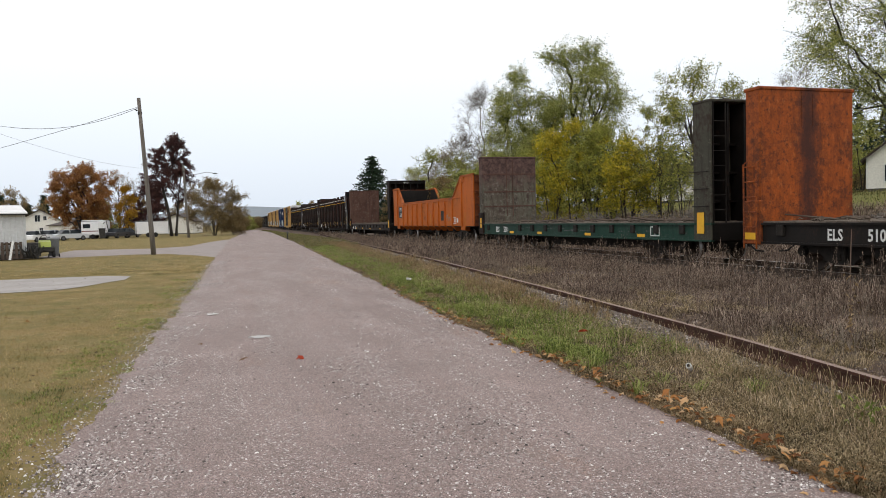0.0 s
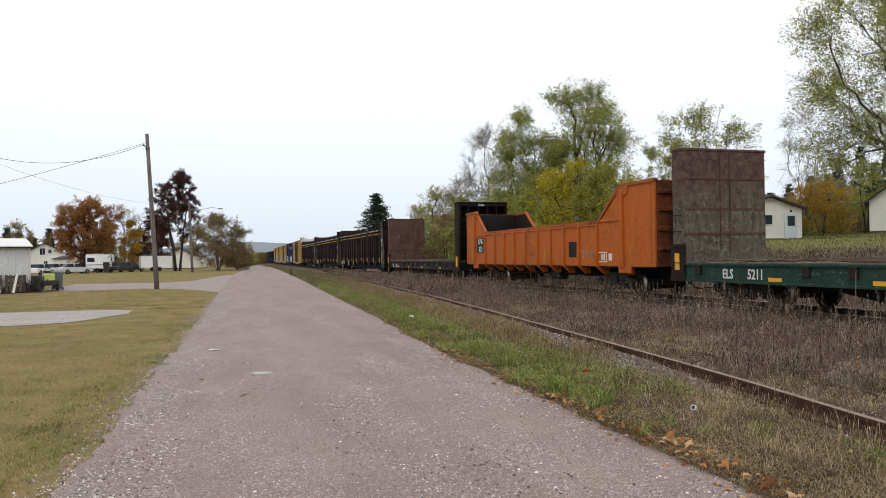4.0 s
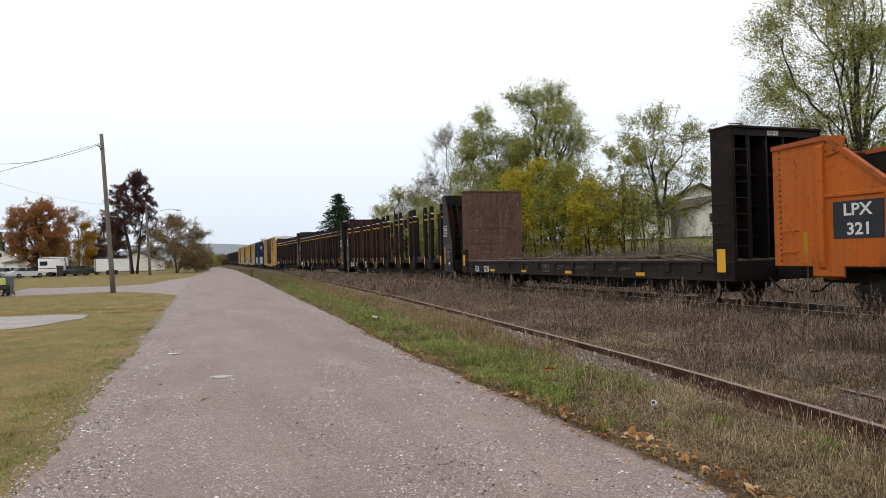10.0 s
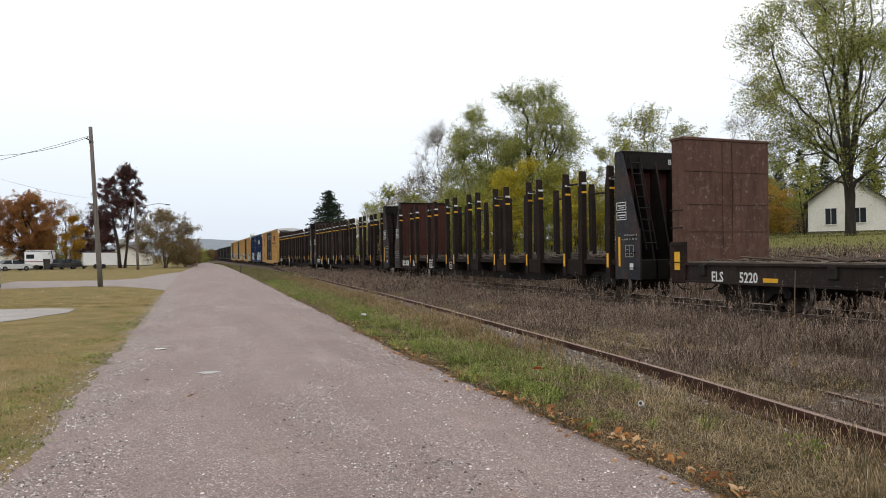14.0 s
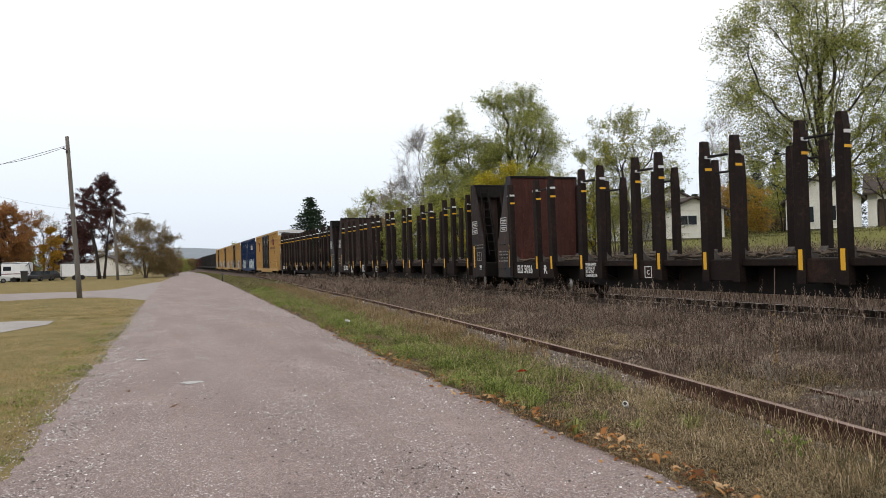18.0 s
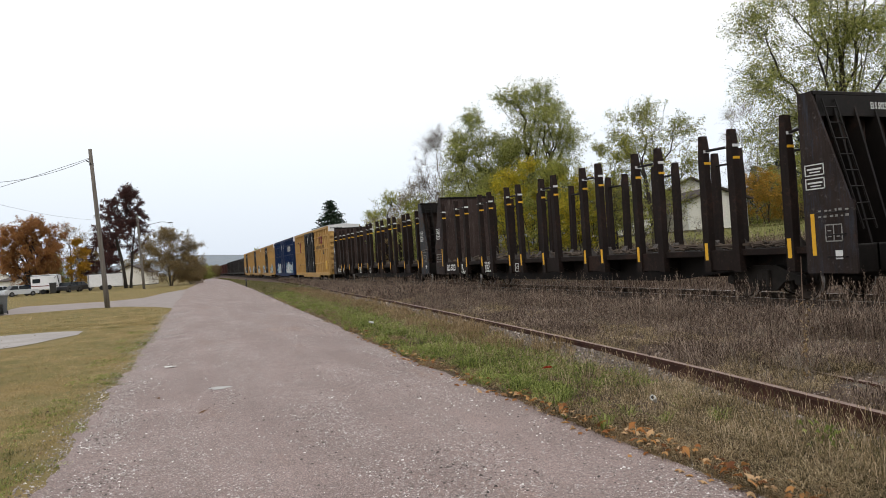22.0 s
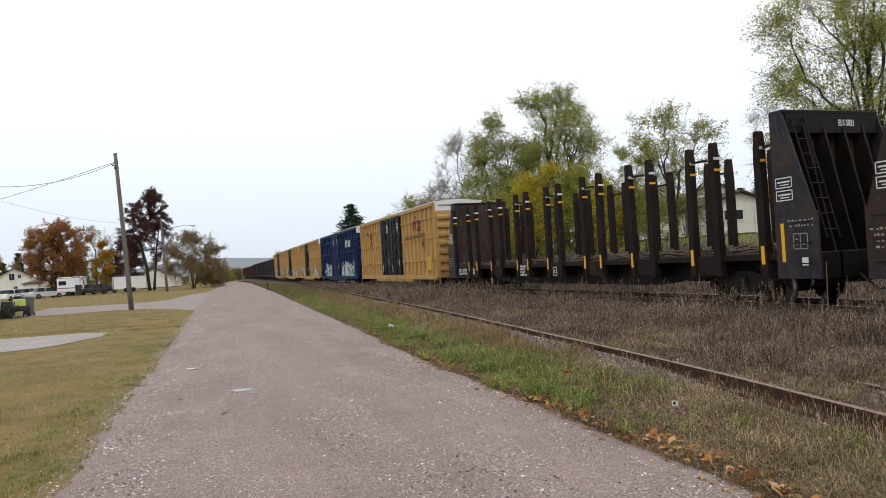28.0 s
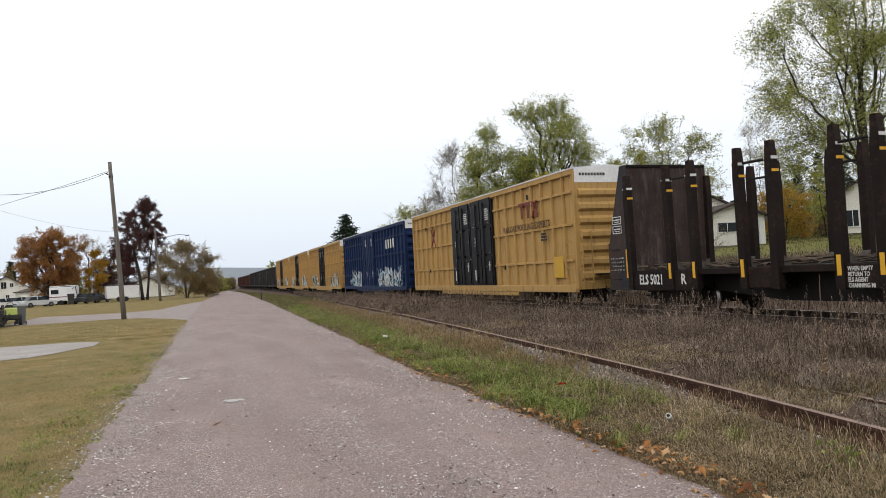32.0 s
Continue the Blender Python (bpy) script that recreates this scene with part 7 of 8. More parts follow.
tree_at(20.8, 68, 13.2, 3.2, "bare grey tree with fine twigs", "leaf_brown", "twig", 0.16, 3, 0.12, 2200, 0.05, 1.0, 26, fan=0.45, tips=460, twigs=7, rise=1.1)
tree_at(22.4, 66, 9.0, 2.4, "half-bare grey tree with fine twigs", "leaf_brown", "twig", 0.12, 3, 0.12, 2500, 0.05, 0.9, 33, fan=0.4, tips=200, twigs=6)
tree_at(18.6, 78, 9.5, 2.8, "half-bare grey tree with fine twigs", "leaf_brown", "twig", 0.14, 3, 0.12, 3500, 0.06, 0.9, 27, fan=0.4, tips=200, twigs=6)
tree_at(16.9, 76, 8.8, 2.6, "yellow-green tree among bare ones", "leaf_green", "bark_dark", 0.16, 2, 0.12, 15000, 0.06, 0.8, 28, fan=0.3, tips=140)
tree_at(26.6, 60, 9.4, 2.8, "broad olive green tree in the thicket", "leaf_mid", "bark_dark", 0.16, 4, 0.12, 24000, 0.055, 0.9, 36, fan=0.4, tips=240, gaps=0.3)
tree_at(22.8, 59, 8.4, 2.6, "olive green tree in the thicket", "leaf_mid", "bark_dark", 0.14, 4, 0.12, 20000, 0.055, 0.9, 37, fan=0.4, tips=220, gaps=0.3)
tree_at(19.4, 72, 7.4, 2.8, "yellow-green tree among bare ones", "leaf_green", "bark_dark", 0.14, 3, 0.12, 15000, 0.06, 0.8, 38, fan=0.3, tips=150)
tree_at(17.9, 84, 8.6, 2.8, "brownish half-bare tree with fine twigs", "leaf_brown", "twig", 0.14, 3, 0.12, 8000, 0.06, 0.9, 39, fan=0.4, tips=200, twigs=5)
tree_at(16.1, 80, 6.8, 2.6, "brownish half-bare tree with fine twigs", "leaf_brown", "twig", 0.12, 3, 0.12, 7000, 0.06, 0.9, 58, fan=0.4, tips=160, twigs=5)
tree_at(15.4, 88, 7.4, 2.6, "small olive green tree", "leaf_mid", "bark_dark", 0.12, 2, 0.1, 9000, 0.07, 0.8, 29, tips=110)
tree_at(44.4, 80, 13.6, 3.2, "bare grey tree behind the houses", "leaf_brown", "twig", 0.16, 3, 0.12, 700, 0.05, 1.0, 30, fan=0.45, tips=320, twigs=7, rise=1.1)
tree_at(45.2, 72, 5.3, 2.7, "small round orange-green tree", "leaf_orange2", "bark_dark", 0.12, 2, 0.12, 22000, 0.06, 0.6, 31, bare=0.7, tips=200, gaps=0.2)
tree_at(46.4, 80, 8.6, 2.6, "olive green tree behind the houses", "leaf_mid", "bark_dark", 0.14, 2, 0.2, 12000, 0.07, 0.8, 34, tips=130)
tree_at(47.9, 66, 6.0, 1.5, "small yellow-green tree beside the house", "leaf_green", "bark_dark", 0.08, 2, 0.2, 6000, 0.05, 0.5, 35, tips=70)
tree_at(54.4, 44, 6.4, 2.6, "yellowing tree beside the house", "leaf_green", "bark_dark", 0.16, 2, 0.25, 14000, 0.045, 0.5, 32, tips=120, gaps=0.7)
for az, d, h, r, sd in ((46.2, 92, 9.6, 2.6, 41), (47.6, 94, 11.4, 2.8, 42), (49.2, 96, 11.0, 2.8, 43), (48.4, 84, 8.2, 2.4, 44), (52.0, 90, 10.5, 2.8, 45), (43.1, 104, 8.2, 2.9, 66), (44.5, 100, 8.8, 3.0, 67), (45.6, 104, 9.2, 3.0, 68)):
    x, y = by_bearing(az, d)
    conifer(x, y, h, r, "dark green conifer behind the houses", sd, group="conifers behind the houses")
x, y = by_bearing(12.0, 112)
conifer(x, y, 11.5, 6.8, "dark green pointed spruce tree", 46, 0.3, 44, 0.3)
for az, d, h, r, sd in ((13.4, 120, 6.0, 1.8, 47), (40.9, 84, 6.4, 1.8, 48), (41.9, 88, 6.0, 1.8, 49)):
    x, y = by_bearing(az, d)
    conifer(x, y, h, r, "small dark green spruce", sd)

# the thicket behind the track
SHRUB = {"leaf_yellow": "tall shrub with bright yellow leaves", "leaf_green": "thin yellow-green shrub with many stems", "leaf_mid": "olive green shrub with many stems", "leaf_brown": "brownish half-bare shrub with thin stems"}
for i, (az, d, h, r, lf) in enumerate((
        (19.5, 50, 4.9, 1.9, "leaf_mid"), (21.0, 47, 5.2, 1.9, "leaf_mid"), (22.8, 45, 5.0, 1.8, "leaf_green"), (24.4, 44, 5.6, 1.9, "leaf_green"), (26.2, 41, 6.4, 1.9, "leaf_yellow"),
        (28.0, 41, 7.0, 2.0, "leaf_yellow"), (29.4, 39, 6.2, 1.7, "leaf_green"), (30.7, 40, 6.6, 1.8, "leaf_green"), (32.0, 37, 5.2, 1.5, "leaf_yellow"), (33.2, 38, 5.6, 1.6, "leaf_yellow"), (34.6, 36, 5.2, 1.4, "leaf_green"),
        (36.2, 35, 4.4, 1.3, "leaf_green"), (17.6, 54, 4.8, 1.9, "leaf_brown"), (16.0, 60, 4.8, 2.0, "leaf_mid"), (14.2, 70, 4.6, 2.0, "leaf_brown"), (27.2, 48, 6.0, 2.0, "leaf_yellow"), (23.4, 52, 6.0, 2.2, "leaf_mid"),
        (30.0, 50, 5.4, 2.3, "leaf_mid"), (32.6, 48, 5.0, 2.2, "leaf_mid"), (25.4, 54, 5.4, 2.4, "leaf_mid"), (35.2, 46, 4.6, 2.0, "leaf_mid"), (38.0, 42, 4.6, 1.6, "leaf_green"), (20.2, 58, 5.6, 2.3, "leaf_green"), (17.0, 66, 5.2, 2.4, "leaf_green"))):
    tree_at(az, d, h, r, SHRUB[lf], lf, "bark_dark", 0.075 if az < 33 else 0.05, 5, 0.2 if az < 30 else 0.3, 9500 if az < 33 else 3200, 0.056 if az < 33 else 0.045, 0.55, 100 + i, name="shrub", bare=0.7 if az < 30 else 1.5 if az < 33 else 2.0, tips=110, gaps=0.45, twigs=4, group="thicket behind the track", category="shrub")
for i, (az, d, h, r) in enumerate(((42.3, 78, 3.2, 2.0), (43.6, 80, 2.8, 2.0), (44.9, 84, 3.0, 2.0), (46.2, 82, 2.8, 2.0), (47.3, 78, 3.0, 2.0))):
    tree_at(az, d, h, r, "dull olive shrub behind the houses", "leaf_mid" if i % 2 else "leaf_brown", "bark_dark", 0.06, 5, 0.05, 4200, 0.075, 0.6, 160 + i, name="shrub", category="shrub", tips=90, group="shrubs behind the houses")
for i, (az, d, h, r) in enumerate(((38.9, 37, 3.2, 1.6), (36.9, 31, 2.0, 1.2), (33.5, 31, 1.8, 1.2), (29.6, 33, 1.9, 1.3), (26.0, 35, 1.9, 1.3), (40.2, 34, 1.7, 1.2))):
    tree_at(az, d, h, r, "bare pinkish brush on the bank", "leaf_brown", "twig", 0.03, 6, 0.05, 900, 0.03, 0.4, 140 + i, name="shrub", category="shrub", tips=80, twigs=5, group="brush on the bank")

# ---- trees across the lawn ----
tree_at(-9.2, 126, 12.0, 5.3, "broad maple with rusty orange leaves", "leaf_orange", "bark_dark", 0.35, 3, 0.08, 70000, 0.1, 1.0, 51, z=0, joined=0.15, tips=460, taper=0.45, bare=1.3, gaps=0.45, lobes=12)
tree_at(-6.3, 124, 8.0, 1.7, "small tree with golden leaves", "leaf_gold", "bark_dark", 0.12, 2, 0.16, 13000, 0.085, 0.6, 52, z=0, tips=120, taper=0.4)
tree_at(-6.7, 138, 11.0, 3.4, "half-bare brown autumn tree", "leaf_brown", "bark", 0.2, 3, 0.15, 5000, 0.09, 1.1, 53, z=0, fan=0.4, tips=220, twigs=6)
tree_at(-3.1, 121, 15.9, 4.0, "tall tree with dark purple-red leaves", "leaf_red", "bark_dark", 0.28, 2, 0.3, 42000, 0.1, 0.9, 54, z=0, fan=0.3, tips=190, gaps=0.75, lobes=12)
tree_at(-4.8, 134, 9.4, 3.2, "dark brown-leaved tree with low crown", "leaf_red", "bark_dark", 0.2, 2, 0.1, 18000, 0.12, 1.0, 55, z=0, tips=150)
tree_at(-0.2, 114, 8.8, 4.4, "spreading brownish half-bare bush tree", "leaf_brown", "bark", 0.16, 6, 0.06, 42000, 0.075, 0.9, 56, z=0, tips=420, twigs=4, gaps=0.1)
tree_at(1.2, 120, 4.6, 2.8, "low spreading brown bush", "leaf_brown", "bark", 0.1, 5, 0.06, 9000, 0.09, 0.8, 57, z=0, tips=110)
for i, (az, d, h, r, lf) in enumerate(((2.1, 190, 3.2, 2.4, "leaf_mid"), (2.9, 240, 3.4, 2.6, "leaf_brown"), (1.7, 170, 3.2, 2.2, "leaf_brown"), (1.2, 160, 3.0, 2.4, "leaf_brown"), (6.2, 260, 9.0, 3.0, "leaf_mid"), (7.2, 300, 10.0, 2.0, "leaf_brown"),
                                       (9.4, 180, 6.0, 3.0, "leaf_brown"), (10.6, 150, 5.5, 2.6, "leaf_mid"), (-13.6, 190, 11.0, 4.5, "leaf_brown"), (2.4, 300, 4.5, 3.0, "leaf_mid"), (4.6, 330, 5.0, 3.0, "leaf_brown"),
                                       (-11.0, 185, 9.0, 4.0, "leaf_brown"), (-7.9, 180, 8.0, 4.0, "leaf_mid"), (-5.6, 175, 8.5, 4.0, "leaf_brown"), (-2.4, 180, 7.0, 4.0, "leaf_brown"))):
    tree_at(az, d, h, r, "distant tree in dull autumn colours", lf, "bark", 0.15, 3, 0.08, 5000, 0.16, 1.0, 200 + i, z=0, tips=90, group="distant trees")
for az, d, h, r, sd in ((-11.55, 200, 10.2, 2.2, 61), (-12.5, 200, 7.8, 2.4, 62), (-15.0, 220, 12, 3.4, 63), (-14.1, 205, 10.5, 2.6, 64), (-13.4, 210, 9.6, 2.8, 65)):
    x, y = by_bearing(az, d)
    conifer(x, y, h, r, "distant dark green conifer tree", sd, 0.0, 22, 0.4, "distant conifers")


# ---- grass, weeds and leaf litter ----
def scatter(count, seed, y0, y1, fx0, fx1, power=1.6, keep=None):
    """Spots, denser towards the viewer."""
    rng = random.Random(seed)
    out = []
    while len(out) < count:
        y = y0 + (y1 - y0) * rng.random() ** power
        a, b = fx0(y), fx1(y)
        x = a + (b - a) * rng.random()
        if keep is None or keep(x, y, rng):
            out.append((x, y, 1.0))
    return out


def tufts(spots, amp, freq, seed):
    """Uneven height, in tufts."""
    return [(x, y, max(0.3, 1 + amp * noise.noise((x * freq, y * freq, seed)) + 0.6 * amp * noise.noise((x * freq * 3.3, y * freq * 3.3, seed)))) for x, y, s in spots]


def blades(name, spots, hgt, width, mat, label, seed, reach=0.6, per=1, root=0.0, category="grass"):
    """One mesh of many bent blades; per: blades from one root, which then fan outwards as a tussock."""
    rs = np.random.RandomState(seed)
    r = np.repeat(np.array([(x, y, bed_z(x, y), s) for x, y, s in spots]), per, axis=0)
    n = len(r)
    a = rs.uniform(0, 6.2832, n)
    dirs = np.stack([np.cos(a), np.sin(a), np.zeros(n)], 1)
    side = np.stack([-np.sin(a), np.cos(a), np.zeros(n)], 1)
    h = hgt * r[:, 3] * rs.uniform(0.4, 1.2, n)
    out = h * reach * rs.uniform(0.2, 1.3, n)
    p = r[:, :3] + dirs * (root * r[:, 3] * np.sqrt(rs.uniform(0, 1, n)))[:, None]
    w = width * rs.uniform(0.7, 1.4, n)
    up = np.array((0.0, 0.0, 1.0))
    m = p + dirs * (out * 0.38)[:, None] + up * (h * 0.7)[:, None] + side * (rs.normal(0, 0.08, n) * h)[:, None]
    tip = p + dirs * out[:, None] + up * (h * rs.uniform(0.55, 1.1, n))[:, None] + side * (rs.normal(0, 0.2, n) * h)[:, None]
    pts = np.stack([p, m - side * w[:, None], m + side * w[:, None], tip], 1)
    ob = part(name, swarm(name, pts, M[mat], ((0, 2, 1), (1, 2, 3))), None, None)
    return tagged(ob, label, category, kind="stuff")


def short_blades(name, spots, hgt, width, mat, label, seed):
    """Mown grass: one leaning pointed blade at each spot."""
    rs = np.random.RandomState(seed)
    r = np.array([(x, y, ground_z(x, y), s) for x, y, s in spots])
    n = len(r)
    a = rs.uniform(0, 6.2832, n)
    h = hgt * r[:, 3] * rs.uniform(0.5, 1.3, n)
    side = np.stack([-np.sin(a), np.cos(a), np.zeros(n)], 1) * (width * rs.uniform(0.7, 1.4, n))[:, None]
    tip = r[:, :3] + np.stack([np.cos(a) * h, np.sin(a) * h, h], 1) * rs.uniform(0.5, 1.1, (n, 3))
    ob = part(name, swarm(name, np.stack([r[:, :3] - side, r[:, :3] + side, tip], 1), M[mat]), None, None)
    return tagged(ob, label, "grass", kind="stuff")


def small_plants(name, spots, hgt, size, mat, label, seed, per=5, root=0.03):
    """Low leafy plants: little leaves held at all angles."""
    rs = np.random.RandomState(seed)
    r = np.repeat(np.array([(x, y, ground_z(x, y), s) for x, y, s in spots]), per, axis=0)
    n = len(r)
    at = r[:, :3] + rs.normal(size=(n, 3)) * np.array((root, root, 0.0))
    at[:, 2] += hgt * r[:, 3] * rs.uniform(0.15, 1.0, n)
    ob = part(name, swarm(name, leaf_cloud(at, size, rs, 0.8, 0.55), M[mat]), None, None)
    return tagged(ob, label, "plants", kind="stuff")


def weeds(name, spots, hgt, mat, label, seed, heads=3, r=0.004, lean=0.1, plume=0):
    """Dead upright stalks with thin side twigs; plume: ragged seed heads of that many tufts."""
    rs = np.random.RandomState(seed)
    q = np.array([(x, y, ground_z(x, y), s) for x, y, s in spots])
    n = len(q)
    h = hgt * q[:, 3] * rs.uniform(0.45, 1.2, n)
    a = rs.uniform(0, 3.1416, n)
    side = np.stack([np.cos(a), np.sin(a), np.zeros(n)], 1) * r
    foot = q[:, :3]
    top = foot + np.stack([rs.normal(0, lean, n) * h, rs.normal(0, lean, n) * h, h], 1)
    bits = [np.stack([foot - side, foot + side, top], 1)]
    for k in range(heads):
        f = rs.uniform(0.35, 1.0, n)[:, None]
        b, ln = rs.uniform(0, 6.2832, n), 0.1 * q[:, 3] * rs.uniform(0.3, 1.3, n) * (1.4 - f[:, 0])
        p = foot + (top - foot) * f
        e = p + np.stack([np.cos(b) * ln, np.sin(b) * ln, ln * rs.uniform(0.7, 2.4, n)], 1)
        w = np.stack([-np.sin(b), np.cos(b), np.zeros(n)], 1) * r * 1.3
        bits.append(np.stack([p, e + w, e - w], 1))
    for k in range(plume):
        f = (0.72 + 0.32 * (k + rs.uniform(0, 1, n)) / plume)[:, None]
        b, ln = rs.uniform(0, 6.2832, n), 0.022 * q[:, 3] * rs.uniform(0.5, 1.4, n) * (1.35 - 1.0 * (f[:, 0] - 0.72) / 0.32)
        p = foot + (top - foot) * f
        e = p + np.stack([np.cos(b) * ln, np.sin(b) * ln, ln * rs.uniform(1.2, 3.0, n)], 1)
        w = np.stack([-np.sin(b), np.cos(b), rs.uniform(-0.6, 0.6, n)], 1) * (0.005 * rs.uniform(0.6, 1.4, n))[:, None]
        bits.append(np.stack([p, e + w, e - w], 1))
    ob = part(name, swarm(name, np.concatenate(bits), M[mat]), None, None)
    return tagged(ob, label, "weeds", kind="stuff")


def off_paths(x, y, rng):
    if x > road_left(y) + 0.02 + 0.45 * noise.noise((y * 0.9, 2, 2)) + 0.3 * noise.noise((y * 3.7, x * 2, 5)) - 0.12 - 0.22 * ease(11, 5, y):
        return False
    if 20.9 < y < 27.2 and x < -2.7:
        return False
    return not (drive_near(x) - 0.2 < y < drive_far(x) + 0.2)


def verge_edge(y):
    return road_right(y) + 0.16 * noise.noise((y * 0.9, 4, 4)) + 0.1 * noise.noise((y * 3.9, 1, 4))


def share(x, y):
    """Where a spot lies between the road's edge and the siding rail, 0 to 1."""
    return (x - road_right(y)) / max(0.5, siding_x(y) - road_right(y))


def green_band(x, y, r):
    f = share(x, y)
    if clear_spot(x, y):
        return False
    patch = 0.45 + 1.0 * noise.noise((x * 0.8, y * 0.35, 8)) + 1.0 * noise.noise((x * 2.5, y * 1.6, 3))
    return r.random() < max(0, 1 - abs(f - 0.34) * (2.2 if f < 0.34 else 1.9)) * min(1.0, patch + 0.3) * (1 - 0.96 * ease(7.9, 6.0, y))


def dry_band(x, y, r):
    f = share(x, y)
    if clear_spot(x, y):
        return False
    return r.random() < (0.3 + 0.7 * ease(0.3, 0.6, f) + 0.6 * ease(9, 6, y)) * (0.75 + 0.7 * noise.noise((x * 1.2, y * 0.8, 21))) * (1 - 0.86 * ease(0.74, 0.93, f))


def tan_band(x, y, r):
    f = share(x, y)
    return r.random() < ease(0.42, 0.62, f) * (1 - 0.95 * ease(0.86, 0.95, f)) * ease(8, 12, y) * (0.6 + 0.9 * noise.noise((x * 0.9, y * 0.5, 27)))


def clear_spot(x, y):
    """The small hollows where litter lies open to view."""
    return min(math.hypot(x - a, y - b) for a, b in ((4.42, 6.03), (4.3, 5.86), (4.5, 17.1), (4.25, 7.85))) < 0.2


def fringe_band(x, y, r):
    return share(x, y) < 0.24 and r.random() < 0.5 + noise.noise((x * 2.0, y * 1.3, 29))


rail_edge = lambda y: siding_x(y) - 0.12
short_blades("lawn_grass", tufts(scatter(210000, 301, 3.2, 30, lambda y: -0.55 * y - 1.5, lambda y: road_left(y) + 0.3, 1.8, lambda x, y, r: off_paths(x, y, r) and r.random() < 0.72 + 0.6 * noise.noise((x * 0.8, y * 0.8, 1))), 0.7, 1.3, 3), 0.026, 0.003, "lawn_blade", "short yellowing lawn grass", 302)
short_blades("lawn_grass", scatter(60000, 303, 26, 100, lambda y: -0.3 * y - 3, road_left, 1.3, off_paths), 0.034, 0.01, "lawn_blade", "short yellowing lawn grass farther off", 304)
blades("lawn_edge_grass", tufts(scatter(900, 305, 3.2, 24, lambda y: road_left(y) - 0.9, lambda y: road_left(y) + 0.1, 1.7, lambda x, y, r: noise.noise((x * 1.6, y * 0.8, 17)) > 0.05 and off_paths(x - 0.1, y, r)), 0.6, 2.0, 5), 0.035, 0.0022, "verge_blade", "greener grass tufts at the lawn's edge", 306, 1.2, 14, 0.04)

blades("verge_grass", tufts(scatter(1500, 311, 4.8, 48, verge_edge, rail_edge, 1.5, green_band), 0.7, 1.5, 6), 0.12, 0.0038, "verge_blade", "lush green grass tussocks on the road verge", 312, 0.95, 46, 0.05)
blades("dry_verge_grass", tufts(scatter(2900, 313, 2.9, 40, verge_edge, rail_edge, 1.8, dry_band), 0.7, 1.6, 7), 0.078, 0.0018, "tangle", "dry tangled olive grass on the road verge", 314, 1.3, 36, 0.06)
blades("tan_verge_grass", tufts(scatter(1300, 319, 7.5, 55, verge_edge, rail_edge, 1.3, tan_band), 0.6, 1.2, 9), 0.19, 0.003, "tan_blade", "tan brown grass before the siding rail", 320, 0.6, 40, 0.06)
blades("fringe_grass", scatter(1700, 307, 3.2, 40, verge_edge, rail_edge, 1.5, fringe_band), 0.06, 0.0022, "tan_blade", "flattened brown grass at the road's edge", 308, 1.8, 26, 0.05)
short_blades("verge_turf", scatter(60000, 309, 2.9, 45, verge_edge, rail_edge, 1.7, lambda x, y, r: share(x, y) < 0.86), 0.04, 0.003, "tangle", "short dull turf between the verge tussocks", 310)
blades("far_verge_grass", scatter(12000, 315, 45, 170, verge_edge, lambda y: min(siding_x(y), 10.3), 1.2), 0.14, 0.03, "bank_blade", "yellow-green grass farther along the verge", 316, 0.8)
blades("siding_grass", tufts(scatter(1500, 317, 3.0, 40, lambda y: siding_x(y) + 0.18, lambda y: siding_x(y) + 2.4, 1.6, lambda x, y, r: noise.noise((x * 0.7, y * 0.5, 9)) > 0.0), 0.7, 1.4, 8), 0.12, 0.0018, "tangle", "dull olive grass along the far side of the siding rail", 318, 1.2, 50, 0.08)
small_plants("verge_herbs", tufts(scatter(7200, 341, 5.5, 45, verge_edge, rail_edge, 1.6, green_band), 0.8, 1.5, 6), 0.125, 0.0115, "verge_blade", "low leafy green herbs on the verge", 342, 12, 0.045)
small_plants("dry_herbs", scatter(12000, 343, 3.0, 30, lambda y: road_right(y) + 0.1, lambda y: siding_x(y) + 4.2, 1.7, lambda x, y, r: dry_band(x, y, r) or x > siding_x(y) + 0.2 and r.random() < 0.5), 0.085, 0.0075, "tangle", "dull brown-olive herbs in the dry grass", 344, 11, 0.05)


def weed_band(x, y, r):
    return r.random() < 0.42 + 1.4 * noise.noise((x * 0.5, y * 0.4, 6)) + 0.9 * noise.noise((x * 1.7, y * 1.3, 2)) + 0.3 * ease(8.5, 11.5, x)


inner = lambda y: siding_x(y) + 0.5
outer = lambda y: TRACK_X - 2.0 + bend(y)
weeds("dead_weeds", [(x, y, s * (0.62 + 0.5 * ease(8.5, 11, x)) * (1 - 0.55 * ease(9.9, 11.4, x))) for x, y, s in tufts(scatter(46000, 321, 4.0, 32, inner, outer, 1.25, weed_band), 0.9, 0.8, 11)], 0.23, "weed_stalk", "dense brown dead weeds between the tracks", 322, 4, 0.0028, 0.2)
weeds("far_weeds", scatter(16000, 323, 28, 85, lambda y: min(siding_x(y) + 0.2, 11.4), outer, 1.2), 0.34, "weed_stalk", "brown dead weeds farther along the track", 324, 5, 0.009)
weeds("tall_weeds", tufts(scatter(3000, 325, 5.5, 48, lambda y: 7.6 + bend(y), lambda y: 12.1 + bend(y), 1.1, lambda x, y, r: r.random() < 0.4 + noise.noise((x * 0.8, y * 0.6, 14)) - 0.3 * ease(10.4, 8.0, x) + 0.3 * ease(10.5, 12.2, x)), 0.45, 1.2, 12), 0.66, "weed_stalk", "tall dead stalks with feathery seed heads by the track", 326, 3, 0.0032, 0.08, 16)
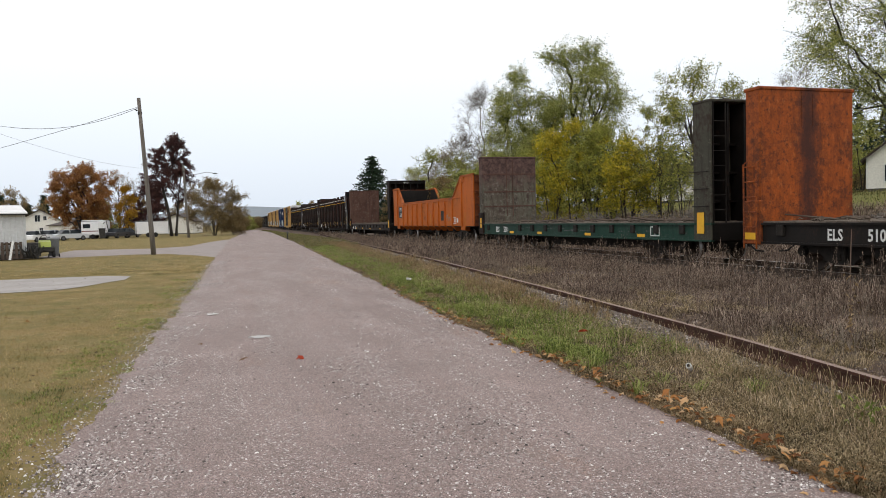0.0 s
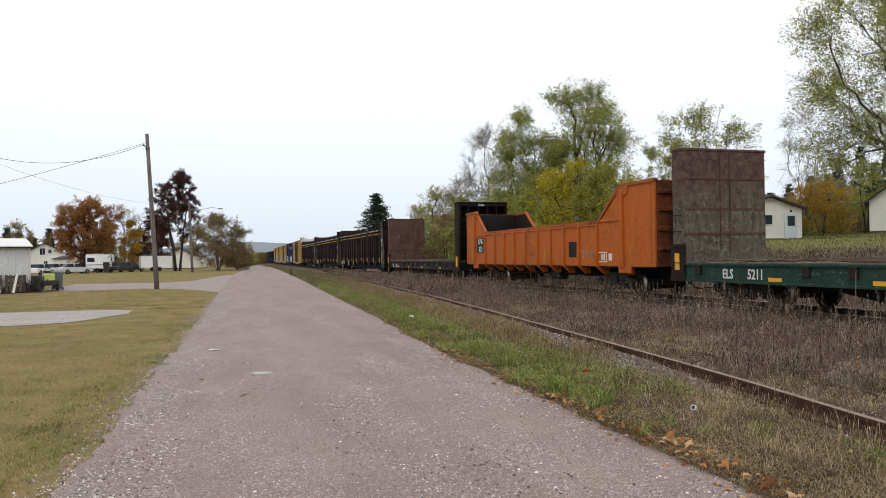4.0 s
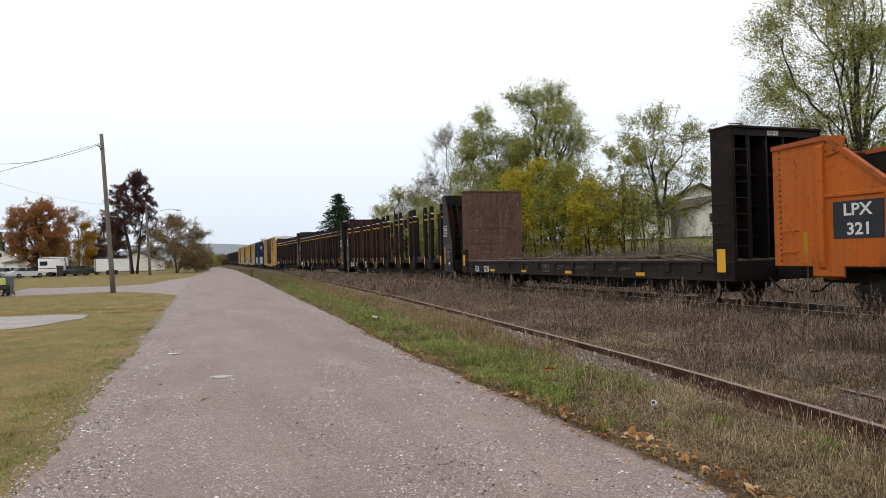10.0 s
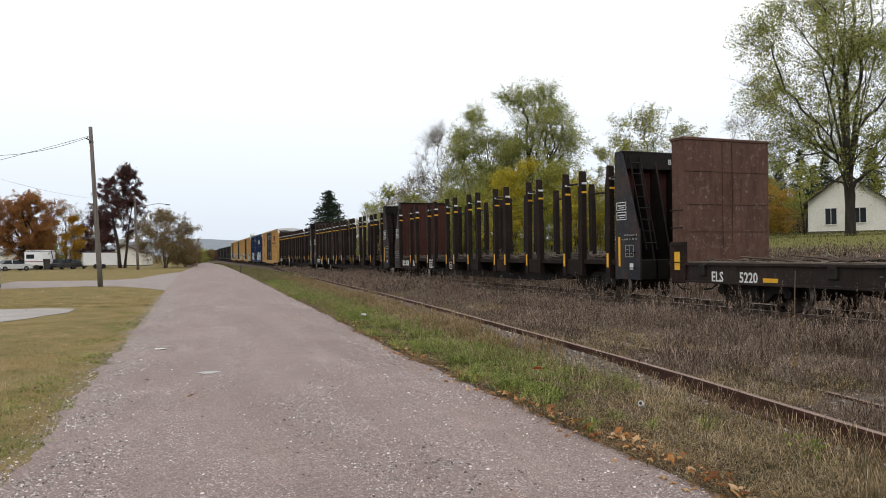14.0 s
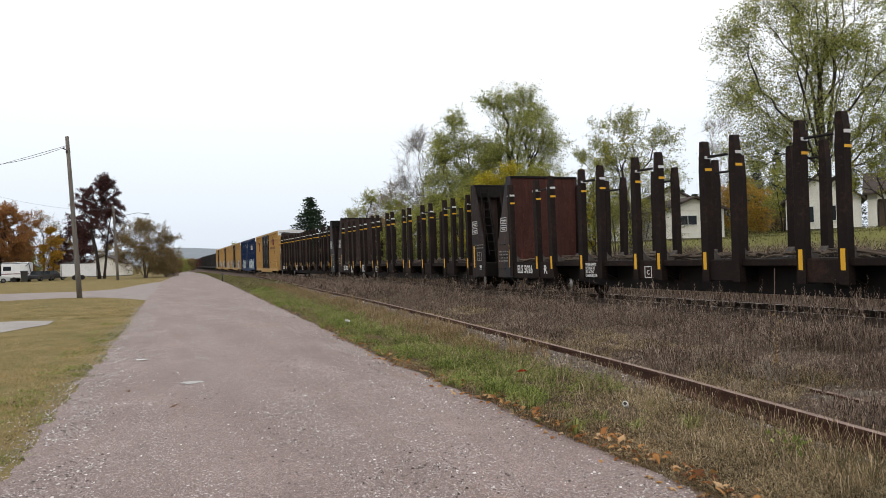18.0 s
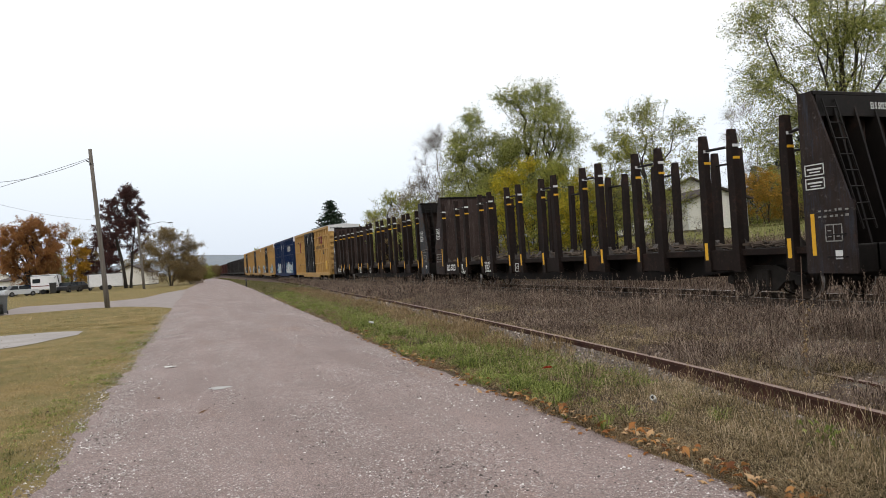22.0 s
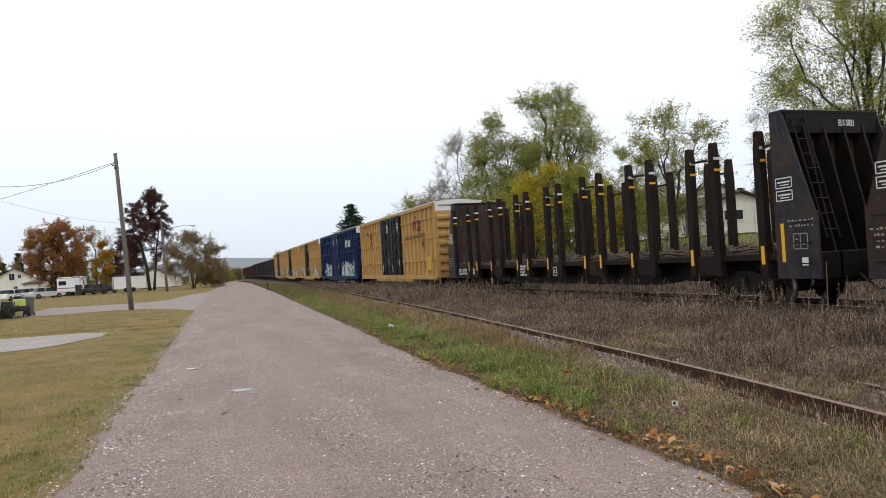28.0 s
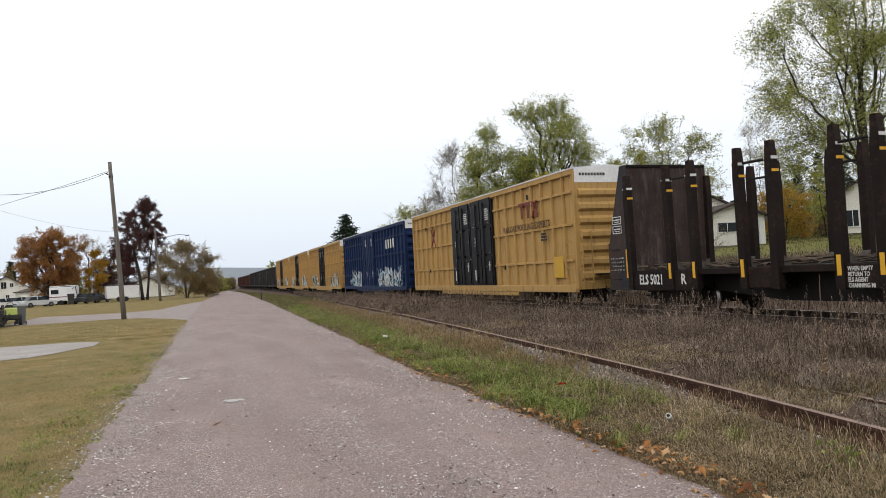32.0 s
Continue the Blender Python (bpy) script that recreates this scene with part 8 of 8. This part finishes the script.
weeds("pale_weeds", scatter(500, 327, 5.0, 30, inner, outer, 1.3, lambda x, y, r: noise.noise((x * 0.9, y * 0.7, 31)) > 0.12), 0.34, "weed_pale", "pale dead weeds between the tracks", 328, 4, 0.0024, 0.15, 10)
weeds("verge_weeds", scatter(4200, 329, 3.2, 40, lambda y: road_right(y) + 0.5, rail_edge, 1.7), 0.15, "dry_blade", "thin dry stalks on the verge", 330, 4, 0.0016, 0.3)
weeds("bank_weeds", scatter(21000, 331, 12, 80, lambda y: 16.5, lambda y: 27.5, 1.1, weed_band), 0.62, "weed_stalk", "brown dead weeds and brush on the bank", 332, 7, 0.011, 0.18)
blades("bank_grass", scatter(20000, 333, 15, 75, lambda y: 25.0, lambda y: 50.0, 1.1), 0.16, 0.02, "bank_blade", "rough olive grass on the bank", 334, 0.8)


def leaf_shape(gg, p, size, rng, up=0.25):
    a = rng.uniform(0, 6.283)
    u = Vector((math.cos(a), math.sin(a), rng.uniform(-up, up))) * size
    s = Vector((-math.sin(a), math.cos(a), rng.uniform(-up, up))) * size * 0.7
    m = len(gg.v)
    lift = Vector((0, 0, size * rng.uniform(0.1, 0.5)))
    pts = [p - u, p - u * 0.3 + s * 0.5 + lift, p - u * 0.1 + s, p + u * 0.25 + s * 0.45 + lift, p + u, p + u * 0.25 - s * 0.45 + lift, p - u * 0.1 - s, p - u * 0.3 - s * 0.5 + lift]
    gg.v += [tuple(q) for q in pts]
    gg.f += [(m, m + 1, m + 3, m + 4), (m, m + 4, m + 5, m + 7), (m + 1, m + 2, m + 3), (m + 5, m + 6, m + 7)]


rng = random.Random(401)
g = Geo()
for _ in range(330):
    y = 3.2 + 15 * rng.random() ** 1.5
    x = road_right(y) + rng.gauss(0.03, 0.1)
    leaf_shape(g, Vector((x, y, ground_z(x, y) + (0.02 if x < road_right(y) else rng.uniform(0.04, 0.09)))), rng.uniform(0.02, 0.05), rng, 0.4)
for x0, y0, n in ((3.6, 5.16, 9), (3.58, 4.57, 7), (3.54, 3.97, 4), (3.44, 5.73, 1), (3.42, 5.37, 1), (3.47, 7.3, 3), (3.54, 6.89, 3), (3.46, 6.3, 3), (3.53, 3.66, 4)):
    for _ in range(n + 2):
        x, y = x0 + rng.gauss(0.0, 0.06), y0 + rng.gauss(0, 0.08)
        leaf_shape(g, Vector((x, y, ground_z(x, y) + rng.uniform(0.05, 0.11))), rng.uniform(0.03, 0.06), rng, 0.6)
tagged(part("fallen_leaves", g.mesh("fallen_leaves", M["fallen"]), None, None), "orange and tan fallen leaves along the road edge", "leaves", kind="stuff")
for x, y, s, mt, lb in ((0.23, 8.5, 0.06, "leaf_brown_dead", "small brown leaf lying on the road"), (-0.26, 9.8, 0.05, "leaf_brown_dead", "dark curled leaf lying on the road"), (4.3, 7.95, 0.08, "leaf_redleaf", "red fallen leaf on the grass")):
    g = Geo()
    leaf_shape(g, Vector((0, 0, 0.02)), s, rng, 0.3)
    ob = part("fallen_leaf", g.mesh("fallen_leaf", M[mt]), None, None, at=pose(x, y, ground_z(x, y) + (0.075 if x < 3 else 0.15)))
    tagged(ob, lb, "leaf", "single fallen leaves")

# loose stones on the road and along its edges
rng = random.Random(411)
g = Geo()


def pebble(gg, x, y, z, s):
    """A small angular stone with a sloping top."""
    a = rng.uniform(0, 6.283)
    m = len(gg.v)
    hx, hy, hz = s * rng.uniform(0.7, 1.3), s * rng.uniform(0.6, 1.1), s * rng.uniform(0.45, 0.8)
    for k in range(4):
        w = a + k * 1.571 + rng.uniform(-0.4, 0.4)
        gg.v.append((x + hx * math.cos(w), y + hy * math.sin(w), z - 0.002))
    for k in (0, 2):
        w = a + k * 1.571 + 0.4
        gg.v.append((x + 0.5 * hx * math.cos(w), y + 0.5 * hy * math.sin(w), z + hz * rng.uniform(0.7, 1.1)))
    gg.f += [(m, m + 1, m + 4), (m + 1, m + 2, m + 5, m + 4), (m + 2, m + 3, m + 5), (m + 3, m, m + 4, m + 5)]


def road_z(x, y):
    f = (x - road_left(y)) / (road_right(y) - road_left(y))
    return ground_z(x, y) + 0.01 + 0.05 * (1 - (2 * f - 1) ** 2) if 0 < f < 1 else ground_z(x, y) + 0.004


for _ in range(130000):
    y = 3.3 + 30 * rng.random() ** 1.9
    f = rng.random()
    side = rng.random()
    if side < 0.44:
        x = road_left(y) + rng.gauss(0.2, 0.26) + 0.2 * noise.noise((y * 0.9, 2, 2))
        if x < road_left(y) - 0.5 or x < road_left(y) - 0.2 and rng.random() < 0.3 or rng.random() > 0.85 + 0.6 * noise.noise((x * 1.5, y * 0.7, 23)):
            continue
    elif side < 0.5:
        x = road_right(y) + rng.gauss(-0.22, 0.2)
    else:
        x = road_left(y) + (road_right(y) - road_left(y)) * f
        dense = 0.22 + 0.75 * noise.noise((x * 0.9, y * 0.22, 12)) + 0.5 * noise.noise((x * 2.7, y * 1.1, 5)) + 0.9 * math.exp(-((f - 0.6) / 0.13) ** 2) * ease(14, 6, y)
        if rng.random() > max(0.1, dense):
            continue
    pebble(g, x, y, road_z(x, y), rng.choice((0.0035, 0.004, 0.005, 0.005, 0.006, 0.008, 0.0115)) * rng.uniform(0.8, 1.35) * (1.05 if side < 0.44 else 1.0))
tagged(part("loose_stones", g.mesh("loose_stones", M["pebble"]), None, None), "pale loose stones on the road", "gravel", kind="stuff")
g = Geo()
for _ in range(6500):
    y = 3.4 + 24 * rng.random() ** 1.7
    x = siding_x(y) + rng.choice((-0.22, -0.22, 0.3)) + rng.gauss(0, 0.13)
    pebble(g, x, y, bed_z(x, y) + 0.01, rng.uniform(0.008, 0.026))
for _ in range(900):
    y = 11.0 + 6.5 * rng.random()
    x = siding_x(y) + 0.15 + abs(rng.gauss(0, 0.3))
    pebble(g, x, y, bed_z(x, y) + 0.01, rng.uniform(0.01, 0.026))
for _ in range(3200):
    y = 5.0 + 14 * rng.random()
    x = 11.3 + 0.9 * rng.random()
    if noise.noise((x * 0.7, y * 0.5, 44)) > 0.1:
        pebble(g, x, y, ground_z(x, y) + 0.02, rng.uniform(0.012, 0.03))
for _ in range(9000):
    y = 4.5 + 24 * rng.random() ** 1.4
    x = siding_x(y) + 0.4 + rng.random() * (TRACK_X - 1.6 - siding_x(y))
    if noise.noise((x * 0.5, y * 0.4, 6)) < 0.05:
        pebble(g, x, y, ground_z(x, y), rng.uniform(0.008, 0.022))
tagged(part("siding_ballast", g.mesh("siding_ballast", M["siding_stone"]), None, None), "pale ballast stones along the siding rail", "gravel", kind="stuff")

g = Geo()
for _ in range(3500):
    y = 4.0 + 24 * rng.random() ** 1.3
    a, b = siding_x(y) + 0.2, TRACK_X - 1.6
    x = a + (b - a) * rng.random()
    if noise.noise((x * 0.8, y * 0.6, 40)) > -0.1:
        leaf_shape(g, Vector((x, y, ground_z(x, y) + rng.uniform(0.02, 0.1))), rng.uniform(0.012, 0.03), rng, 0.6)
tagged(part("weed_litter", g.mesh("weed_litter", M["weed_pale"]), None, None), "pale dry litter among the weeds", "litter", kind="stuff")

# a pale bleached patch, a crushed can, a scrap of paper
p = part("paper_scrap", Geo().add([(-0.09, -0.05, 0.004), (0.1, -0.06, 0.012), (0.08, 0.06, 0.004), (-0.1, 0.04, 0.014), (-0.09, -0.05, 0.0), (0.1, -0.06, 0.008), (0.08, 0.06, 0.0), (-0.1, 0.04, 0.01)], [(0, 1, 2, 3), (4, 7, 6, 5), (0, 4, 5, 1), (1, 5, 6, 2), (2, 6, 7, 3), (3, 7, 4, 0)]), M["white_mark"], None, at=pose(-0.128, 13.4, ground_z(0, 13.6) + 0.05))
tagged(p, "white scrap of paper flat on the road", "litter")
can = empty("drink_cup", pose(4.42, 5.98, ground_z(4.4, 6.0) + 0.075, 62, 0, -50), "white crushed drink cup lying in the grass", "litter")
part("cup", Geo().tube([(0, 0, 0), (0, 0, 0.05), (0, 0, 0.1)], [0.022, 0.026, 0.029], 14), M["white_mark"], can)
part("cup_mouth", Geo().tube([(0, 0, 0.1), (0, 0, 0.104)], 0.017, 12), M["dark_gear"], can)
p = part("paper_scrap", Geo().cbox(-0.07, 0.07, -0.03, 0.03, 0, 0.05, 0.01), M["white_mark"], None, at=pose(4.53, 17.33, ground_z(4.5, 17.3) + 0.12, 0, 12, 30))
tagged(p, "white plastic scrap in the green grass", "litter")
x, y = 0.525, 10.35
g = Geo()
rng = random.Random(9)
ring = [(0.17 * math.cos(a) * rng.uniform(0.55, 1.2), 0.13 * math.sin(a) * rng.uniform(0.4, 1.2)) for a in [k * 0.4488 for k in range(14)]]
g.add([(px, py, 0.0) for px, py in ring] + [(px * 0.94, py * 0.94, 0.006) for px, py in ring], [tuple(range(14, 28))] + [(k, (k + 1) % 14, 14 + (k + 1) % 14, 14 + k) for k in range(14)])
tagged(part("road_patch", g, M["pale_patch"], None, at=pose(x, y, road_z(x, y) + 0.004)), "pale hardened spill on the road", "patch")

# a tall dead stalk with a few yellow leaves, and a green plant at the verge
stalk = empty("tall_stalk", pose(6.63, 6.15, 0.0), "tall thin dead stalk with yellowed leaves", "plant")
part("stem", Geo().tube([(0, 0, 0), (0.01, 0.01, 0.5), (-0.005, 0.0, 1.0), (0.01, 0.0, 1.42)], [0.009, 0.008, 0.006, 0.004], 6), M["weed_stalk"], stalk)
g = Geo()
for k in range(46):
    leaf_shape(g, Vector((rng.gauss(0, 0.025), rng.gauss(0, 0.025), 0.06 + 0.85 * rng.random())), rng.uniform(0.015, 0.035), rng, 1.2)
part("leaves", g.mesh("leaves", M["tan_blade"]), None, stalk)["kind"] = "stuff"
for px, py in ((4.48, 4.0), (5.95, 7.84)):
    plant = empty("verge_plant", pose(px, py, 0.02), "small leafy green plant in the dry grass" if px < 5 else "dark dried clump beside the rail", "plant")
    g = Geo()
    for k in range(60):
        leaf_shape(g, Vector((rng.gauss(0, 0.08), rng.gauss(0, 0.08), rng.uniform(0.02, 0.24))), rng.uniform(0.015, 0.03), rng, 1.2)
    part("leaves", g.mesh("leaves", M["verge_blade" if px < 5 else "weed_stalk"]), None, plant)["kind"] = "stuff"

# small brown leaves lying in the verge and on the lawn
rng = random.Random(431)
g = Geo()
for _ in range(5200):
    y = 3.0 + 26 * rng.random() ** 1.7
    x = road_right(y) + 0.02 + (siding_x(y) - road_right(y)) * rng.random() ** 1.5
    leaf_shape(g, Vector((x, y, ground_z(x, y) + rng.uniform(0.01, 0.06))), rng.uniform(0.007, 0.02), rng, 0.7)
for _ in range(700):
    y = 3.5 + 26 * rng.random() ** 1.5
    x = road_left(y) - 0.1 - rng.random() * (0.5 * y + 1)
    leaf_shape(g, Vector((x, y, ground_z(x, y) + rng.uniform(0.012, 0.025))), rng.uniform(0.01, 0.028), rng, 0.4)
tagged(part("leaf_litter", g.mesh("leaf_litter", M["leaf_brown_dead"]), None, None), "small brown dead leaves lying in the grass", "leaves", kind="stuff")

# leaves blown over the road by the wind
BLOWN = []
for mt, lb, rows in (
        ("leaf_redleaf", "dark red leaf blown along the road", ((0, 0.86, 8.4, 0.06), (0.3, 1.1, 7.73, 0.09), (0.6, 1.05, 6.5, 0.06), (0.9, 1.06, 6.37, 0.08), (1.2, 0.81, 5.39, 0.06), (1.6, 0.7, 3.6, 0.2), (2.0, 0.6, 1.5, 0.1), (2.6, 0.5, -1.5, 0.07), (32, 0.5, -1.5, 0.07))),
        ("fallen", "orange leaf blown over the road", ((0, -3.5, 12.0, 0.05), (0.8, -3.4, 11.8, 0.05), (1.2, -0.4, 9.0, 0.4), (1.5, 0.9, 7.7, 0.2), (1.8, 2.03, 6.64, 0.07), (2.1, 2.27, 5.75, 0.06), (2.5, 3.0, 4.6, 0.15), (3.0, 3.7, 3.0, 0.07), (32, 3.7, 3.0, 0.07))),
        ("fallen", "small tan leaf tumbling over the road", ((0, -3.2, 14.0, 0.05), (1.6, -3.2, 13.9, 0.05), (2.1, -0.2, 9.4, 0.3), (2.4, 1.72, 7.08, 0.07), (2.7, 2.9, 5.9, 0.12), (3.0, 3.55, 5.6, 0.06), (32, 3.55, 5.6, 0.06)))):
    g = Geo()
    leaf_shape(g, Vector((0, 0, 0)), 0.075, rng, 0.5)
    ob = part("blown_leaf", g.mesh("blown_leaf", M[mt]), None, None, at=pose(*rows[0][1:]))
    tagged(ob, lb, "leaf", "leaves blown by the wind")
    BLOWN.append((ob, rows))


# ---- what moves ----
def motions():
    for car, u0 in CARS:
        rows = []
        for t in range(0, 33):
            y = u0 - SPEED * t
            rows.append((float(t), pose(TRACK_X + bend(y), y, RAIL_Z, 0, 0, -math.degrees(math.atan((bend(y + 17) - bend(y)) / 17)))))
        walk(car, rows)
    for wheelset, dy in ROLLING:
        walk(wheelset, [(0.16 * k, pose(0, dy, 0.41, math.degrees(SPEED * 0.16 * k / 0.41))) for k in range(201)])

    for leaf, rows in BLOWN:
        walk(leaf, [(t, pose(x, y, z, 35 * math.sin(k * 2.1), 30 * math.cos(k * 1.7), 60 * k if k < 6 else 360)) for k, (t, x, y, z) in enumerate(rows)])


motions()
